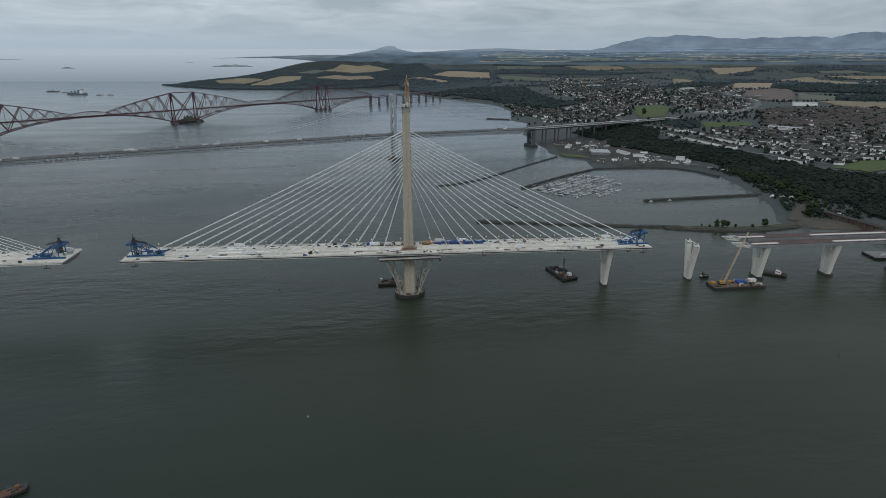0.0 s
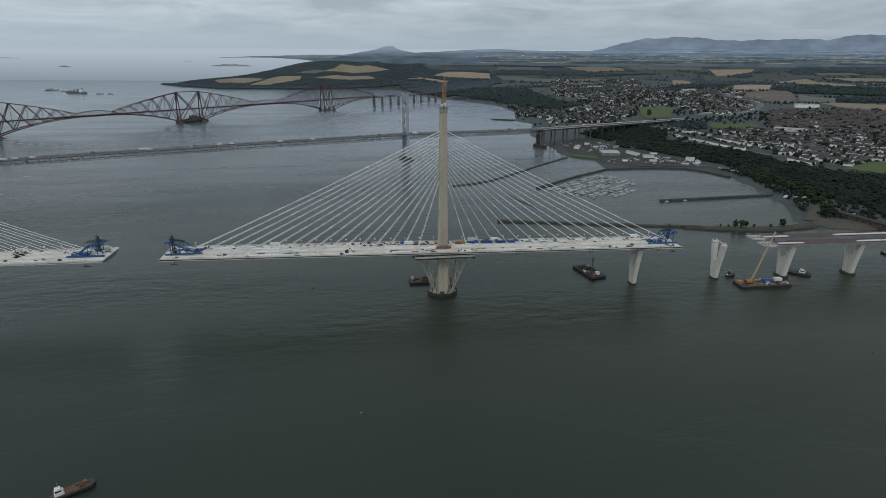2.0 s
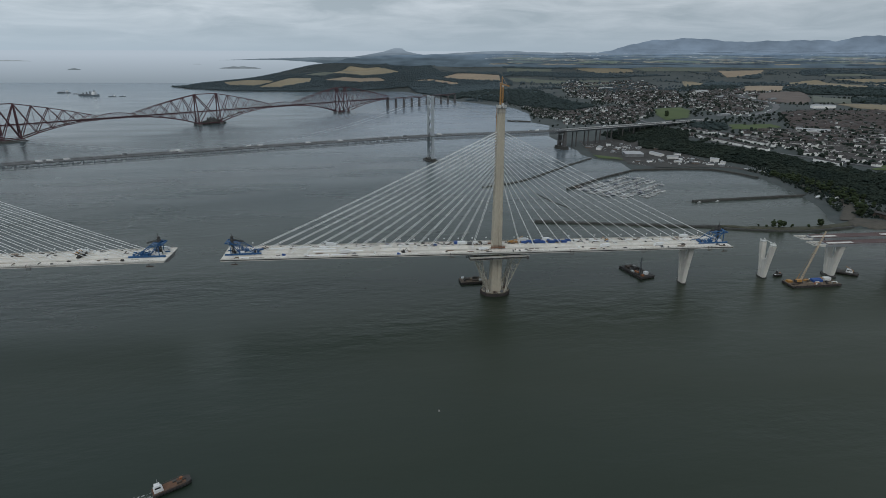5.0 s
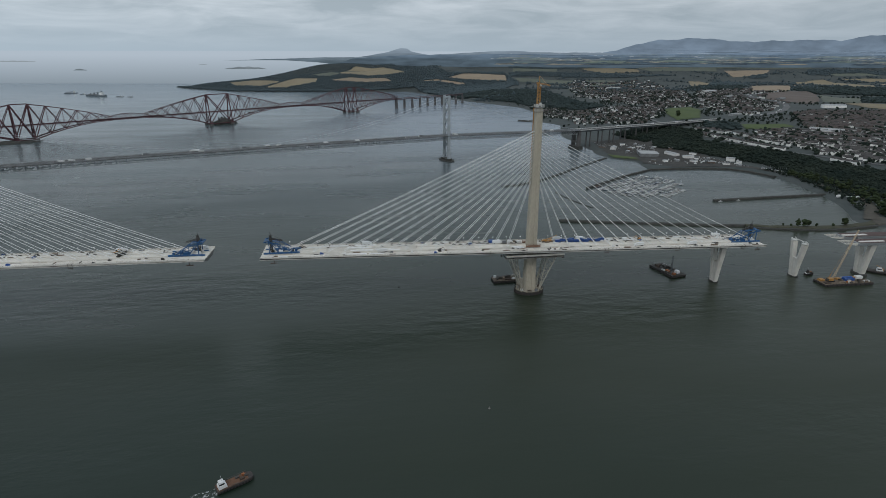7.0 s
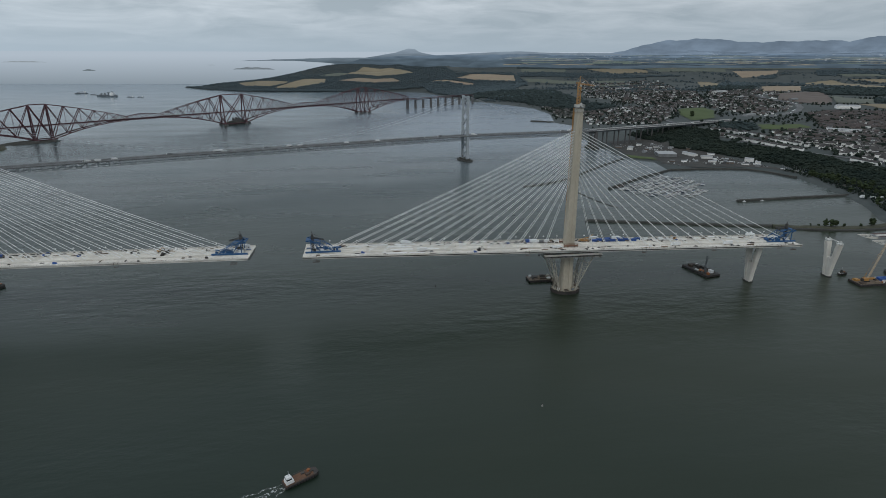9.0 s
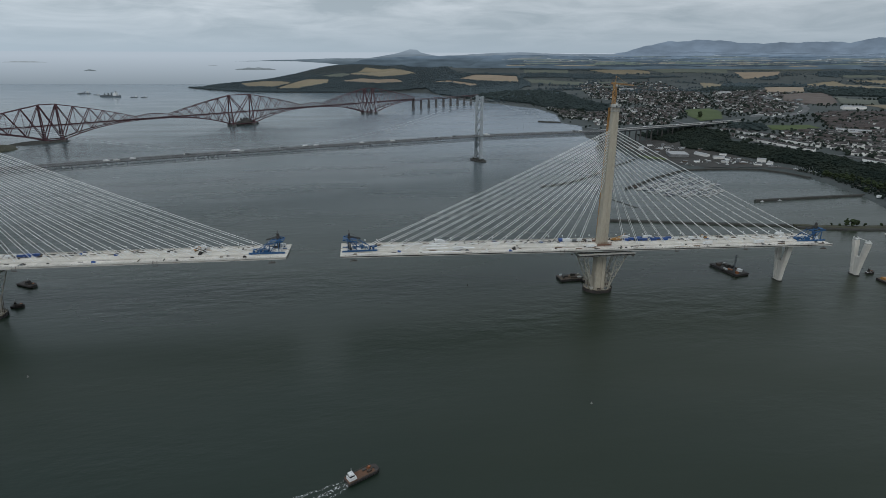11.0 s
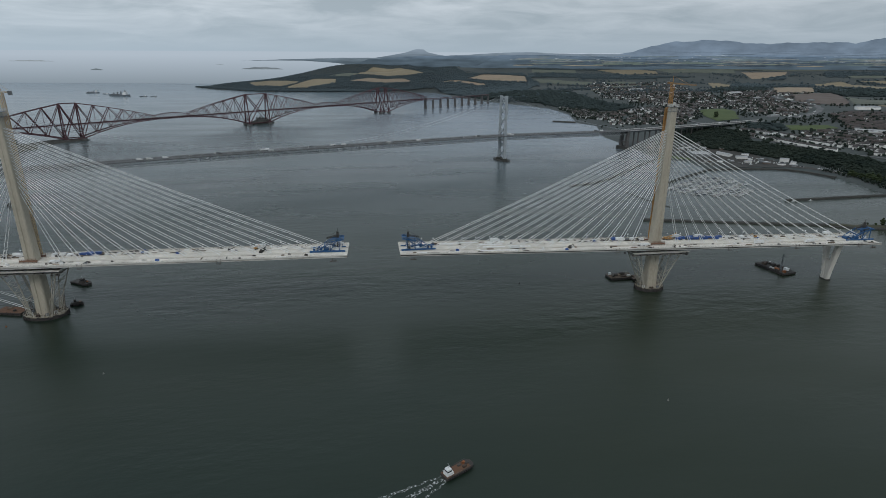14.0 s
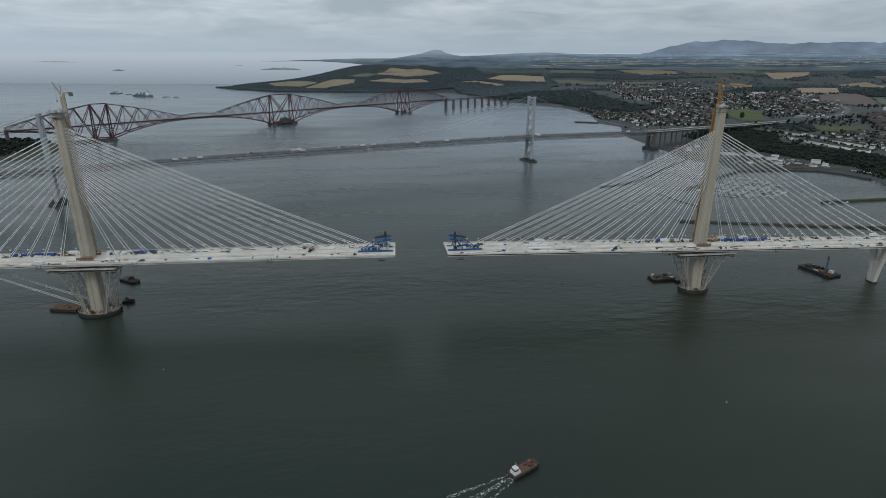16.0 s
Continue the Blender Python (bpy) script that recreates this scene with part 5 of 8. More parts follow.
patch("playing_field_1", [(983, 1515), (1121, 1574), (1089, 1452), (937, 1206), (852, 1200), (906, 1360)], GRASS, "bright green playing field in the town", "playing field")
patch("playing_field_2", [(943, 994), (1079, 991), (1080, 943), (1004, 901), (917, 937)], GRASS, "green park lawn behind the terraces", "playing field")
patch("playing_field_3", [(905, 447), (985, 468), (1035, 440), (975, 378), (925, 378)], GRASS, "bright green lawn at the edge of town", "playing field")
patch("hardstanding", [(500, 1060), (592, 985), (640, 780), (700, 660), (745, 560), (728, 535), (704, 600), (664, 622), (600, 636), (530, 640), (486, 690), (494, 733), (455, 790), (456, 850)],
      HARD, "grey hardstanding and yards of the harbour", "yard", 6.0, 0.5)
patch("lawn", [(449, 818), (500, 765), (494, 738), (447, 779)], GRASS, "rough green bank beside the harbour", "lawn", 4.0, 0.9)
patch("beach", [(760, 118), (690, 138), (629, 150), (605, 172), (640, 205), (700, 165), (800, 130)], SAND, "muddy sand of the foreshore", "beach", 5.0, 0.6)
patch("track", [(606, 192), (626, 210), (668, 250), (708, 300), (722, 345), (724, 430), (731, 430), (731, 342), (717, 292), (682, 240), (650, 205), (620, 184)], SAND, "pale dirt track behind the beach", "track", 4.0, 1.0)

ICO = []
gold = (1 + 5 ** 0.5) / 2
for a in (-1, 1):
    for c in (-gold, gold):
        ICO += [(0, a, c), (a, c, 0), (c, 0, a)]
ICO = np.array(ICO) / math.sqrt(1 + gold * gold)
ICO_F = []
for i in range(12):
    for j in range(i + 1, 12):
        for k in range(j + 1, 12):
            if max(np.linalg.norm(ICO[i] - ICO[j]), np.linalg.norm(ICO[j] - ICO[k]), np.linalg.norm(ICO[i] - ICO[k])) < 1.1:
                n = np.cross(ICO[j] - ICO[i], ICO[k] - ICO[i])
                ICO_F.append((i, j, k) if n @ ICO[i] > 0 else (i, k, j))
ICO_F = np.array(ICO_F)
rng = np.random.default_rng(11)


def crown(clumps, tall=1.0):
    """An uneven crown of many clumps, one unit wide and about 1.3 high, standing on its trunk."""
    V, F = [], []
    for c in range(clumps):
        t, z = rng.uniform(0, 6.28), rng.uniform(-0.42, 0.5)
        r = 0.42 * math.sqrt(max(0.05, 1 - (z / 0.6) ** 2)) * rng.uniform(0.35, 1.0)
        size = rng.uniform(0.17, 0.32) * (1.5 if clumps < 6 else 1.0)
        v = ICO * (size * rng.uniform(0.7, 1.3, (12, 1))) * np.array((1, 1, rng.uniform(0.6, 0.95)))
        v = v + np.array((r * math.cos(t), r * math.sin(t), 0.72 * tall + z * tall))
        F.append(ICO_F + 12 * c)
        V.append(v)
    return np.concatenate(V), np.concatenate(F)


NEAR_CROWNS = [crown(16, rng.uniform(0.85, 1.2)) for _ in range(6)]
MID_CROWNS = [crown(8, 0.85) for _ in range(6)]
FAR_CROWNS = [crown(4, 0.7) for _ in range(6)]
LEAF = mat("dark_summer_foliage", (0.012, 0.021, 0.019), (0.036, 0.047, 0.036), 0.95, 0.022, 0.25, 0.05, islands=0.05, spec=0.1)
# farther woods get paler, bluer leaves: distance haze painted into the colour
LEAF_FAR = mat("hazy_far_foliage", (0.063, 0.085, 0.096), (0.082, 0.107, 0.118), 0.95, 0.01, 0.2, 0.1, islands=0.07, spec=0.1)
LEAF_MID = mat("dark_hazed_foliage", (0.028, 0.041, 0.043), (0.049, 0.065, 0.064), 0.95, 0.012, 0.2, 0.1, islands=0.07, spec=0.1)
LEAF_ONE = mat("summer_foliage", (0.020, 0.031, 0.016), (0.048, 0.062, 0.030), 0.95, 0.1, 0.7, 0.3, vary=0.3, islands=0.25, spec=0.1)
BARK = mat("grey_bark", (0.05, 0.04, 0.03), (0.09, 0.075, 0.06), 0.95, 0.6, 4.0, 0.4)


def scatter(poly, spacing, keep=1.0, jitter=0.45):
    px, py = [p[0] for p in poly], [p[1] for p in poly]
    X, Y = np.meshgrid(np.arange(min(px), max(px), spacing), np.arange(min(py), max(py), spacing))
    X, Y = X.ravel(), Y.ravel()
    X, Y = X + rng.uniform(-jitter, jitter, X.shape) * spacing, Y + rng.uniform(-jitter, jitter, X.shape) * spacing
    ok = within(poly, X, Y) & (rng.random(X.shape) < keep)
    return X[ok], Y[ok]


TRUNK_ROAD = [(975, 1137), (1062, 1166), (1219, 1238), (1330, 1330), (1440, 1440), (1530, 1570), (1583, 1680), (1590, 1850), (1680, 2020), (1850, 2080)]


def road_gap(X, Y):
    """Metres to the trunk road's middle line."""
    best = np.full(X.shape, 1e9)
    for (ax, ay), (bx, by) in zip(TRUNK_ROAD[:-1], TRUNK_ROAD[1:]):
        t = np.clip(((X - ax) * (bx - ax) + (Y - ay) * (by - ay)) / ((bx - ax) ** 2 + (by - ay) ** 2), 0, 1)
        best = np.minimum(best, np.hypot(X - ax - t * (bx - ax), Y - ay - t * (by - ay)))
    return best


def joined_trees(name, X, Y, size, crowns, label, leaf=None, flat=1.0):
    ok = (shore(X, Y) > 6) & (depth_v(X, Y) < 4890) & (road_gap(X, Y) > 36)
    X, Y = X[ok], Y[ok]
    Z, q = height(X, Y), squeeze(X, Y)
    S = np.where(rng.random(X.shape) < 0.22, rng.uniform(1.25, 1.7, X.shape), rng.uniform(0.65, 1.15, X.shape)) * size * q
    H = rng.uniform(0.8, 1.25, X.shape) * flat
    A = rng.uniform(0, 6.28, X.shape)
    pick = rng.integers(0, len(crowns), X.shape)
    V, F, base = [], [], 0
    for k, (cv, cf) in enumerate(crowns):
        i = np.nonzero(pick == k)[0]
        if not len(i):
            continue
        c, s = np.cos(A[i])[:, None], np.sin(A[i])[:, None]
        x = (cv[None, :, 0] * c - cv[None, :, 1] * s) * S[i][:, None] + X[i][:, None]
        y = (cv[None, :, 0] * s + cv[None, :, 1] * c) * S[i][:, None] + Y[i][:, None]
        z = cv[None, :, 2] * (S[i] * H[i])[:, None] + Z[i][:, None] - 0.15 * S[i][:, None]
        V.append(np.stack([x, y, z], 2).reshape(-1, 3))
        F.append((cf[None] + (np.arange(len(i)) * len(cv))[:, None, None]).reshape(-1, 3) + base)
        base += len(i) * len(cv)
    ob = new(name, mesh_np(name, np.concatenate(V), np.concatenate(F), [leaf or LEAF]))
    return tagged(ob, label, "woodland", kind="stuff")


BELT = [(641, 956), (724, 852), (796, 753), (840, 671), (860, 601), (850, 554), (873, 533), (880, 406), (930, 330), (1000, 150), (900, 100), (760, 170), (752, 264), (752, 322), (757, 399), (768, 475), (764, 512),
        (752, 625), (700, 705), (640, 760), (585, 833)]
SCRUB = [(640, 200), (720, 175), (800, 190), (765, 300), (765, 400), (772, 520), (748, 600), (716, 585), (714, 520), (704, 440), (692, 360), (668, 300), (645, 245)]
BELT2 = [(580, 1085), (649, 1103), (745, 1098), (790, 955), (735, 860), (650, 960), (600, 900), (585, 990)]
x, y = scatter(BELT, 4.3)
x2, y2 = scatter(BELT2, 5.5)
joined_trees("shore_woodland", np.concatenate([x, x2]), np.concatenate([y, y2]), 8.2, MID_CROWNS, "dense dark green woodland along the harbour slope", flat=0.7)
sx, sy = scatter(SCRUB, 7.0, 0.62)
hx = abs((sx - 600) * 0.75 - (sy - 190)) * 0.8
keep_s = (shore(sx, sy) > 16) & ~((hx < 9) & (sy < 310))
joined_trees("shore_scrub", sx[keep_s], sy[keep_s], 5.5, MID_CROWNS, "dark scrub and small trees along the harbour shore")
WOODS = [[(330, 2880), (560, 2960), (851, 2648), (833, 2213), (860, 1800), (748, 1760), (640, 2180), (600, 2330)],
         [(876, 1073), (935, 999), (899, 930), (815, 963)],
         [(2985, 3226), (3161, 3185), (3619, 3023), (3543, 2946), (2849, 3052)],
         [(2117, 2324), (2334, 2363), (2772, 2198), (2268, 1717), (2002, 1967)],
         [(1958, 1654), (2213, 1663), (1963, 1426), (1817, 1495)],
         [(2220, 2974), (2235, 2778), (1846, 2327), (1593, 2465)],
         [(2474, 3170), (2634, 3172), (2521, 3030), (2406, 3046)],
         [(955, 3877), (1429, 3698), (1827, 3413), (1329, 3461), (867, 3523)],
         [(837, 3402), (1493, 3303), (1649, 3214), (1974, 3145), (1569, 3158), (810, 3292)],
         [(180, 3330), (380, 2640), (600, 2760), (840, 3140), (800, 3420), (300, 3500)]]
wx, wy = [], []
for w in WOODS:
    x, y = scatter(w, 8.4)
    wx.append(x)
    wy.append(y)
x, y = scatter([(-1590, 4060), (-1370, 3795), (-1010, 3482), (-580, 3405), (-210, 3376), (170, 3346), (330, 3100), (420, 3500), (300, 3900), (200, 4300), (-500, 4600), (-1110, 4430)], 8.6)
wx.append(x)
wy.append(y)
wx, wy = np.concatenate(wx), np.concatenate(wy)
free = np.ones(wx.shape, bool)
for f in FIELDS:
    free &= ~within(f, wx, wy)
near_w = depth_v(wx, wy) < 3450
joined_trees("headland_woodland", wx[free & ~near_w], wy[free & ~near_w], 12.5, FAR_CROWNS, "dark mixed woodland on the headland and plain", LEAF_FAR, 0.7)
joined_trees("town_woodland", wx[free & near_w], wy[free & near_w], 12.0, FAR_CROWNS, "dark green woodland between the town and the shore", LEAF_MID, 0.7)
# hedges, copses and shelter belts over the open plain
x, y = scatter([(430, 1500), (900, 600), (1000, 200), (4800, 300), (4900, 3900), (1500, 4700), (-100, 4700), (-60, 4050), (420, 2900)], 17.0, 1.0, 0.6)
pu, pv = (x - ORIGIN[0]) * UX + (y - ORIGIN[1]) * UY, depth_v(x, y)
dens = 1.3 * waves(pu * 0.35, pv, 120, 4) + 0.5 * waves(pu, pv, 60, 5) + 0.0
free = rng.random(x.shape) < np.clip(dens, 0.035, 0.95) * np.where(pv > 3050, 1.0, 0.95)
for f in FIELDS:
    free &= ~within(f, x, y)
back = pv > 3000
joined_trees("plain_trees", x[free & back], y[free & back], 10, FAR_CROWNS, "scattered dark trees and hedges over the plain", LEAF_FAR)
joined_trees("town_trees", x[free & ~back], y[free & ~back], 7, MID_CROWNS, "dark trees and hedges in and about the town")

# houses
WALL = mat("pale_house_walls", (0.60, 0.60, 0.59), (0.82, 0.82, 0.81), 0.9, 0.1, 1.0, 0.1, islands=0.35)
ROOF_BROWN = mat("brown_tiled_roofs", (0.050, 0.041, 0.039), (0.080, 0.064, 0.060), 0.85, 0.1, 1.0, 0.2, islands=0.25)
WALL_BROWN = mat("brown_harled_walls", (0.09, 0.078, 0.073), (0.20, 0.175, 0.163), 0.9, 0.1, 1.0, 0.1, islands=0.35)
ROOF = mat("dark_house_roofs", (0.040, 0.040, 0.041), (0.085, 0.080, 0.079), 0.85, 0.1, 1.0, 0.2, islands=0.35)
WALL_ONE = mat("house_render", (0.68, 0.67, 0.65), (0.86, 0.85, 0.83), 0.9, 0.2, 1.5, 0.1, vary=0.2)
ROOF_ONE = mat("house_slates", (0.042, 0.041, 0.041), (0.085, 0.080, 0.078), 0.85, 0.2, 1.5, 0.25, vary=0.35)


def gable(w, d, hw, hr):
    """Walls and roof of a plain gabled house about its own middle."""
    a, c, o = w / 2, d / 2, 0.35
    wall = np.array([(-a, -c, -2), (a, -c, -2), (a, c, -2), (-a, c, -2), (-a, -c, hw), (a, -c, hw), (a, c, hw), (-a, c, hw), (-a, 0, hw + hr), (a, 0, hw + hr)], float)
    wf = np.array([(0, 1, 5, 4), (2, 3, 7, 6), (1, 2, 6, 5), (3, 0, 4, 7), (5, 6, 9, 9), (7, 4, 8, 8)])
    e = hr / c * o
    roof = np.array([(-a - o, -c - o, hw - e), (a + o, -c - o, hw - e), (a + o, 0, hw + hr + 0.15), (-a - o, 0, hw + hr + 0.15), (a + o, c + o, hw - e), (-a - o, c + o, hw - e)], float)
    rf = np.array([(0, 1, 2, 3), (3, 2, 4, 5)])
    return wall, wf, roof, rf


HOUSES = []


def rows_of_houses(poly, turn, gap=31.0, along=12.5, keep=0.85, w=9.5, d=8.0, bend=0.0):
    c, s = math.cos(radians(turn)), math.sin(radians(turn))
    px, py = np.array([p[0] for p in poly]), np.array([p[1] for p in poly])
    mx, my = px.mean(), py.mean()
    R = max(np.hypot(px - mx, py - my))
    for q in np.arange(-R, R, gap):
        for pth in (0, 14.0):
            for t in np.arange(-R, R, along):
                qq = q + pth + bend * math.sin(t / 90.0 + q / 70.0)
                x, y = mx + t * c - qq * s, my + t * s + qq * c
                if rng.random() < keep and within(poly, np.array([x]), np.array([y]))[0]:
                    HOUSES.append((x + rng.uniform(-1, 1), y + rng.uniform(-1, 1), turn + rng.uniform(-4, 4) + (90 if rng.random() < 0.12 else 0), w * rng.uniform(0.8, 1.5), d * rng.uniform(0.85, 1.15), rng.uniform(4.8, 6.8)))


rows_of_houses([(1163, 3144), (1700, 3050), (1500, 2300), (1160, 1600), (996, 1570), (900, 2273)], -55, 44, 13, 0.46, bend=14)
rows_of_houses([(996, 1560), (900, 1400), (731, 1197), (602, 1459), (623, 1866), (752, 1709), (882, 1741)], -60, 38, 12, 0.6, w=8, bend=8)
rows_of_houses([(1775, 2576), (1962, 2125), (1484, 1480), (1120, 1160), (1150, 1560), (1400, 2000)], -50, 42, 13, 0.46, bend=14)
rows_of_houses([(1340, 1297), (1714, 1152), (1360, 818), (1086, 906)], -48, 30, 11, 0.72, bend=6)
rows_of_houses([(900, 900), (1042, 896), (1330, 790), (1500, 900), (1240, 560), (1010, 380), (900, 560)], -50, 44, 10, 0.66, bend=7)
rows_of_houses([(560, 1700), (600, 1900), (640, 2150), (700, 1900), (640, 1600)], 80, 26, 12, 0.8)
ESTATE = [(1340, 1297), (1714, 1152), (1360, 818), (1086, 906)]
# terraces behind the harbour woods
TERRACES = [((766, 925), (852, 690), 9.5), ((815, 975), (912, 735), 9.5), ((915, 705), (926, 600), 8.0), ((880, 575), (893, 500), 8.5), ((945, 560), (955, 480), 8.0), ((983, 730), (1075, 614), 8.0),
            ((790, 990), (830, 900), 9.0), ((850, 830), (890, 720), 9.0), ((960, 660), (1020, 590), 8.0), ((1000, 770), (1090, 690), 8.0), ((1010, 830), (1120, 720), 8.5), ((925, 470), (965, 400), 8.0)]
for p, q, w in TERRACES:
    n = int(math.dist(p, q) / (w + 0.1))
    a = math.degrees(math.atan2(q[1] - p[1], q[0] - p[0]))
    for i in range(n):
        if rng.random() < 0.94:
            f = (i + 0.5) / n
            HOUSES.append((p[0] + (q[0] - p[0]) * f, p[1] + (q[1] - p[1]) * f, a, w, 8.5, 6.2 + 0.3 * (i % 2)))
hx, hy = np.array([h[0] for h in HOUSES]), np.array([h[1] for h in HOUSES])
ok = shore(hx, hy) > 12
for f in FIELDS + [BELT, BELT2]:
    ok &= ~within(f, hx, hy)
for w in WOODS:
    ok &= ~within(w, hx, hy)
# keep the trunk road clear
rs, rt = (hx - 21) * math.cos(RA) + (hy - 812) * math.sin(RA), -(hx - 21) * math.sin(RA) + (hy - 812) * math.cos(RA)
ok &= road_gap(hx, hy) > 30
ok &= ~((rs > 380) & (rs < 1450) & (abs(rt) < 26))
HOUSES = [h for h, k in zip(HOUSES, ok) if k]
HOUSES.sort(key=lambda h: math.hypot(h[0] + 200, h[1] + 570))
hz = height(np.array([h[0] for h in HOUSES]), np.array([h[1] for h in HOUSES]))
kinds = []
for w, d, hw, hr in ((8.8, 8.4, 6.0, 3.2), (10.5, 8.2, 5.2, 3.0), (12.5, 9.0, 5.6, 3.4)):
    wall, wf, roof, rf = gable(w, d, hw, hr)
    wb, rb, cb = Build(), Build(), Build()
    wb.v, wb.f = wall.tolist(), [tuple(dict.fromkeys(f)) for f in wf.tolist()]
    rb.v, rb.f = roof.tolist(), rf.tolist()
    rb.v += (roof + np.array((0, 0, 0.2))).tolist()
    rb.f += (rf + 6).tolist() + [(0, 1, 7, 6), (5, 4, 10, 11)]
    cb.box(w / 2 - 1.6, w / 2 - 0.5, -0.4, 0.4, hw + hr - 0.8, hw + hr + 1.3)
    kinds.append((mesh_of("house_wall", wb, WALL_ONE), mesh_of("roof", rb, ROOF_ONE), mesh_of("chimney", cb, ROOF_ONE)))
NEAR = 230
for i, (x, y, a, w, d, hw) in enumerate(HOUSES[:NEAR]):
    walls, roof, chim = kinds[0 if w < 10 else (1 if w < 12 else 2)]
    h = thing("house", "pale rendered house with a dark pitched roof", "house", pose(x, y, float(hz[i]), 0, 0, a), "houses on the slope")
    for nm, me in (("house_wall", walls), ("roof", roof), ("chimney", chim)):
        new(nm, me).parent = h
brown = within(ESTATE, np.array([h[0] for h in HOUSES]), np.array([h[1] for h in HOUSES]))
WV, WF, WS, base = [], [], [], 0
for i, (x, y, a, w, d, hw) in list(enumerate(HOUSES))[NEAR:]:
    wall, wf, roof, rf = gable(w, d, hw, 2.7)
    c, s = math.cos(radians(a)), math.sin(radians(a))
    rot = np.array([(c, s, 0), (-s, c, 0), (0, 0, 1)])
    tint = 2 if brown[i] and i % 3 else (0 if (i * 7919) % 100 < 58 else 2)
    for v, f, k in ((wall, wf[:4], tint), (roof, rf, 3 if tint == 2 else 1)):
        WV.append(v @ rot + np.array((x, y, hz[i])))
        WF.append(f + base)
        WS.append(np.full(len(f), k))
        base += len(v)
tagged(new("town_houses", mesh_np("town_houses", np.concatenate(WV), np.concatenate(WF), [WALL, ROOF, WALL_BROWN, ROOF_BROWN], np.concatenate(WS))),
       "hundreds of pale houses with dark roofs across the town", "houses", kind="stuff")
# garden and street trees between the houses
hx, hy = np.array([h[0] for h in HOUSES]), np.array([h[1] for h in HOUSES])
hx, hy = np.tile(hx, 3), np.tile(hy, 3)
k = rng.random(hx.shape) < 0.8 - 0.3 * within(ESTATE, hx, hy)
tx, ty = hx[k] + rng.uniform(-24, 24, k.sum()), hy[k] + rng.uniform(-24, 24, k.sum())
ok = np.ones(tx.shape, bool)
for f in FIELDS:
    ok &= ~within(f, tx, ty)
joined_trees("garden_trees", tx[ok], ty[ok], 6.6, FAR_CROWNS, "dark green garden trees among the houses")


# larger flat-roofed buildings
BRICK_DULL = mat("dull_brick_walls", (0.09, 0.07, 0.06), (0.15, 0.12, 0.10), 0.9, 0.2, 1.0, 0.2, vary=0.2)
MID_ROOF = mat("grey_sheet_roof", (0.15, 0.16, 0.165), (0.30, 0.31, 0.315), 0.7, 0.15, 0.8, 0.1, vary=0.4)
PALE_ROOF = mat("pale_sheet_roof", (0.29, 0.30, 0.31), (0.41, 0.42, 0.43), 0.6, 0.1, 0.8, 0.1)


def shed(x, y, w, d, h, turn, label, bays=1, roof=None, category="building", walls=None):
    g = ground_z(x, y)
    t = thing("shed", label, category, pose(x, y, g, 0, 0, turn), "large sheds")
    for k in range(bays):
        y0 = -d / 2 + d / bays * k
        dd = d / bays
        b = Build()
        b.ring([[(-w / 2, y0, -1.5), (-w / 2, y0 + dd, -1.5), (-w / 2, y0 + dd, h), (-w / 2, y0 + dd / 2, h + dd * 0.14), (-w / 2, y0, h)],
                [(w / 2, y0, -1.5), (w / 2, y0 + dd, -1.5), (w / 2, y0 + dd, h), (w / 2, y0 + dd / 2, h + dd * 0.14), (w / 2, y0, h)]])
        part("shed_wall", b, walls or WALL_ONE, t)
        for ya, za, yb, zb in ((y0 - 0.3, h - 0.05, y0 + dd / 2, h + dd * 0.14 + 0.1), (y0 + dd / 2, h + dd * 0.14 + 0.1, y0 + dd + 0.3, h - 0.05)):
            b = Build()
            b.ring([[(xx, ya, za), (xx, yb, zb), (xx, yb, zb + 0.35), (xx, ya, za + 0.35)] for xx in (-w / 2 - 0.4, w / 2 + 0.4)])
            part("roof_slope", b, (PALE_ROOF if bays > 2 and ya == y0 - 0.3 else roof) or PALE_ROOF, t)
    return t


shed(545, 792, 46, 46, 6, -14, "low pale harbour sheds with ridged grey roofs", 6, MID_ROOF, walls=MID_ROOF)
shed(592, 757, 42, 12, 5, -78, "long white-roofed harbour shed")
shed(616, 722, 26, 11, 5, -15, "long white-roofed harbour shed")
shed(614, 692, 17, 8, 4.0, -15, "small white-roofed harbour shed")
shed(500, 900, 30, 14, 6, 60, "pale quay building below the road bridge")
shed(704, 682, 20, 11, 6.5, -35, "white boathouse with a pale roof at the waterside")
shed(712, 660, 12, 8, 4.5, -35, "small white boathouse at the waterside")
shed(1575, 1368, 78, 26, 9, -24, "long white-roofed warehouse above the estate")
shed(1095, 845, 82, 16, 7, -40, "white flat school block among the houses")
shed(1075, 815, 50, 14, 7, -40, "white flat school block among the houses")
shed(1500, 1900, 70, 26, 7, 30, "grey retail shed beside the trunk road", 1, MID_ROOF, walls=MID_ROOF)
shed(1660, 1760, 56, 22, 7, 30, "grey retail shed beside the trunk road", 1, MID_ROOF, walls=MID_ROOF)
shed(1560, 2150, 80, 30, 9, 20, "white-roofed shed in the town")
shed(1180, 1280, 44, 18, 5, 20, "low grey roofed depot by the road", 1, MID_ROOF, walls=MID_ROOF)
shed(1080, 1230, 50, 16, 5, 20, "low grey roofed depot by the road", 1, MID_ROOF, walls=MID_ROOF)
shed(800, 1560, 50, 18, 7, 55, "pale flat-roofed block in the old town")
shed(760, 1640, 40, 15, 7, 55, "pale flat-roofed block in the old town")
shed(1250, 2600, 80, 30, 8, 10, "pale flat-roofed block on the plain")
yard_rnd = random.Random(21)
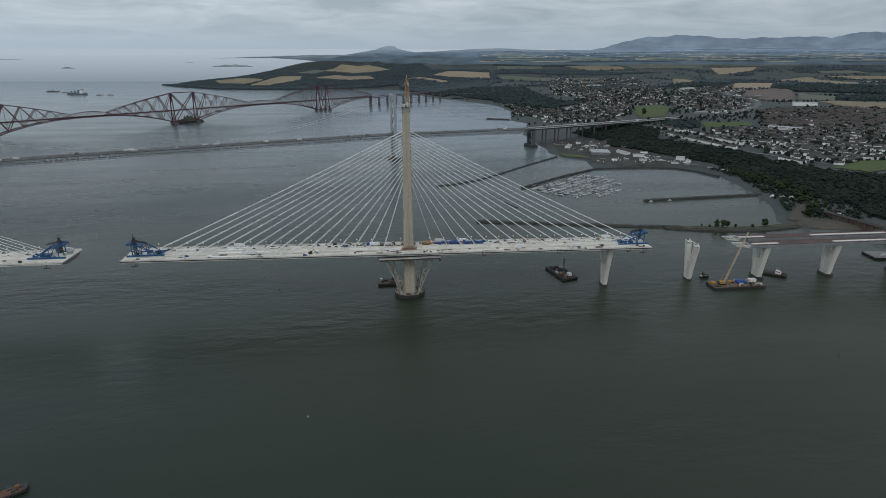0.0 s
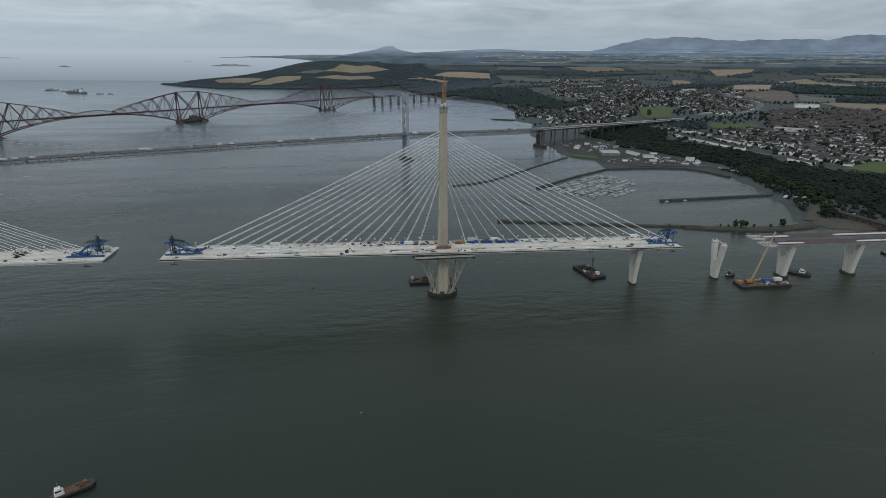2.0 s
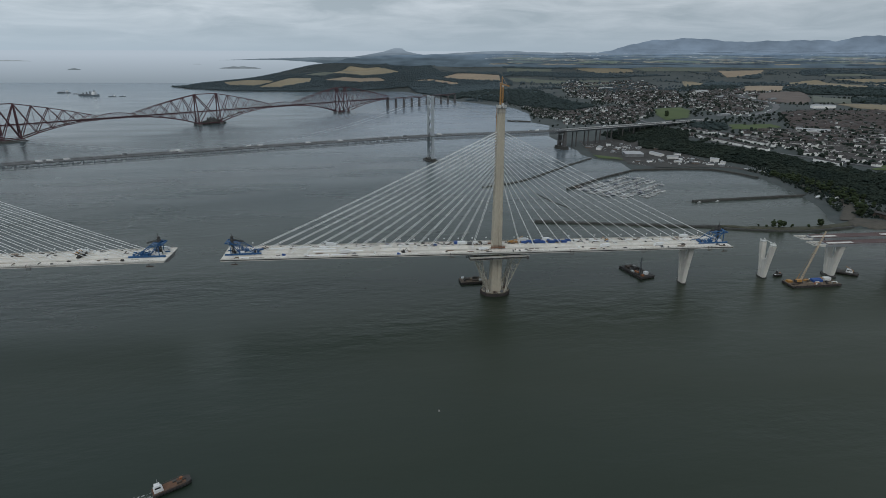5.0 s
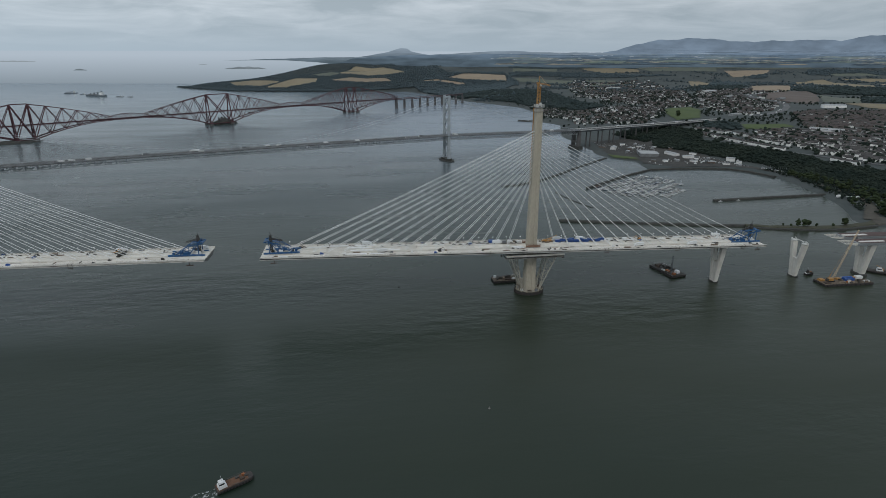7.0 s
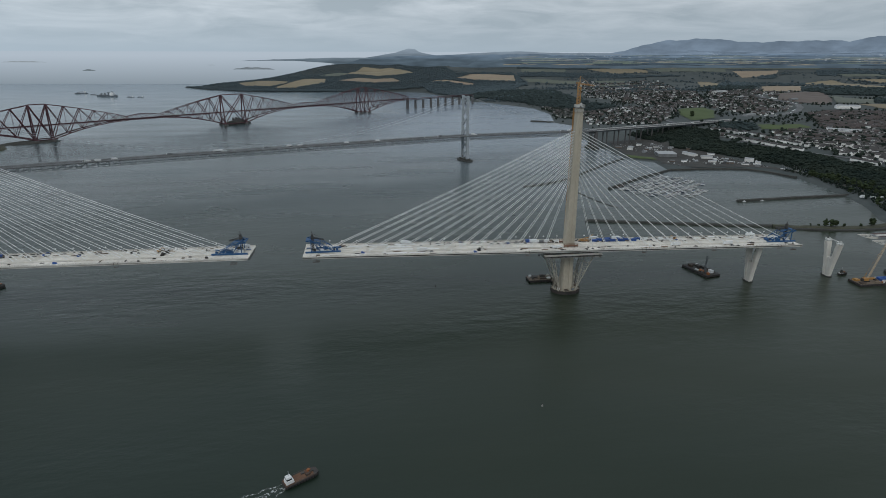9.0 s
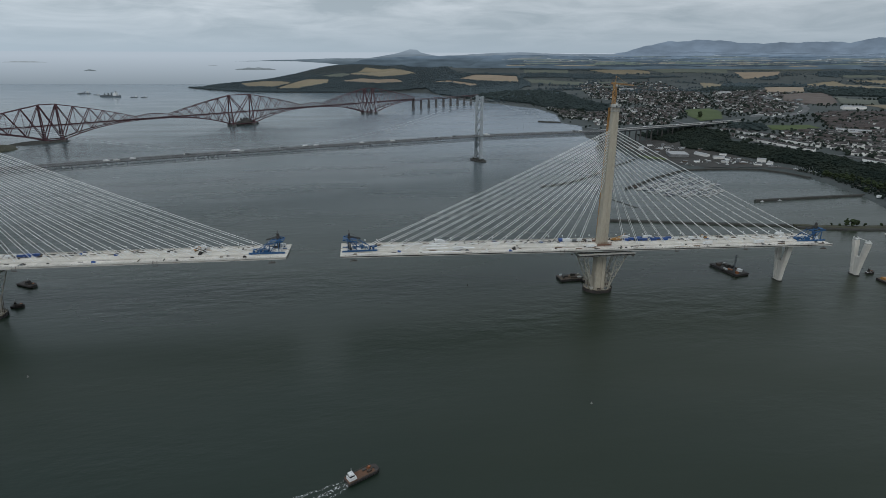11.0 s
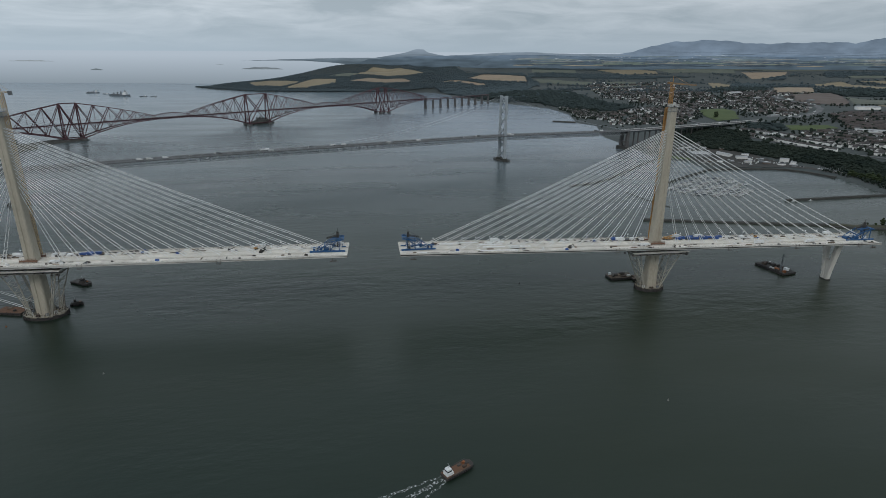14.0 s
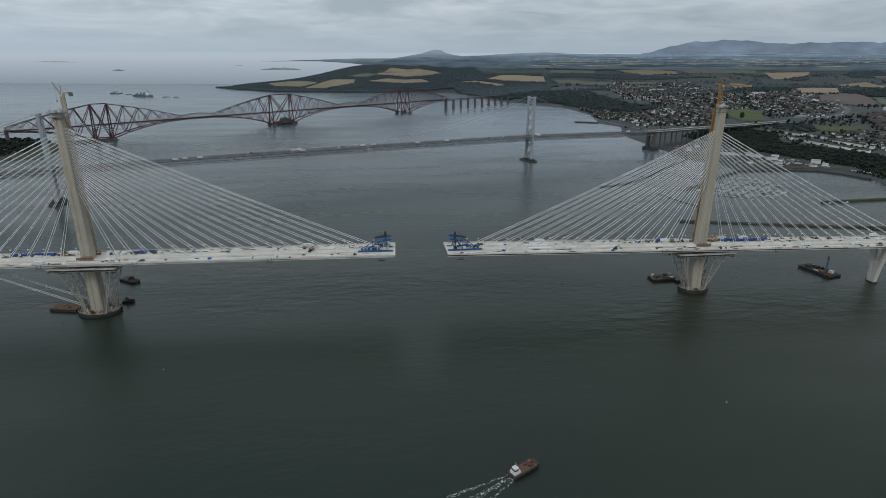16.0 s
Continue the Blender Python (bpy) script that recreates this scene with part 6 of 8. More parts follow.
for i, (x, y) in enumerate(((512, 838), (530, 862), (558, 868), (580, 830), (612, 800), (640, 742), (655, 700), (520, 712), (548, 706), (575, 700), (645, 668), (672, 650), (690, 628), (480, 930), (540, 930), (565, 905))):
    shed(x, y, yard_rnd.uniform(9, 18), yard_rnd.uniform(6, 9), yard_rnd.uniform(3, 4.5), yard_rnd.uniform(-50, -10) + 60 * (i % 3 == 0), "small grey workshop in the harbour yard" if i % 3 else "small pale workshop in the harbour yard", 1, MID_ROOF if i % 3 else PALE_ROOF, walls=(MID_ROOF, BRICK_DULL, WALL_ONE)[i % 3])
# the trunk road climbs from the viaduct and bends away
road_b = Build()
line = TRUNK_ROAD
dense = []
for p, q in zip(line[:-1], line[1:]):
    dense += [(p[0] + (q[0] - p[0]) * f, p[1] + (q[1] - p[1]) * f) for f in np.linspace(0, 1, 10)[:-1]]
rings = []
for i, p in enumerate(dense):
    q, o = dense[min(i + 1, len(dense) - 1)], dense[max(i - 1, 0)]
    dx, dy = q[0] - o[0], q[1] - o[1]
    L = math.hypot(dx, dy)
    nx, ny = -dy / L, dx / L
    zz = [ground_z(p[0] + nx * k, p[1] + ny * k) for k in (-12, 0, 12)]
    f = min(1.0, i / 22)
    z = 51.6 * (1 - f) + (max(zz) + 1.2) * f if i < 22 else max(zz) + 1.2
    rings.append([(p[0] + nx * k, p[1] + ny * k, z + e) for k, e in ((-11.5, -6), (11.5, -6), (11.5, 0), (-11.5, 0))])
road_b.ring(rings)
TARMAC = mat("worn_pale_carriageway", (0.095, 0.098, 0.102), (0.145, 0.149, 0.152), 0.9, 0.03, 0.4, 0.05)
solid("road", road_b, TARMAC, "grey dual carriageway curving through the town", "road", kind="structure")


def street(points, wide, label):
    """A pale street laid over the ground."""
    b, rows = Build(), []
    pts = []
    for p, q in zip(points[:-1], points[1:]):
        n = max(2, int(math.dist(p, q) / 12))
        pts += [(p[0] + (q[0] - p[0]) * f, p[1] + (q[1] - p[1]) * f) for f in np.linspace(0, 1, n)[:-1]]
    pts.append(points[-1])
    for i, p in enumerate(pts):
        q, o = pts[min(i + 1, len(pts) - 1)], pts[max(i - 1, 0)]
        L = math.dist(q, o)
        nx, ny = -(q[1] - o[1]) / L * wide / 2, (q[0] - o[0]) / L * wide / 2
        z = max(ground_z(p[0] + nx, p[1] + ny), ground_z(p[0] - nx, p[1] - ny)) + 1.0
        rows.append([(p[0] + nx * e, p[1] + ny * e, z + h) for e, h in ((-1, -3), (1, -3), (1, 0), (-1, 0))])
    b.ring(rows)
    solid("street", b, TARMAC, label, "road", kind="structure")


street([(861, 1637), (830, 1427), (801, 1276), (770, 1130)], 12, "grey street running down through the old town")
street([(744, 1044), (752, 917), (792, 816), (860, 660), (905, 560), (930, 440)], 10, "grey street along the terraces above the woods")
street([(905, 1000), (985, 900), (1060, 820), (1180, 700), (1230, 600)], 10, "grey street between the estates")
street([(1100, 1180), (1180, 1060), (1300, 960), (1420, 900)], 10, "grey street between the estates")


# ---- lone trees ----
def tree(x, y, z, size, seed):
    t = thing("tree", "single dark green broadleaf tree", "tree", pose(x, y, z, 0, 0, seed * 47 % 360), "lone trees")
    b = Build()
    b.tube((0, 0, -0.3), (0.1, 0.05, size * 0.5), size * 0.045, size * 0.03, 8)
    for k in range(5):
        a = k * 1.26 + seed
        b.tube((0.1, 0.05, size * (0.3 + 0.05 * k)), (math.cos(a) * size * 0.3, math.sin(a) * size * 0.3, size * (0.62 + 0.06 * k)), size * 0.018, size * 0.007, 5)
    part("trunk", b, BARK, t)
    cv, cf = NEAR_CROWNS[seed % 6]
    ob = new("crown", mesh_np("crown", cv * size, cf, [LEAF_ONE]))
    ob.parent = t
    return t


for i, (x, y, s) in enumerate(((484, 171, 11), (491, 170, 8), (477, 173, 8), (551, 167, 10), (504, 168, 4), (455, 178, 3), (466, 175, 4), (530, 165, 4), (690, 362, 9), (655, 205, 12), (668, 215, 14), (660, 270, 11))):
    tree(x, y, 3.0 if x < 640 else ground_z(x, y), s, i)
for i in range(60):
    f = i / 60
    x, y = 700 + rng.uniform(-18, 25) + 45 * math.sin(f * 3.3), 240 + 330 * f + rng.uniform(-8, 8)
    if shore(np.array([x]), np.array([y]))[0] > 28:
        tree(x, y, ground_z(x, y), rng.uniform(6, 12), i)
tree(905, 1290, ground_z(905, 1290) + 1.4, 17, 3)

# small wooded promontory on the far shore
PROM = mound("promontory", -1400, 1080, 170, 175, 16, GRASSY, "dark green wooded promontory on the far shore", 10, category="headland", rough=0.2, seed=8)
V, F, base = [], [], 0
for i in range(420):
    a, r = rng.uniform(0, 6.28), math.sqrt(rng.random()) * 0.86
    x, y = -1400 + 165 * r * math.cos(a), 1080 + 170 * r * math.sin(a)
    cv, cf = MID_CROWNS[i % 6]
    V.append(cv * rng.uniform(8, 14) + np.array((x, y, 14.5 * math.sqrt(max(0, 1 - r * r)) - 1)))
    F.append(cf + base)
    base += len(cv)
tagged(new("promontory_trees", mesh_np("promontory_trees", np.concatenate(V), np.concatenate(F), [LEAF])), "dark trees covering the far promontory", "woodland", kind="stuff")
for x, y in ((-1340, 965), (-1370, 1000), (-1320, 1020)):
    shed(x, y, 16, 9, 5, 20, "white cottage on the far promontory").matrix_basis = pose(x, y, 10, 0, 0, 20)

# ---- marina ----
HULL = mat("white_gelcoat", (0.42, 0.43, 0.43), (0.58, 0.59, 0.59), 0.4, 0.3, 2.0, 0.0, vary=0.4)
HULL_DARK = mat("dark_hull_paint", (0.03, 0.04, 0.07), (0.06, 0.07, 0.10), 0.4, 0.3, 2.0, 0.0, vary=0.3)
ALLOY = mat("alloy_spar", (0.45, 0.46, 0.47), (0.55, 0.56, 0.57), 0.4, 0.5, 2.0, 0.0, metal=0.6)
CANVAS = mat("blue_canvas_cover", (0.03, 0.05, 0.12), (0.06, 0.08, 0.17), 0.9, 0.5, 3.0, 0.1, vary=0.3)
PONTOON = mat("grey_pontoon_deck", (0.20, 0.195, 0.185), (0.30, 0.29, 0.275), 0.9, 0.3, 2.0, 0.1)


def hull(L, w, h, dip=0.5):
    """A boat's hull, bow towards +x, with sheer and a cut stern."""
    b, rings = Build(), []
    for f, k, z in ((0.0, 0.78, 0.0), (0.25, 1.0, -0.05), (0.55, 0.92, 0.0), (0.82, 0.55, 0.12), (1.0, 0.04, 0.25)):
        x, hw = (f - 0.45) * L, w / 2 * k
        rings.append([(x, -hw * 0.45, -dip), (x, hw * 0.45, -dip), (x, hw, h * 0.5), (x, hw, h * (1 + z)), (x, -hw, h * (1 + z)), (x, -hw, h * 0.5)])
    return b.ring(rings)


def yacht(L, masted, paint):
    y = thing("sailing_yacht" if masted else "motor_cruiser", "moored white sailing yacht with a bare mast" if masted else "moored white motor cruiser with a cabin", "boat",
              pose(0, 0, -50), "boats in the marina")
    part("hull", hull(L, L * 0.30, 1.2), paint, y)
    b = Build()
    b.ring([[(-0.15 * L, -0.10 * L, 1.2), (0.2 * L, -0.07 * L, 1.2), (0.2 * L, 0.07 * L, 1.2), (-0.15 * L, 0.10 * L, 1.2)],
            [(-0.13 * L, -0.08 * L, 1.9 if masted else 3.0), (0.12 * L, -0.05 * L, 1.7 if masted else 2.8), (0.12 * L, 0.05 * L, 1.7 if masted else 2.8), (-0.13 * L, 0.08 * L, 1.9 if masted else 3.0)]])
    part("cabin", b, HULL, y)
    if masted:
        b = Build()
        b.tube((0.08 * L, 0, 1.2), (0.08 * L, 0, 1.35 * L), 0.12, 0.07, 6)
        b.beam((0.08 * L, 0, 0.9 * L), (0.08 * L, -0.8, 0.9 * L), 0.08)
        part("mast", b, ALLOY, y)
        b = Build()
        b.tube((0.08 * L, 0, 2.4), (-0.32 * L, 0, 2.4), 0.22, 0.16, 6)
        part("boom", b, CANVAS, y, "boom under a blue sail cover")
    return y


proto = [yacht(8.6, True, HULL), yacht(7.4, True, HULL), yacht(9.4, True, HULL_DARK), yacht(8, False, HULL)]
pd = Vector((470 - 252, 627 - 466, 0)).normalized()
pn = Vector((pd.y, -pd.x, 0))
first = {}
count = 0
start = Vector((258, 464, 0))
for row, (off, s0, s1) in enumerate(((18, 4, 196), (46, 0, 206), (74, 0, 200), (102, 14, 182), (128, 46, 132))):
    a, c = start + pn * off + pd * s0, start + pn * off + pd * s1
    jetty = thing("pontoon", "long grey floating pontoon with berths", "pontoon", pose(0, 0, 0), "marina pontoons")
    for f in np.arange(0, (c - a).length - 11, 12):
        p, q = a + pd * (f + 0.1), a + pd * (f + 11.8)
        b = Build()
        b.ring([[p - pn * 1.3 + Vector((0, 0, z)), p + pn * 1.3 + Vector((0, 0, z)), q + pn * 1.3 + Vector((0, 0, z)), q - pn * 1.3 + Vector((0, 0, z))] for z in (-0.4, 0.55)])
        part("float", b, PONTOON, jetty)
    for side in (-1, 1):
        for f in np.arange(3, (c - a).length - 3, 5.4):
            if rng.random() < 0.26 or count > 290:
                continue
            k = int(rng.choice(4, p=(0.42, 0.26, 0.12, 0.20)))
            p = a + pd * f + pn * side * 6.0
            ang = math.degrees(math.atan2(pn.y, pn.x)) + (0 if rng.random() < 0.6 else 180) + rng.uniform(-4, 4)
            m = pose(p.x, p.y, 0, 0, 0, ang)
            count += 1
            if k not in first:
                first[k] = True
                proto[k].matrix_basis = m
            else:
                copy_thing(proto[k], m)
# yachts laid up ashore and small craft on the long pier
for i in range(14):
    f = i / 13
    x, y = 722 + (748 - 722) * f + rng.uniform(-1, 1), 590 + (540 - 590) * f
    copy_thing(proto[i % 2], pose(x, y, ground_z(x, y) + 1.3, 0, 0, rng.uniform(-20, 20) + 20))
for x, y, a in ((455, 338, 10), (492, 340, 8), (300, 540, 40), (282, 478, 40), (334, 380, 20)):
    copy_thing(proto[3], pose(x, y, 0, 0, 0, a))

# ---- vehicles ----
CARP = mat("car_paint", (0.30, 0.31, 0.32), (0.45, 0.46, 0.47), 0.3, 0.3, 2.0, 0.0, vary=0.75)
GLASS_DARK = mat("dark_glazing", (0.015, 0.017, 0.02), (0.03, 0.032, 0.035), 0.12, 0.3, 2.0, 0.0)
TYRE = mat("black_rubber", (0.012, 0.012, 0.012), (0.025, 0.025, 0.025), 0.9, 0.5, 3.0, 0.1)
VAN = mat("white_vehicle_paint", (0.66, 0.67, 0.67), (0.76, 0.77, 0.77), 0.35, 0.3, 2.0, 0.0, vary=0.1)


def car_at():
    c = thing("car", "parked or passing car in plain paint", "car", pose(0, 0, -60), "cars")
    b = Build()
    b.ring([[(-2.1, -0.85, z), (2.1, -0.85, z), (2.1, 0.85, z), (-2.1, 0.85, z)] for z in (0.3, 0.9)])
    part("body", b, CARP, c)
    b = Build()
    b.ring([[(-1.5, -0.8, 0.9), (1.0, -0.8, 0.9), (1.0, 0.8, 0.9), (-1.5, 0.8, 0.9)], [(-1.1, -0.65, 1.45), (0.4, -0.65, 1.45), (0.4, 0.65, 1.45), (-1.1, 0.65, 1.45)]])
    part("cabin", b, GLASS_DARK, c)
    for x in (-1.3, 1.3):
        for y in (-0.85, 0.85):
            b = Build()
            b.tube((x, y - 0.1, 0.33), (x, y + 0.1, 0.33), 0.33, n=8)
            part("wheel", b, TYRE, c)
    return c


def lorry_at(box_mat, label, L=11.0):
    c = thing("lorry", label, "lorry", pose(0, 0, -60), "lorries")
    b = Build()
    b.box(-L / 2, L / 2 - 2.6, -1.25, 1.25, 1.0, 3.9)
    part("cargo_box", b, box_mat, c)
    b = Build()
    b.ring([[(L / 2 - 2.3, -1.2, 0.6), (L / 2, -1.2, 0.6), (L / 2, 1.2, 0.6), (L / 2 - 2.3, 1.2, 0.6)], [(L / 2 - 2.3, -1.15, 3.1), (L / 2 - 0.4, -1.15, 3.1), (L / 2 - 0.4, 1.15, 3.1), (L / 2 - 2.3, 1.15, 3.1)]])
    part("cab", b, VAN, c)
    for x in (-L / 2 + 1.2, -L / 2 + 2.5, L / 2 - 1.4):
        for y in (-1.05, 1.05):
            b = Build()
            b.tube((x, y - 0.18, 0.5), (x, y + 0.18, 0.5), 0.5, n=8)
            part("wheel", b, TYRE, c)
    return c


car = car_at()
lorry = lorry_at(VAN, "white box lorry crossing the road bridge")
lorry_b = lorry_at(GREY_STEEL, "grey box lorry crossing the road bridge")
deg = math.degrees(RA)


def on_road(s, y):
    z = road_z(s) + (0.02 if s < 408 else 0.22)
    return pose(21 + s * math.cos(RA) - y * math.sin(RA), 812 + s * math.sin(RA) + y * math.cos(RA), z, 0, 0, deg + (0 if y < 0 else 180))


lorry.matrix_basis, lorry_b.matrix_basis, car.matrix_basis = on_road(-760, -4), on_road(-480, 4), on_road(-20, -4)
for i in range(78):
    s, y = rng.uniform(-980, 980), (-1 if i % 2 else 1) * rng.choice((3.2, 6.6))
    u = rng.random()
    copy_thing(car if u < 0.72 else (lorry if u < 0.93 else lorry_b), on_road(s, y))
for i in range(95):
    f, q = rng.random(), rng.random()
    x, y = 470 + 95 * f + 20 * q, 1030 - 190 * q - 55 * f
    if shore(np.array([x]), np.array([y]))[0] > 8:
        copy_thing(car, pose(x, y, ground_z(x, y) + 0.5, 0, 0, 60 + 90 * (i % 2) + rng.uniform(-5, 5)))
for i in range(34):
    f = rng.random()
    x, y = 620 + 95 * f + rng.uniform(-6, 14), 720 - 110 * f + rng.uniform(-6, 8)
    copy_thing(car if i % 12 else lorry, pose(x, y, ground_z(x, y) + 0.5, 0, 0, -40 + rng.uniform(-20, 20)))
CLUTTER = [(500, 690, 190, 55), (590, 690, 150, 40), (520, 840, 60, 80)]
laid_up = yacht(7.0, False, HULL)
laid_up.matrix_basis = pose(560, 700, ground_z(560, 700) + 1.0, 0, 0, 40)
tagged(laid_up, "small motor boat laid up ashore on the yard", "boat", "boats ashore")
for i in range(120):
    cx, cy, w, h = CLUTTER[i % 3]
    x, y = cx + rng.uniform(0, 1) * w, cy + rng.uniform(-0.5, 0.5) * h
    if shore(np.array([x]), np.array([y]))[0] < 9 or abs(x - 545) < 32 and abs(y - 792) < 32 or abs(x - 592) < 18 and abs(y - 757) < 32 or abs(x - 616) < 17 and abs(y - 722) < 12 or abs(x - 614) < 12 and abs(y - 692) < 8:
        continue
    u = rng.random()
    if u < 0.3:
        copy_thing(laid_up, pose(x, y, ground_z(x, y) + 1.0, 0, 0, rng.uniform(0, 360)))
    else:
        copy_thing(car if u < 0.92 else (lorry if u < 0.95 else lorry_b), pose(x, y, ground_z(x, y) + 0.5, 0, 0, rng.uniform(-20, 20) + 90 * (i % 2)))
for i in range(46):
    k = int(rng.integers(12, len(dense) - 2))
    p, q = dense[k], dense[k + 1]
    L = math.dist(p, q)
    nx, ny, e = -(q[1] - p[1]) / L, (q[0] - p[0]) / L, rng.choice((-10, -5, 5, 10))
    zz = max(ground_z(p[0] + nx * t, p[1] + ny * t) for t in (-15, 0, 15)) + 1.2
    fk = min(1.0, k / 22)
    copy_thing(car if i % 3 else lorry, pose(p[0] + nx * e, p[1] + ny * e, 51.6 * (1 - fk) + zz * fk + 0.02, 0, 0, math.degrees(math.atan2(q[1] - p[1], q[0] - p[0]))))
for i in range(16):
    x, y = 690 + rng.uniform(-10, 40), 215 + rng.uniform(-20, 120)
    copy_thing(car if i % 3 else lorry, pose(x, y, ground_z(x, y) + 0.1, 0, 0, rng.uniform(0, 180)))

# old brick arches behind the foreshore
BRICK = mat("old_red_brick", (0.085, 0.058, 0.048), (0.135, 0.095, 0.08), 0.95, 0.1, 0.8, 0.3)
arch = thing("arched_wall", "old red brick arched wall behind the foreshore", "wall", pose(688, 160, 3, 0, 0, -80))
b = Build()
b.box(-45, 75, 2, 9, -2, 8)
part("wall", b, BRICK, arch)
b = Build()
for k in range(13):
    x = -45 + k * 10
    b.box(x - 1.1, x + 1.1, 0.2, 2.0, -2, 8.4)
part("buttress", b, BRICK, arch, kind="stuff")
b = Build()
b.ring([[(-46, -0.4, 8.0), (-46, 9.6, 8.0), (-46, 4.5, 10.5)], [(76, -0.4, 8.0), (76, 9.6, 8.0), (76, 4.5, 10.5)]])
part("roof", b, ROOF_ONE, arch)


# ---- on the new deck ----
def on_deck(x, y, turn=0.0, lift=0.0):
    return pose(x, y + shift(x)[1], deck_top(x) + shift(x)[2] + lift, 0, 1.17 if x > -320 else -0.38, turn - (SWING if x < -320 else 0))


def traveller(x, sgn, label):
    """Blue lifting frame at the tip of a cantilever; sgn points towards the tip."""
    t = thing("erection_traveller", label, "lifting frame", pose(x, shift(x)[1], deck_top(x) + shift(x)[2], 0, 0, (0 if sgn > 0 else 180) - (SWING if x < -320 else 0)) @ Matrix.Diagonal((1, 1, 1.22, 1)), "lifting frames")
    for y in (-6.5, 6.5):
        b = Build()
        b.beam((-30, y, 0.7), (6, y, 0.7), 1.1, 1.3)
        part("rail_beam", b, BLUE, t)
        b = Build()
        b.beam((0, y, 1), (0, y, 11.5), 0.7)
        b.beam((-9, y, 1), (-1, y, 11.5), 0.55)
        b.beam((-22, y, 1.5), (-9, y, 9.0), 0.5)
        b.beam((-9, y, 1.2), (-9, y, 9.0), 0.5)
        b.beam((-9, y, 9.0), (5, y, 10.6), 0.7)
        b.beam((0, y, 11.5), (5, y, 10.6), 0.5)
        b.beam((-22, y, 1.5), (0, y, 11.5), 0.4)
        part("side_frame", b, BLUE, t)
    for x0, z in ((0, 11.2), (-9, 9.0), (4.6, 10.6), (-22, 1.6), (-15, 5.4)):
        b = Build()
        b.beam((x0, -6.5, z), (x0, 6.5, z), 0.7)
        part("cross_beam", b, BLUE, t)
    b = Build()
    b.ring([[(xx, -2.2, z0), (xx, 2.2, z0), (xx, 2.2, z0 + 0.15), (xx, -2.2, z0 + 0.15)] for xx, z0 in ((-9, 9.3), (4.5, 10.9))])
    b.beam((-9, -6.4, 1.5), (0, 6.4, 10.8), 0.35)
    b.beam((-9, 6.4, 1.5), (0, -6.4, 10.8), 0.35)
    part("winch_deck", b, BLUE, t)
    b = Build()
    b.lattice((-1.5, 2.0, 0.4), (-1.5, 2.0, 15.0), 2.2, 8, 0.2, w1=1.6)
    b.box(-3.1, 0.1, 0.6, 3.4, 11.4, 13.2)
    b.box(-2.7, -0.5, 1.0, 3.0, 13.4, 15.6)
    b.beam((-1.5, 2.0, 15.0), (-1.5, 2.0, 18.6), 0.4)
    b.lattice((-2.5, 2.0, 12.4), (-13.0, 1.0, 10.4), 1.2, 5, 0.14, w1=0.8)
    b.beam((-1.5, 2.0, 16.5), (-13.0, 1.0, 10.8), 0.14)
    part("mast", b, KIT_DARK, t, "dark crane mast with a cab")
    for k in range(9):
        xa, ya = -27 + 3.3 * k, (-4.6, 0.2, 4.4)[k % 3]
        b = Build()
        b.box(xa, xa + 2.2, ya - 1.0, ya + 1.0, 0.05, 1.2 + 0.5 * (k % 3))
        part("deck_winch", b, (BLUE, KIT_DARK, VAN)[k % 3], t)
    for k, (xa, ya) in enumerate(((-13, 3.5), (-16, -4.5), (-4, -2.5))):
        b = Build()
        b.box(xa, xa + 4.5, ya, ya + 2.4, 0.05, 2.7)
        part("winch_cabin", b, VAN if k != 1 else BLUE, t, "boxy winch cabin")
    b = Build()
    for xa in (-26, -19, -12):
        b.tube((xa, -3, 1.5), (xa, 3, 1.5), 1.2, n=10)
    part("cable_drum", b, BLUE, t, kind="stuff")
    b = Build()
    for ya in (-19.6, 19.6):
        b.beam((-6, ya, 1.2), (-6, ya, -4.2), 0.5)
        b.beam((-9, ya, -4.2), (-2, ya, -4.2), 1.6, 0.3)
        b.beam((-9, ya, -3), (-2, ya, -3), 0.15)
    part("gantry", b, RUST, t, "rusty access gantry slung under the deck edge")
    return t


traveller(-283.5, -1, "blue steel lifting frame at the tip of the southern deck")
traveller(-353.0, 1, "blue steel lifting frame at the tip of the facing deck")
traveller(262, 1, "blue steel lifting frame at the shoreward end of the deck")
SLAB_WHITE = mat("white_sheeted_panels", (0.70, 0.71, 0.70), (0.82, 0.82, 0.81), 0.7, 0.3, 2.0, 0.05, vary=0.08)
TIMBER = mat("grey_brown_timber", (0.13, 0.10, 0.075), (0.23, 0.18, 0.135), 0.9, 0.5, 3.0, 0.2, vary=0.4)
KIT = mat("dark_site_kit", (0.03, 0.03, 0.03), (0.09, 0.08, 0.07), 0.8, 0.5, 3.0, 0.2, vary=0.5)
ORANGE = mat("orange_site_paint", (0.26, 0.085, 0.03), (0.36, 0.14, 0.05), 0.6, 0.5, 3.0, 0.1, vary=0.2)


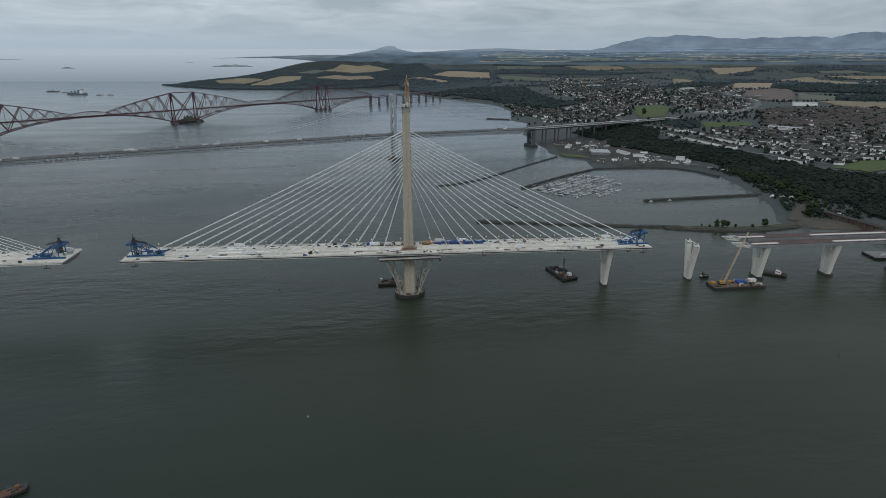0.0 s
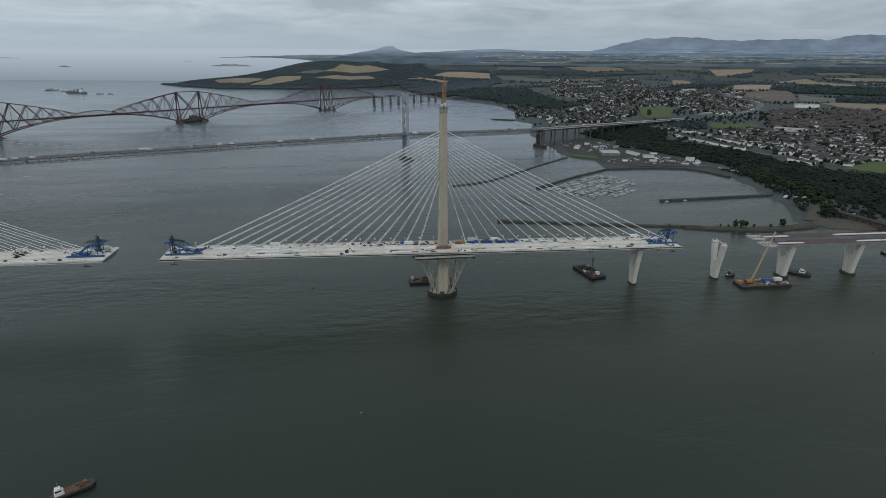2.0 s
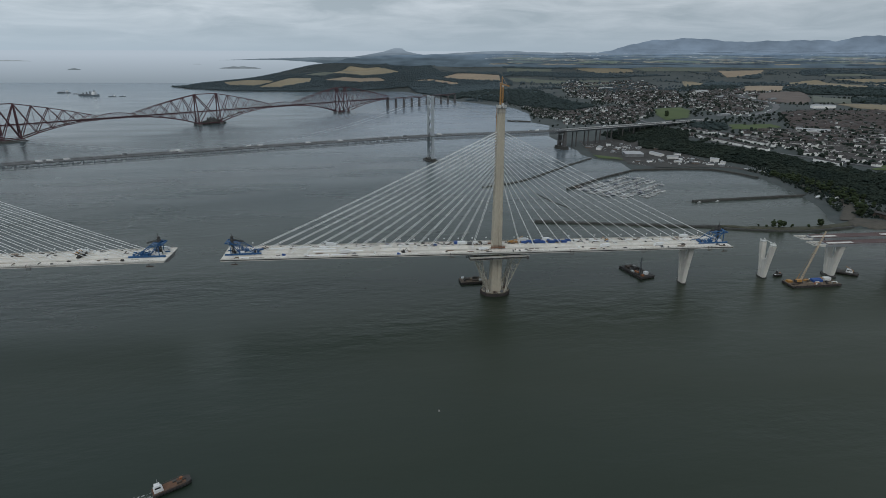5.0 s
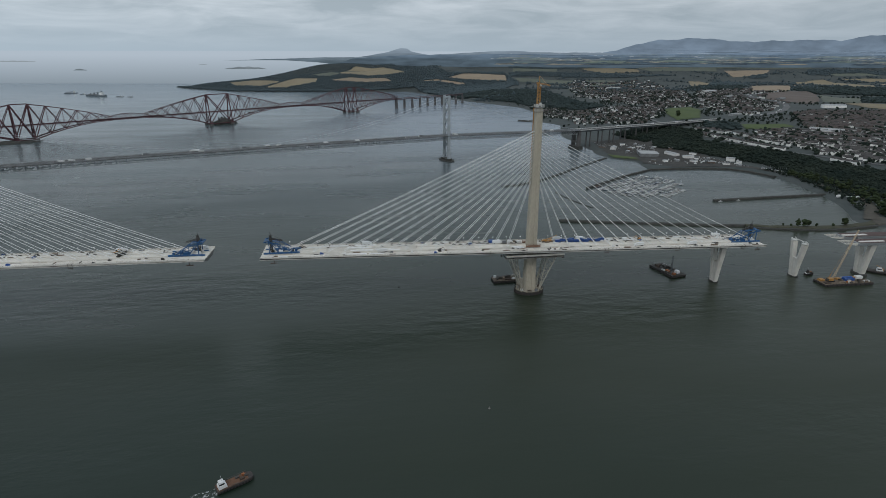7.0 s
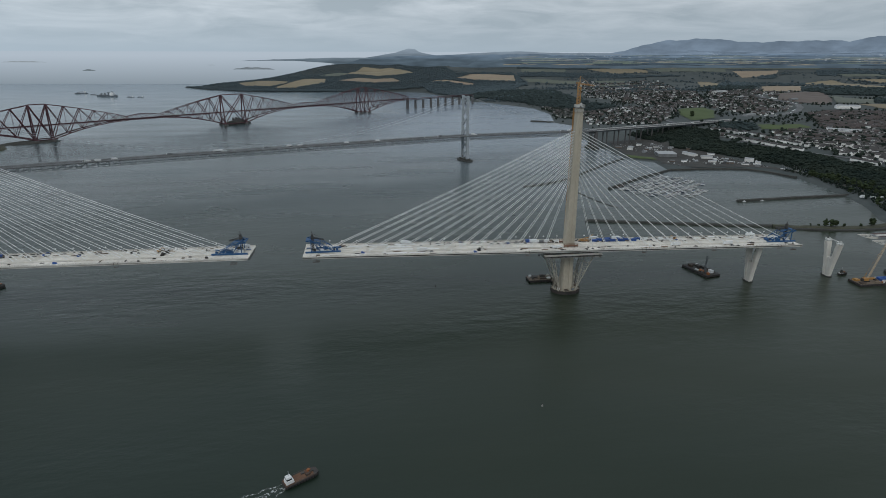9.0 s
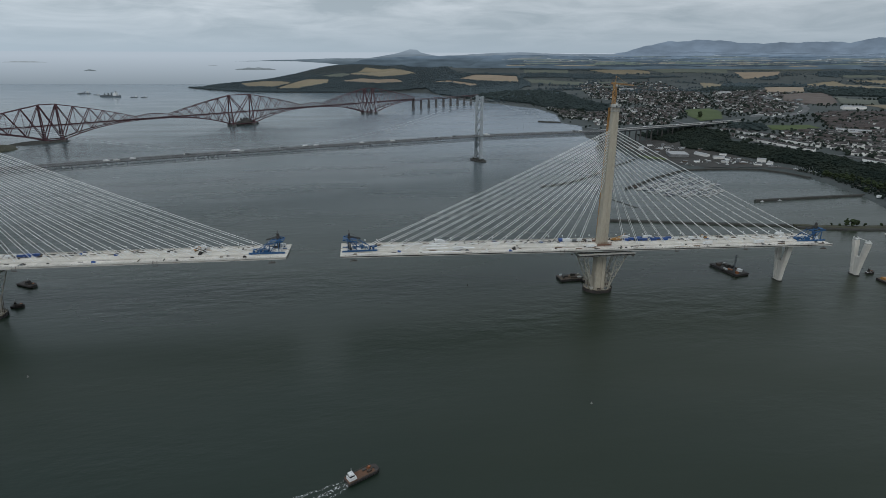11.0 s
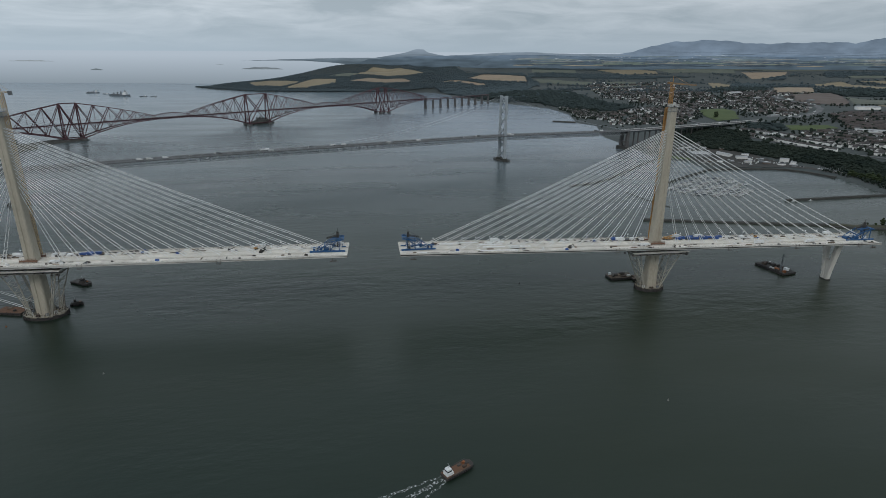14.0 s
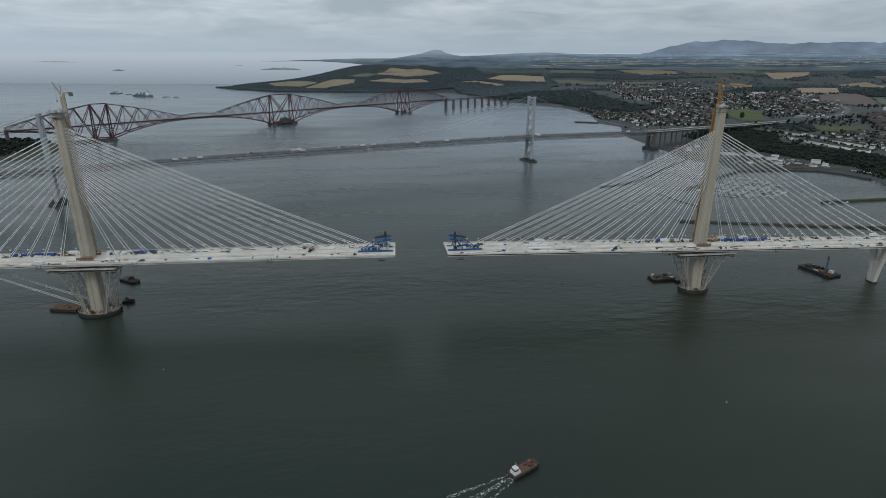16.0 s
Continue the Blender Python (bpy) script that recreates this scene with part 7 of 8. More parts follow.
def container(x, y, turn, material, label, L=6.1):
    c = thing("site_container", label, "container", on_deck(x, y, turn), "containers on the deck")
    b = Build()
    b.box(-L / 2, L / 2, -1.22, 1.22, 0.1, 2.7)
    part("body", b, material, c)
    b = Build()
    n = int(L / 0.6)
    for i in range(n):
        xx = -L / 2 + 0.3 + i * (L - 0.6) / (n - 1)
        b.box(xx - 0.1, xx + 0.1, -1.27, -1.2, 0.25, 2.55)
    part("ribs", b, material, c)
    b = Build()
    b.box(-L / 2, L / 2, -1.25, 1.25, 2.7, 2.78)
    part("roof", b, material, c)
    b = Build()
    for q in (-0.6, 0.6):
        b.box(L / 2, L / 2 + 0.06, q - 0.58, q + 0.58, 0.2, 2.6)
    part("door", b, material, c)
    return c


def slab_stack(x, y, w, d, h, material, label):
    t = thing("panel_stack", label, "panels", on_deck(x, y), "stacks of panels")
    n = max(1, int(h / 0.3))
    for i in range(n):
        b = Build()
        e = 0.15 * ((i * 7) % 3 - 1)
        b.box(-w / 2 + e, w / 2 + e, -d / 2, d / 2, 0.12 + i * h / n, 0.12 + (i + 0.86) * h / n)
        part("panel", b, material, t)
    return t


def machine(x, y, turn, paint, label):
    """A tracked excavator with boom, dipper and bucket."""
    m = thing("excavator", label, "excavator", on_deck(x, y, turn), "site machines")
    for s in (-1, 1):
        b = Build()
        b.ring([[(a, s * 1.1 - 0.3, z), (a, s * 1.1 + 0.3, z), (c, s * 1.1 + 0.3, z2), (c, s * 1.1 - 0.3, z2)] for a, z, c, z2 in ((-1.8, 0.02, 1.8, 0.02), (-2.0, 0.45, 2.0, 0.45), (-1.7, 0.85, 1.7, 0.85))])
        part("track", b, TYRE, m)
    b = Build()
    b.box(-1.9, 1.2, -1.25, 1.25, 0.95, 2.1)
    part("body", b, paint, m)
    b = Build()
    b.box(0.0, 1.4, 0.2, 1.2, 2.1, 3.0)
    part("cab", b, GLASS_DARK, m)
    b = Build()
    b.beam((1.2, -0.2, 1.8), (3.6, -0.2, 4.6), 0.45)
    b.beam((3.6, -0.2, 4.6), (5.2, -0.2, 2.2), 0.35)
    part("arm", b, paint, m)
    b = Build()
    b.ring([[(4.9, -0.7, 1.5), (5.6, -0.7, 1.5), (5.6, 0.4, 1.5), (4.9, 0.4, 1.5)], [(4.9, -0.7, 2.3), (5.4, -0.7, 2.3), (5.4, 0.4, 2.3), (4.9, 0.4, 2.3)]])
    part("bucket", b, KIT, m)
    return m


def mobile_crane(x, y, turn, paint, reach, rise, label):
    m = thing("mobile_crane", label, "crane", on_deck(x, y, turn), "site machines")
    b = Build()
    b.box(-5, 4, -1.3, 1.3, 0.7, 1.6)
    part("chassis", b, paint, m)
    b = Build()
    b.box(3.9, 6.0, -1.25, 1.25, 0.7, 2.4)
    part("cab", b, paint, m)
    b = Build()
    b.box(-3.2, 0.6, -1.1, 1.1, 1.6, 3.0)
    part("slew_house", b, paint, m)
    b = Build()
    b.beam((-1, 0, 2.6), (reach * 0.55, 0, rise * 0.6), 0.7)
    b.beam((reach * 0.5, 0, rise * 0.55), (reach, 0, rise), 0.45)
    part("boom", b, paint, m)
    for xx in (-4, -2.5, 2, 3.5):
        for yy in (-1.2, 1.2):
            b = Build()
            b.tube((xx, yy - 0.2, 0.6), (xx, yy + 0.2, 0.6), 0.6, n=8)
            part("wheel", b, TYRE, m)
    return m


def lamp_post(x, y):
    m = thing("work_lamp", "slim post with a round white work lamp", "lamp", on_deck(x, y), "work lamps along the deck")
    b = Build()
    b.tube((0, 0, 0), (0, 0, 4.6), 0.08, 0.06, 6)
    part("post", b, ALLOY, m)
    b = Build()
    b.ring([[(r * math.cos(t), r * math.sin(t), 4.5 + z) for t in (2 * math.pi * i / 10 for i in range(10))] for r, z in ((0.2, -0.1), (0.66, 0.15), (0.74, 0.6), (0.42, 1.1), (0.06, 1.25))])
    part("globe", b, SLAB_WHITE, m)
    b = Build()
    b.box(-0.6, 0.6, -0.4, 0.4, 0, 0.7)
    part("generator", b, KIT, m)
    return m


lamp = lamp_post(-266, 17.6)
for x in list(np.arange(-254, 262, 16.1)) + list(np.arange(-930, -360, 16.1)):
    if min(abs(x), abs(x + 650)) > 9:
        copy_thing(lamp, on_deck(x + rng.uniform(-1, 1), 17.6 + rng.uniform(-0.3, 0.3)))
BLUE_BOX = "blue steel site container on the deck"
for x, y, t in ((-47, 12, 0), (-46.8, 14.8, 0), (29, 9, 3), (36, 12, 0), (44, 8, 0), (44, 11.5, 0), (51, 9, 0), (59, 12, 90), (62, 8.5, 0), (69, 11, 0), (76, 9, 0), (82, 12.5, 0), (47, 14.5, 0)):
    container(x, y, t, CONTAINER_BLUE, BLUE_BOX)
for x, y, t in ((-610, 10, 0), (-603, 10, 0), (-604, 13, 0), (-596, 12, 0), (-694, 11, 0), (-701, 11, 4), (-708, 12.5, 0), (-720, 11, 0), (-731, 12, 0)):
    container(x, y, t, CONTAINER_BLUE, BLUE_BOX)
for x, y, t in ((-16, 10, 20), (-26, 12, 5), (-33, 10.5, 0), (-38, 13, 90), (-622, 10, 10), (-630, 12, 0), (-638, 11.5, 70), (-664, 11, 0), (-672, 12, 15), (92, 11, 0), (110, 12, 0)):
    if int(abs(x)) % 2:
        container(x, y, t, GREY_STEEL, "dark grey site cabin on the deck", 5.2)
    else:
        container(x, y, t, VAN, "white site cabin on the deck", 5.2)
for x, y, w, d in ((-196, -14.5, 22, 2.6), (-175, -14.5, 16, 2.6), (-190, -3.0, 24, 2.6), (-166, -2.2, 14, 2.6), (-192, 5.5, 26, 2.4), (-186, 13, 22, 2.6), (-156, -3.5, 12, 2.6), (-214, 13, 20, 2.0), (-240, 10, 14, 2.2)):
    slab_stack(x, y, w, d, 0.9, SLAB_WHITE, "low stack of white sheeted panels on the deck")
for i in range(230):
    side = rng.choice((-1, 1), p=(0.22, 0.78))
    x = rng.uniform(-284, 262) if i < 80 else rng.uniform(-790, -352)
    if i >= 120:
        x = (0.0 if i % 2 else -650.0) + rng.normal(0, 45)
    y = side * rng.uniform(8.5, 17.5) if i < 120 or rng.random() < 0.15 else rng.uniform(7.5, 17)
    if min(abs(x), abs(x + 650)) < 12:
        continue
    k = rng.random()
    if k < 0.45:
        slab_stack(x, y, rng.uniform(2, 9), rng.uniform(1, 2.4), rng.uniform(0.5, 1.3), TIMBER if rng.random() < 0.6 else SLAB_WHITE, "stack of timber and formwork panels on the deck")
    elif k < 0.8:
        b = Build()
        w, h = rng.uniform(0.8, 2.4), rng.uniform(0.7, 1.6)
        b.box(-w, w, -0.7, 0.7, 0.0, 0.16)
        b.box(-w * 0.9, w * 0.9, -0.6, 0.6, 0.16, h)
        b.box(-w * 0.5, w * 0.2, -0.4, 0.4, h, h + 0.35)
        solid("equipment_skid", b, KIT if rng.random() < 0.9 else TIMBER, "dark skid-mounted site equipment on the deck", "equipment", on_deck(x, y, rng.uniform(-10, 10)), "site equipment")
    elif k < 0.9:
        bundle = thing("pipe_bundle", "bundle of rusty steel tubes on the deck", "pipes", on_deck(x, y, rng.uniform(-20, 20)), "pipe bundles")
        for q in range(8):
            yq, zq = (-0.7 + q * 0.35, 0.2) if q < 5 else (-0.5 + (q - 5) * 0.4, 0.48)
            part("tube", Build().tube((-3.2, yq, zq), (3.2, yq, zq), 0.16, n=6), RUST, bundle)
    else:
        copy_thing(car if rng.random() < 0.5 else lorry, on_deck(x, y, 0 if rng.random() < 0.5 else 180, 0.02))
machine(-108, -11, 20, KIT, "dark tracked excavator on the deck")
machine(128, 12, 160, YELLOW, "yellow tracked excavator on the deck")
machine(-440, 11, 40, YELLOW, "yellow tracked excavator on the deck")
mobile_crane(-20, -9.5, 180, VAN, 14, 5, "white mobile crane parked beside the tower")
mobile_crane(16, 11.5, 0, YELLOW, 12, 8, "yellow mobile crane parked beside the tower")
mobile_crane(-628, -10, 0, VAN, 13, 5, "white mobile crane parked beside the tower")
mobile_crane(-432, 2, 75, KIT, 9, 3, "dark low crane across the deck")
# drip gantries hung on the edge
for x in (-57, 75, 158, 238, -600, -690, -470):
    b = Build()
    b.box(-2.2, 2.2, -20.9, -19.9, -3.6, -3.3)
    for a in (-2, 2):
        b.beam((a, -20.6, -3.4), (a, -20.6, 1.2), 0.25)
        b.beam((a, -20.6, 1.1), (a, -18.6, 1.1), 0.25)
    b.beam((-2, -20.6, -2.2), (2, -20.6, -2.2), 0.15)
    solid("access_cradle", b, RUST, "rusty access cradle hung over the deck edge", "cradle", pose(x, shift(x)[1], deck_top(x) + shift(x)[2], 0, 0, -SWING if x < -320 else 0), "access cradles")


# ---- barges, ships and boats ----
DECK_BROWN = mat("rust_brown_deck", (0.10, 0.052, 0.032), (0.175, 0.095, 0.058), 0.9, 0.3, 2.0, 0.2)


def pontoon_barge(x, y, L, W, turn, label, h=2.6, deck=None):
    t = thing("barge", label, "barge", pose(x, y, 0, 0, 0, turn), "work barges")
    b = Build()
    b.ring([[(-L / 2 + 2, -W / 2, -1.2), (L / 2 - 2, -W / 2, -1.2), (L / 2 - 2, W / 2, -1.2), (-L / 2 + 2, W / 2, -1.2)],
            [(-L / 2, -W / 2, 0.6), (L / 2, -W / 2, 0.6), (L / 2, W / 2, 0.6), (-L / 2, W / 2, 0.6)],
            [(-L / 2, -W / 2, h), (L / 2, -W / 2, h), (L / 2, W / 2, h), (-L / 2, W / 2, h)]])
    part("hull", b, BARGE, t)
    b = Build()
    b.box(-L / 2 + 0.4, L / 2 - 0.4, -W / 2 + 0.4, W / 2 - 0.4, h, h + 0.12)
    part("deck", b, deck or TIMBER, t)
    b = Build()
    for q in np.arange(-L / 2 + 2, L / 2 - 1, 4.0):
        for s in (-1, 1):
            b.tube((q, s * (W / 2 - 0.3), h), (q, s * (W / 2 - 0.3), h + 0.9), 0.22, n=6)
    part("bollard", b, BARGE, t, kind="stuff")
    b = Build()
    for q in np.arange(-L / 2 + 3, L / 2 - 2, 6.0):
        for s in (-1, 1):
            b.tube((q, s * (W / 2 + 0.3), 0.8), (q + 0.01, s * (W / 2 + 0.31), 1.9), 0.55, n=8)
    part("fender", b, TYRE, t, kind="stuff")
    return t


def load(barge, items, h=2.72):
    """Stows boxes, drums and stacks as things on a barge."""
    base = barge.matrix_basis
    for kind, x, y, w, d, z, m, label in items:
        b = Build()
        if kind == "box":
            b.box(-w / 2, w / 2, -d / 2, d / 2, 0.08, z)
            b.box(-w / 2 - 0.08, w / 2 + 0.08, -d / 2 - 0.08, d / 2 + 0.08, z, z + 0.12)
        elif kind == "drum":
            b.tube((0, -d / 2, w / 2), (0, d / 2, w / 2), w / 2, n=14)
            b.tube((0, -d / 2 - 0.15, w / 2 + 0.02), (0, -d / 2, w / 2 + 0.02), w / 2 + 0.02, n=14)
        else:
            st = thing("material_stack", label, "cargo", base @ pose(x, y, h, 0, 0, 0), "barge cargo")
            for i in range(4):
                b = Build()
                b.box(-w / 2 + 0.2 * i, w / 2 - 0.1 * i, -d / 2, d / 2, z * i / 4 + 0.02, z * (i + 0.8) / 4)
                part("layer", b, m, st)
            continue
        solid({"box": "deck_cabin", "drum": "cable_reel"}[kind], b, m, label, "cargo", base @ pose(x, y, h, 0, 0, 0), "barge cargo")


BOOM = mat("faded_yellow_boom", (0.46, 0.36, 0.25), (0.58, 0.47, 0.34), 0.6, 0.3, 2.0, 0.05)


def lattice_crane(parent_pose, x, y, h, tip, paint, label):
    m = thing("crawler_crane", label, "crane", parent_pose @ pose(x, y, h), "barge cranes")
    for s in (-1, 1):
        b = Build()
        b.box(-3.5, 3.5, s * 2.2 - 0.5, s * 2.2 + 0.5, 0.02, 1.3)
        part("track", b, TYRE, m)
    b = Build()
    b.box(-4.0, 2.4, -1.8, 1.8, 1.4, 4.2)
    part("house", b, paint, m)
    b = Build()
    b.box(-5.2, -3.9, -1.9, 1.9, 1.5, 3.8)
    part("counterweight", b, KIT, m)
    b = Build()
    b.lattice((1.8, 0, 2.2), tip, 1.5, 20, 0.11, w1=0.9)
    part("boom", b, BOOM, m)
    b = Build()
    b.beam((-3.4, 0, 4), (-1.0, 0, 11), 0.4)
    b.beam((-1.0, 0, 11), tip, 0.10)
    b.beam((-1.0, 0, 11), (-4.2, 0, 4), 0.12)
    part("gantry", b, paint, m)
    b = Build()
    b.beam(tip, (tip[0], tip[1], tip[2] - 9), 0.12)
    b.box(tip[0] - 0.5, tip[0] + 0.5, tip[1] - 0.5, tip[1] + 0.5, tip[2] - 10.5, tip[2] - 9)
    part("hook_block", b, KIT, m)
    return m


bg = pontoon_barge(371, -32, 62, 19, -1, "long work barge loaded with crane and containers")
load(bg, [("box", 8, 4, 12, 3, 2.7, CONTAINER_BLUE, "blue container on a work barge"), ("box", 7, 0, 12, 3, 2.7, CONTAINER_BLUE, "blue container on a work barge"), ("box", 22, 4, 8, 5, 3.4, VAN, "white cabin on a work barge"),
          ("stack", -4, 5, 6, 3, 1.8, YELLOW, "yellow frames on a work barge"), ("stack", -6, -5, 8, 3, 1.6, TIMBER, "timber stack on a work barge"), ("drum", 16, -5, 2.6, 3, 0, KIT, "dark cable reel on a work barge"),
          ("stack", 2, -6, 7, 2.4, 1.5, ORANGE, "orange steelwork on a work barge"), ("box", 15, 5, 5, 3, 2.4, YELLOW, "yellow generator on a work barge"), ("stack", 25, -5, 7, 3, 1.4, WHITE_STEEL, "pale steelwork on a work barge"),
          ("stack", -26, 4, 6, 5, 2.2, YELLOW, "yellow frames on a work barge"), ("stack", -25, -5, 8, 3, 1.2, RUST, "rusty steelwork on a work barge")])
stow = random.Random(3)
for i in range(26):
    m, what = stow.choice(((KIT, "dark plant"), (TIMBER, "timber"), (WHITE_STEEL, "pale steelwork"), (RUST, "rusty steelwork"), (KIT, "dark plant"), (GREY_STEEL, "grey steelwork")))
    load(bg, [(stow.choice(("stack", "box", "box")), stow.uniform(-8, 28), stow.choice((-7.5, -2.4, 1.8, 7.6)), stow.uniform(1.6, 4.5), stow.uniform(1.0, 1.8), stow.uniform(0.8, 2.2), m, what + " stowed on a work barge")])
lattice_crane(bg.matrix_basis, -17, 0, 2.72, (22, 2, 62), YELLOW, "yellow crawler crane with a long lattice boom on a barge")
bg = pontoon_barge(183, 30, 42, 20, -78, "dark pontoon barge with machinery moored by a pier", deck=KIT)
load(bg, [("stack", -8, 4, 8, 4, 2.4, KIT, "dark machinery on a pontoon barge"), ("box", -12, -5, 6, 3, 2.6, RUST, "rusty plant on a pontoon barge"), ("drum", 0, 5, 3, 3, 0, KIT, "dark reel on a pontoon barge"),
          ("stack", 5, -4, 7, 3, 1.8, ORANGE, "orange frames on a pontoon barge"), ("box", 13, 3, 5, 4, 3.2, VAN, "white cabin on a pontoon barge"), ("stack", 1, -7, 6, 2, 1.6, WHITE_STEEL, "pale tubes on a pontoon barge"),
          ("box", -3, -1, 3, 2.4, 3.6, KIT, "dark winch house on a pontoon barge"), ("stack", -16, 1, 5, 4, 1.4, RUST, "rusty frames on a pontoon barge"), ("stack", 9, -7, 6, 2, 1.2, KIT, "dark plant on a pontoon barge"), ("box", 17, -5, 3, 3, 2.2, ORANGE, "orange compressor on a pontoon barge"), ("drum", 6, 6, 2.4, 2.4, 0, RUST, "rusty reel on a pontoon barge"), ("stack", -12, 6, 6, 3, 1.8, WHITE_STEEL, "pale tubes on a pontoon barge")])
b = Build()
b.lattice((0, 0, 0), (0, 0, 22), 1.3, 12, 0.10)
part("mast", b, GREY_STEEL, thing("piling_mast", "grey lattice piling mast on a pontoon barge", "mast", bg.matrix_basis @ pose(11, -4, 2.72)))
bg = pontoon_barge(-24, 29, 30, 15, 2, "dark pontoon barge moored behind the tower base")
load(bg, [("stack", -6, 2, 7, 4, 1.8, KIT, "dark plant on a pontoon barge"), ("box", 4, 3, 6, 2.6, 2.6, KIT, "dark cabin on a pontoon barge"), ("stack", 3, -4, 8, 2.5, 1.2, RUST, "rusty frames on a pontoon barge"), ("drum", -10, -3, 2.4, 3, 0, KIT, "dark reel on a pontoon barge"),
          ("box", -11, 4, 3, 2.4, 2.4, VAN, "white cabin on a pontoon barge"), ("stack", 10, -3, 5, 3, 1.4, WHITE_STEEL, "pale steelwork on a pontoon barge"), ("stack", -2, -2, 3, 2, 2.2, TIMBER, "timber stack on a pontoon barge"), ("box", 11, 4, 2.4, 2, 2.0, PROP, "cream plant box on a pontoon barge")])
bg = pontoon_barge(-8.5, 22.5, 8.5, 12, 2, "small dark pontoon beside the tower base")
bg = pontoon_barge(-690, 20, 29, 15, -12, "timber-decked pontoon barge beside the tower base", deck=DECK_BROWN)
load(bg, [("stack", -5, 3, 5, 3, 1.0, TIMBER, "timber stack on a pontoon barge"), ("drum", 5, -3, 2.0, 2, 0, KIT, "dark reel on a pontoon barge")])
bg = pontoon_barge(640, 30, 70, 26, -8, "large pale-decked pontoon barge by the shore piers", deck=PONTOON)
load(bg, [("stack", 10, 3, 10, 4, 1.8, KIT, "dark stack on a pontoon barge"), ("box", -20, -6, 6, 3, 2.6, VAN, "white cabin on a pontoon barge")])


def workboat(x, y, L, turn, label, house_x, house_mat, deck_mat, group="work boats", crane=False):
    t = thing("work_boat", label, "boat", pose(x, y, 0, 0, 0, turn), group)
    W = L * 0.36
    b, rings = Build(), []
    for f, k in ((0, 0.92), (0.1, 1.0), (0.8, 1.0), (0.93, 0.86), (1.0, 0.55)):
        xx = (f - 0.5) * L
        rings.append([(xx, -W / 2 * k * 0.7, -0.8), (xx, W / 2 * k * 0.7, -0.8), (xx, W / 2 * k, 0.8), (xx, W / 2 * k, 2.0 + 0.8 * f * f), (xx, -W / 2 * k, 2.0 + 0.8 * f * f), (xx, -W / 2 * k, 0.8)])
    b.ring(rings)
    part("hull", b, BARGE, t)
    b = Build()
    b.ring([[(-0.48 * L, s * W * 0.44, 2.12) for s in (-1, 1)] + [(0.36 * L, W * 0.42, 2.6), (0.36 * L, -W * 0.42, 2.6)], [(-0.48 * L, s * W * 0.44, 2.2) for s in (-1, 1)] + [(0.36 * L, W * 0.42, 2.7), (0.36 * L, -W * 0.42, 2.7)]])
    part("deck", b, deck_mat, t)
    b = Build()
    hx = house_x * L
    b.ring([[(hx - 0.12 * L, -W * 0.3, 2.1), (hx + 0.12 * L, -W * 0.3, 2.1), (hx + 0.12 * L, W * 0.3, 2.1), (hx - 0.12 * L, W * 0.3, 2.1)],
            [(hx - 0.11 * L, -W * 0.28, 4.4), (hx + 0.10 * L, -W * 0.28, 4.4), (hx + 0.10 * L, W * 0.28, 4.4), (hx - 0.11 * L, W * 0.28, 4.4)]])
    b.ring([[(hx - 0.09 * L, -W * 0.22, 5.6), (hx + 0.06 * L, -W * 0.22, 5.6), (hx + 0.06 * L, W * 0.22, 5.6), (hx - 0.09 * L, W * 0.22, 5.6)],
            [(hx - 0.085 * L, -W * 0.2, 6.6), (hx + 0.05 * L, -W * 0.2, 6.6), (hx + 0.05 * L, W * 0.2, 6.6), (hx - 0.085 * L, W * 0.2, 6.6)]])
    house = part("wheelhouse", b, house_mat, t)
    b = Build()
    b.box(hx - 0.088 * L, hx + 0.058 * L, -W * 0.215, W * 0.215, 4.4, 5.6)
    part("window_band", b, GLASS_DARK, house, "dark wheelhouse windows")
    b = Build()
    b.tube((hx, 0, 6.6), (hx, 0, 10.5), 0.14, 0.07, 6)
    b.beam((hx, -1.2, 9.0), (hx, 1.2, 9.0), 0.12)
    part("mast", b, ALLOY, t)
    b = Build()
    for s in (-1, 1):
        b.beam((-0.48 * L, s * W * 0.47, 3.0), (0.38 * L, s * W * 0.46, 3.6), 0.18)
        for q in np.linspace(-0.46, 0.36, 8):
            b.beam((q * L, s * W * 0.47, 2.1), (q * L, s * W * 0.465, 3.2), 0.12)
    part("bulwark_rail", b, KIT, t)
    for k, (fx, fy, w) in enumerate(((0.10, 0.2, 2.4), (0.20, -0.18, 3.0), (0.34, 0.05, 2.2), (0.27, 0.22, 1.8))):
        b = Build()
        b.box(fx * L - w / 2, fx * L + w / 2, fy * W - 0.8, fy * W + 0.8, 2.3, 3.4 + 0.4 * (k % 2))
        part("deck_gear", b, (KIT, RUST, KIT, ORANGE)[k], t)
    for k in range(10):
        b = Build()
        a = -0.42 + 0.085 * k
        for s in (-1, 1):
            b.tube((a * L, s * (W / 2 + 0.15), 1.0), (a * L, s * (W / 2 + 0.16), 1.9), 0.45, n=8)
        part("tyre_fender", b, TYRE, t)
    if crane:
        b = Build()
        b.tube((0.3 * L, 0, 2.4), (0.3 * L, 0, 5.6), 0.4, n=8)
        b.beam((0.3 * L, 0, 5.4), (0.05 * L, W * 0.3, 8.2), 0.45)
        part("deck_crane", b, YELLOW, t)
    return t


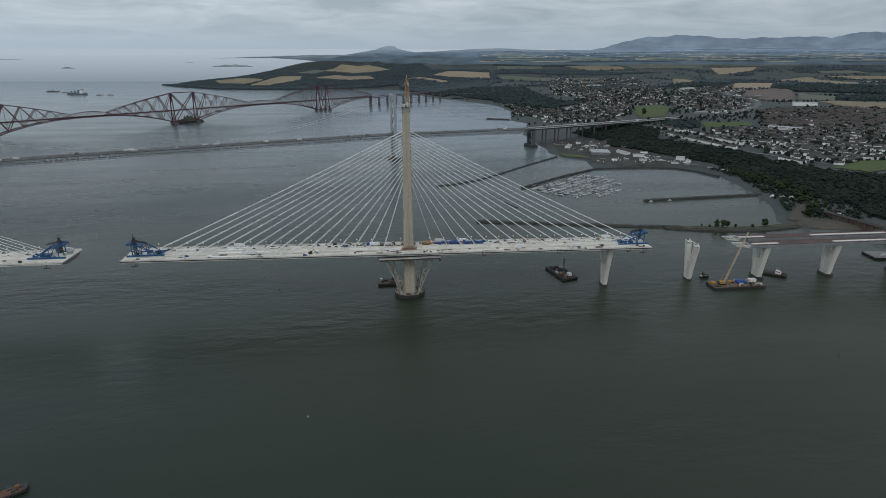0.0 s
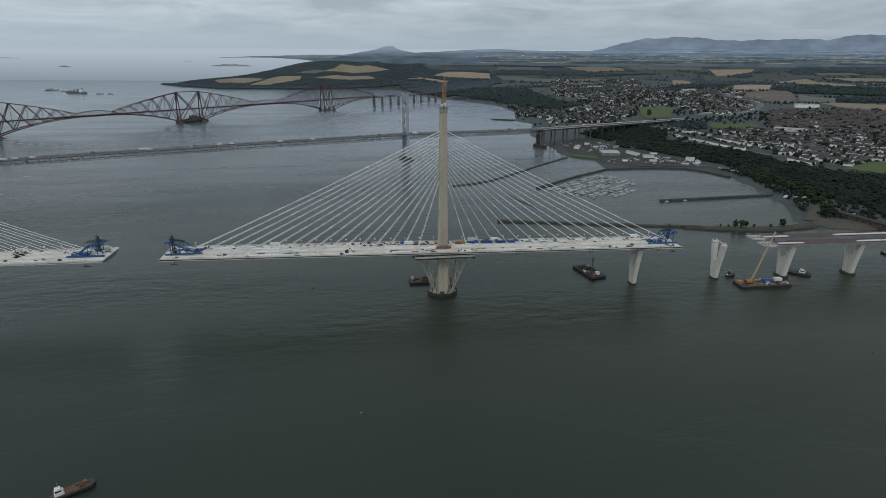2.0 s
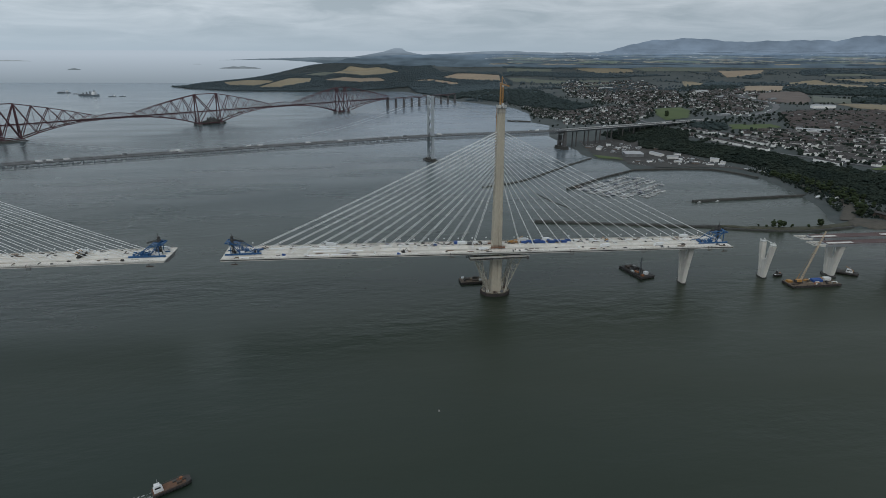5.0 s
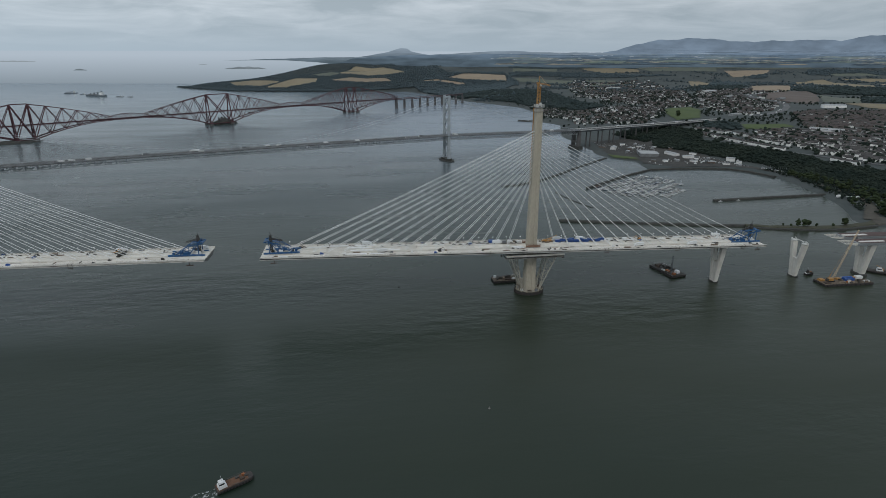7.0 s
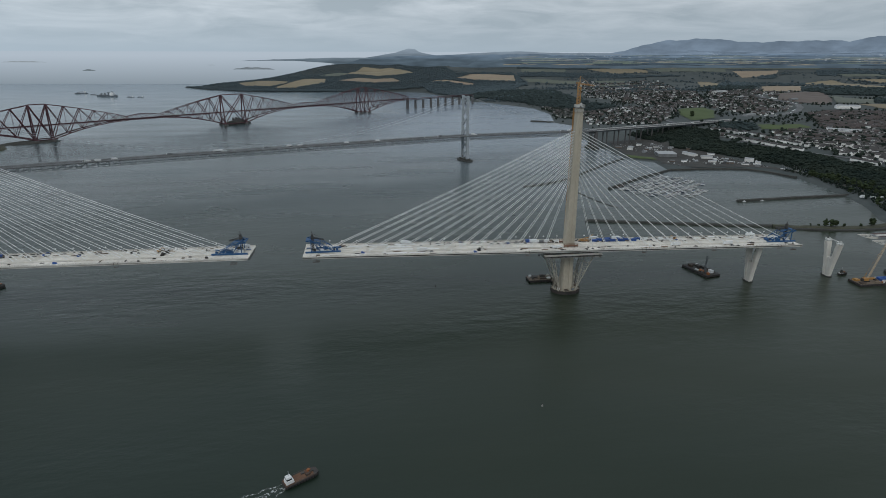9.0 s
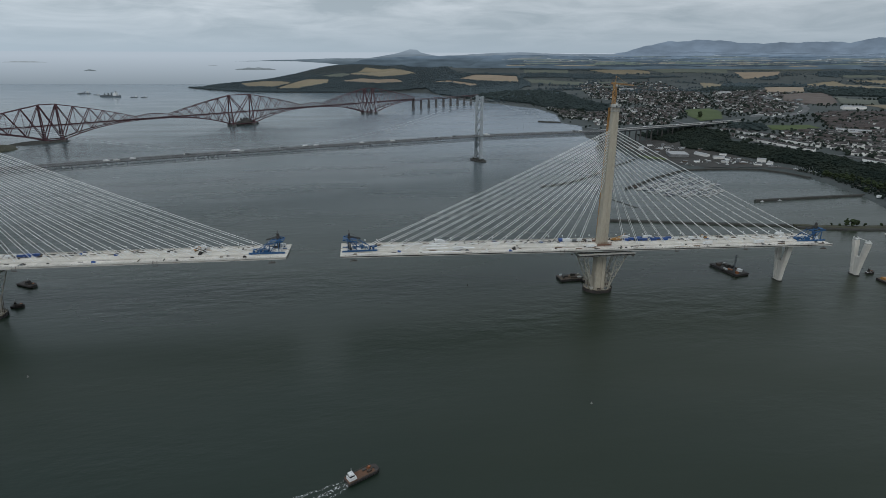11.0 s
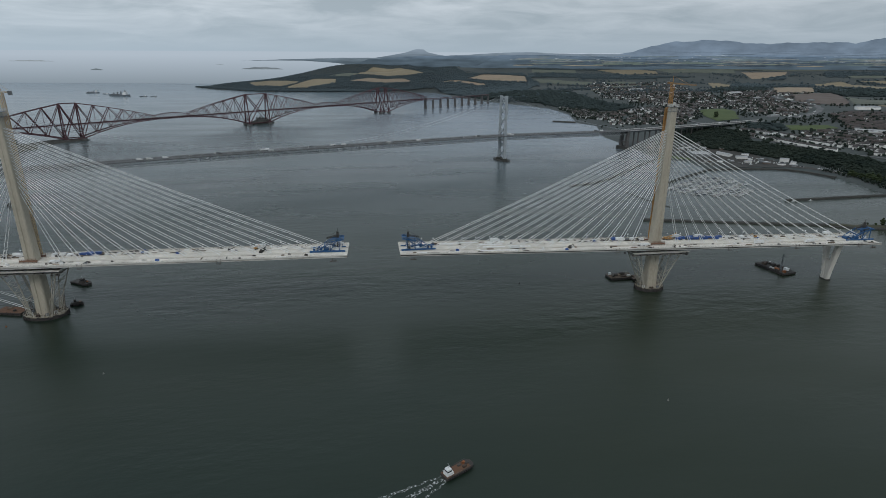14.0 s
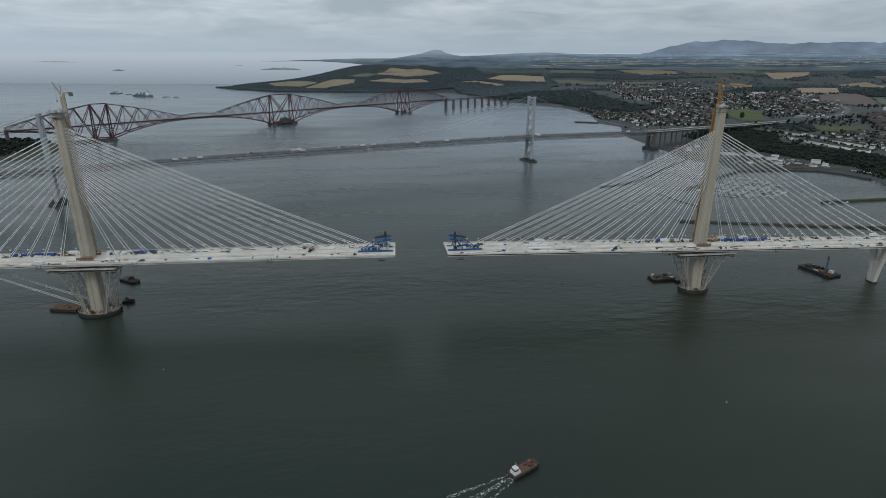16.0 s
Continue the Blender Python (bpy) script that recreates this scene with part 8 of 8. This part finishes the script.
MULTI = workboat(-273, -272.5, 22.5, 29, "small dark work boat with a rust-brown cargo deck under way", -0.33, VAN, DECK_BROWN, crane=False)
workboat(437, -6, 30, -40, "dark work boat with a yellow deck crane beside a pier", 0.18, VAN, KIT, crane=True)
workboat(-655, 92, 26, -30, "dark tug moored behind the far tower", 0.1, KIT, KIT)
workboat(-633, 30, 12, 10, "small dark launch by the far tower base", -0.1, KIT, KIT)
workboat(350, -3, 11, 5, "small launch beside the free-standing pier", -0.2, KIT, VAN)
workboat(282, 482, 24, 42, "dark moored vessel beside the marina pier", 0.2, KIT, RUST)
workboat(625, 4, 18, 5, "dark launch near the shore piers", 0.1, KIT, KIT)
# foam streaks behind the moving work boat
FOAM = bpy.data.materials.new("white_foam")
FOAM.use_nodes = True
fn, fl = FOAM.node_tree.nodes, FOAM.node_tree.links
fp = fn["Principled BSDF"]
fp.inputs["Base Color"].default_value, fp.inputs["Roughness"].default_value = (0.55, 0.58, 0.58, 1), 0.8
ft, fc = fn.new("ShaderNodeTexNoise"), fn.new("ShaderNodeTexCoord")
ft.inputs["Scale"].default_value, ft.inputs["Detail"].default_value = 0.6, 6.0
fl.new(fc.outputs["Object"], ft.inputs["Vector"])
fr = fn.new("ShaderNodeMapRange")
fr.inputs["From Min"].default_value, fr.inputs["From Max"].default_value, fr.inputs["To Max"].default_value = 0.46, 0.68, 0.85
fl.new(ft.outputs[0], fr.inputs[0])
fl.new(fr.outputs[0], fp.inputs["Alpha"])
b = Build()
wd = Vector((-math.cos(radians(29)), -math.sin(radians(29)), 0))
ws = Vector((-wd.y, wd.x, 0))
origin = Vector((-273, -272.5, 0.05)) + wd * 9
for off, spread, w0, w1, n in ((0.0, 0.0, 2.6, 4.5, 14), (2.6, 0.16, 1.0, 2.6, 16), (-2.6, -0.16, 1.0, 2.6, 16)):
    rows = []
    for i in range(n + 1):
        d = i / n * 46
        w = w0 + (w1 - w0) * i / n
        c = origin + wd * d + ws * (off + spread * d + 0.5 * math.sin(i * 1.7 + off))
        rows.append((c - ws * w / 2 * (1 - 0.6 * (i == n)), c + ws * w / 2 * (1 - 0.6 * (i == n))))
    k = len(b.v)
    for p, q in rows:
        b.v += [tuple(p), tuple(q)]
    for i in range(n):
        b.f.append((k + 2 * i, k + 2 * i + 1, k + 2 * i + 3, k + 2 * i + 2))
solid("wake", b, FOAM, "thin white foam wake behind the work boat", "wake", kind="stuff")


def buoy(x, y, paint, label):
    t = thing("buoy", label, "buoy", pose(x, y, 0), "buoys")
    b = Build()
    b.ring([[(r * math.cos(a), r * math.sin(a), z) for a in (2 * math.pi * i / 12 for i in range(12))] for r, z in ((0.6, -0.4), (0.85, 0.1), (0.8, 0.4), (0.5, 0.6), (0.22, 1.4), (0.15, 1.8))])
    part("body", b, paint, t)
    b = Build()
    b.tube((0, 0, 1.7), (0, 0, 2.2), 0.09, n=6)
    b.box(-0.2, 0.2, -0.2, 0.2, 2.2, 2.6)
    part("top_mark", b, KIT, t)
    return t


for x, y, p, l in ((-97, -217, PONTOON, "small pale mooring buoy"), (365, -190, KIT, "small dark mooring buoy"), (-548, -118, PONTOON, "small pale mooring buoy"), (-678, -15, ORANGE, "small orange marker buoy"), (-150, 25, KIT, "small dark mooring buoy")):
    buoy(x, y, p, l)


def cargo_ship(x, y, L, turn, label, tall, z0=0.0):
    t = thing("ship", label, "ship", pose(x, y, z0, 0, 0, turn), "anchored ships")
    b, rings = Build(), []
    W, H = L * 0.16, L * 0.055
    for f, k, s in ((0, 0.8, 0.15), (0.08, 1, 0), (0.85, 1, 0), (0.94, 0.6, 0.2), (1, 0.05, 0.4)):
        xx = (f - 0.5) * L
        rings.append([(xx, -W / 2 * k * 0.9, -2), (xx, W / 2 * k * 0.9, -2), (xx, W / 2 * k, H * (1 + s)), (xx, -W / 2 * k, H * (1 + s))])
    b.ring(rings)
    # grey-blue hull colour lightened to hold the haze over the firth
    part("hull", b, mat("hazed_hull_paint", (0.10, 0.125, 0.145), (0.14, 0.165, 0.185), 0.6, 0.05, 0.5, 0.0), t)
    b = Build()
    b.box(0.18 * L, 0.34 * L, -W * 0.42, W * 0.42, H, H + tall * 0.55)
    b.box(0.21 * L, 0.31 * L, -W * 0.36, W * 0.36, H + tall * 0.55, H + tall * 0.85)
    part("superstructure", b, VAN, t)
    for k, (a, h) in enumerate(((-0.3, 0.55), (-0.12, 0.7), (0.05, 0.85), (0.26, 1.2))):
        b = Build()
        b.lattice((a * L, 0, H), (a * L, 0, H + tall * h), L * 0.028, 7, L * 0.0035)
        if k < 3:
            b.beam((a * L, 0, H + tall * h * 0.7), (a * L + L * 0.09, 0, H + tall * h * 0.95), L * 0.008)
        part("derrick", b, GREY_STEEL, t)
    b = Build()
    b.box(-0.42 * L, -0.02 * L, -W * 0.3, W * 0.3, H, H + tall * 0.18)
    part("hatch", b, GREY_STEEL, t)
    return t


cargo_ship(-1755, 3160, 140, -20, "grey ship with tall derricks anchored in the firth", 21)
cargo_ship(-2020, 3430, 75, 15, "small grey ship anchored in the firth", 14)
cargo_ship(-1600, 3090, 42, 5, "low dark barge anchored in the firth", 5)
cargo_ship(-1540, 3080, 34, 8, "low dark barge anchored in the firth", 5)
cargo_ship(-1905, 3330, 36, 10, "low dark barge anchored in the firth", 5)


# ---- edge rails and small dark site kit along the deck ----
def edge_rail(x0, x1, y):
    """Light posts and two rails along one edge of the deck."""
    b = Build()
    n = int(abs(x1 - x0) / 4)
    for i in range(n):
        xa, xb = x0 + (x1 - x0) * i / n, x0 + (x1 - x0) * (i + 1) / n
        za, zb = deck_top(xa) + shift(xa)[2], deck_top(xb) + shift(xb)[2]
        yy, yb = y + shift(xa)[1], y + shift(xb)[1]
        b.beam((xa, yy, za), (xa, yy, za + 1.25), 0.12)
        for h in (0.6, 1.2):
            b.beam((xa, yy, za + h), (xb, yb, zb + h), 0.09)
    solid("guard_rail", b, KIT, "dark temporary guard rail along the deck edge", "railing", group="deck guard rails")


# added dark rails draw the thin line behind the edge upstand
for x0, x1 in ((-286, 262), (-930, -352)):
    for y in (-18.9, 18.9):
        edge_rail(x0, x1, y)


def low_box(w, d, h, kind):
    b = Build()
    b.box(-w / 2, w / 2, -d / 2, d / 2, 0.0, h * 0.55)
    if kind:
        b.box(-w * 0.45, w * 0.1, -d * 0.4, d * 0.4, h * 0.55, h)
        b.box(w * 0.2, w * 0.4, -d * 0.3, d * 0.3, h * 0.55, h * 0.85)
    else:
        for k in range(4):
            b.box(-w / 2 + w * (k + 0.15) / 4, -w / 2 + w * (k + 0.8) / 4, -d * 0.42, d * 0.42, h * 0.55, h * (0.8 + 0.2 * (k % 2)))
    return b


PAINT = {"KIT": KIT, "SOFFIT": SOFFIT, "TIMBER": TIMBER, "SLAB": SLAB_WHITE, "BLUE": CONTAINER_BLUE}
box_mesh = [(k, mesh_of("site_crate", low_box(w, d, h, q), PAINT[k])) for k, w, d, h, q in
            (("KIT", 2.2, 1.1, 1.2, 1), ("KIT", 4.6, 0.8, 0.7, 0), ("SOFFIT", 2.8, 1.3, 1.3, 1), ("TIMBER", 5.5, 0.9, 0.6, 0), ("SLAB", 5.0, 1.8, 1.5, 0), ("SLAB", 2.8, 2.2, 2.2, 1), ("BLUE", 3.6, 1.8, 1.8, 1))]
WHAT = {"KIT": "low dark crate of site equipment on the deck", "SOFFIT": "grey steel formwork set down on the deck", "TIMBER": "pile of brown shuttering timber on the deck",
        "SLAB": "white wrapped pallet on the deck", "BLUE": "blue wrapped machine part on the deck"}
for i in range(320):
    far_half = rng.random() < 0.84
    if i < 150:
        x = rng.uniform(-280, 258) if i < 80 else rng.uniform(-800, -356)
    else:
        x = (0.0 if i % 2 else -650.0) + rng.normal(0, 1) * 62
    y = rng.uniform(4.5, 17.0) if far_half else -rng.uniform(4.5, 17.0)
    if i >= 150:
        y = rng.uniform(6.0, 17.2) if rng.random() < 0.85 else -rng.uniform(8, 17)
    if min(abs(x), abs(x + 650)) < 9 or x > 258 or -352 < x < -280:
        continue
    k, me = box_mesh[int(rng.choice(7, p=(0.30, 0.26, 0.14, 0.12, 0.07, 0.06, 0.05)))]
    ob = new("site_crate", me)
    ob.matrix_basis = on_deck(x, y, rng.uniform(-8, 8) + (90 if rng.random() < 0.15 else 0), 0.01)
    tagged(ob, WHAT[k], "crate", "crates on the deck")
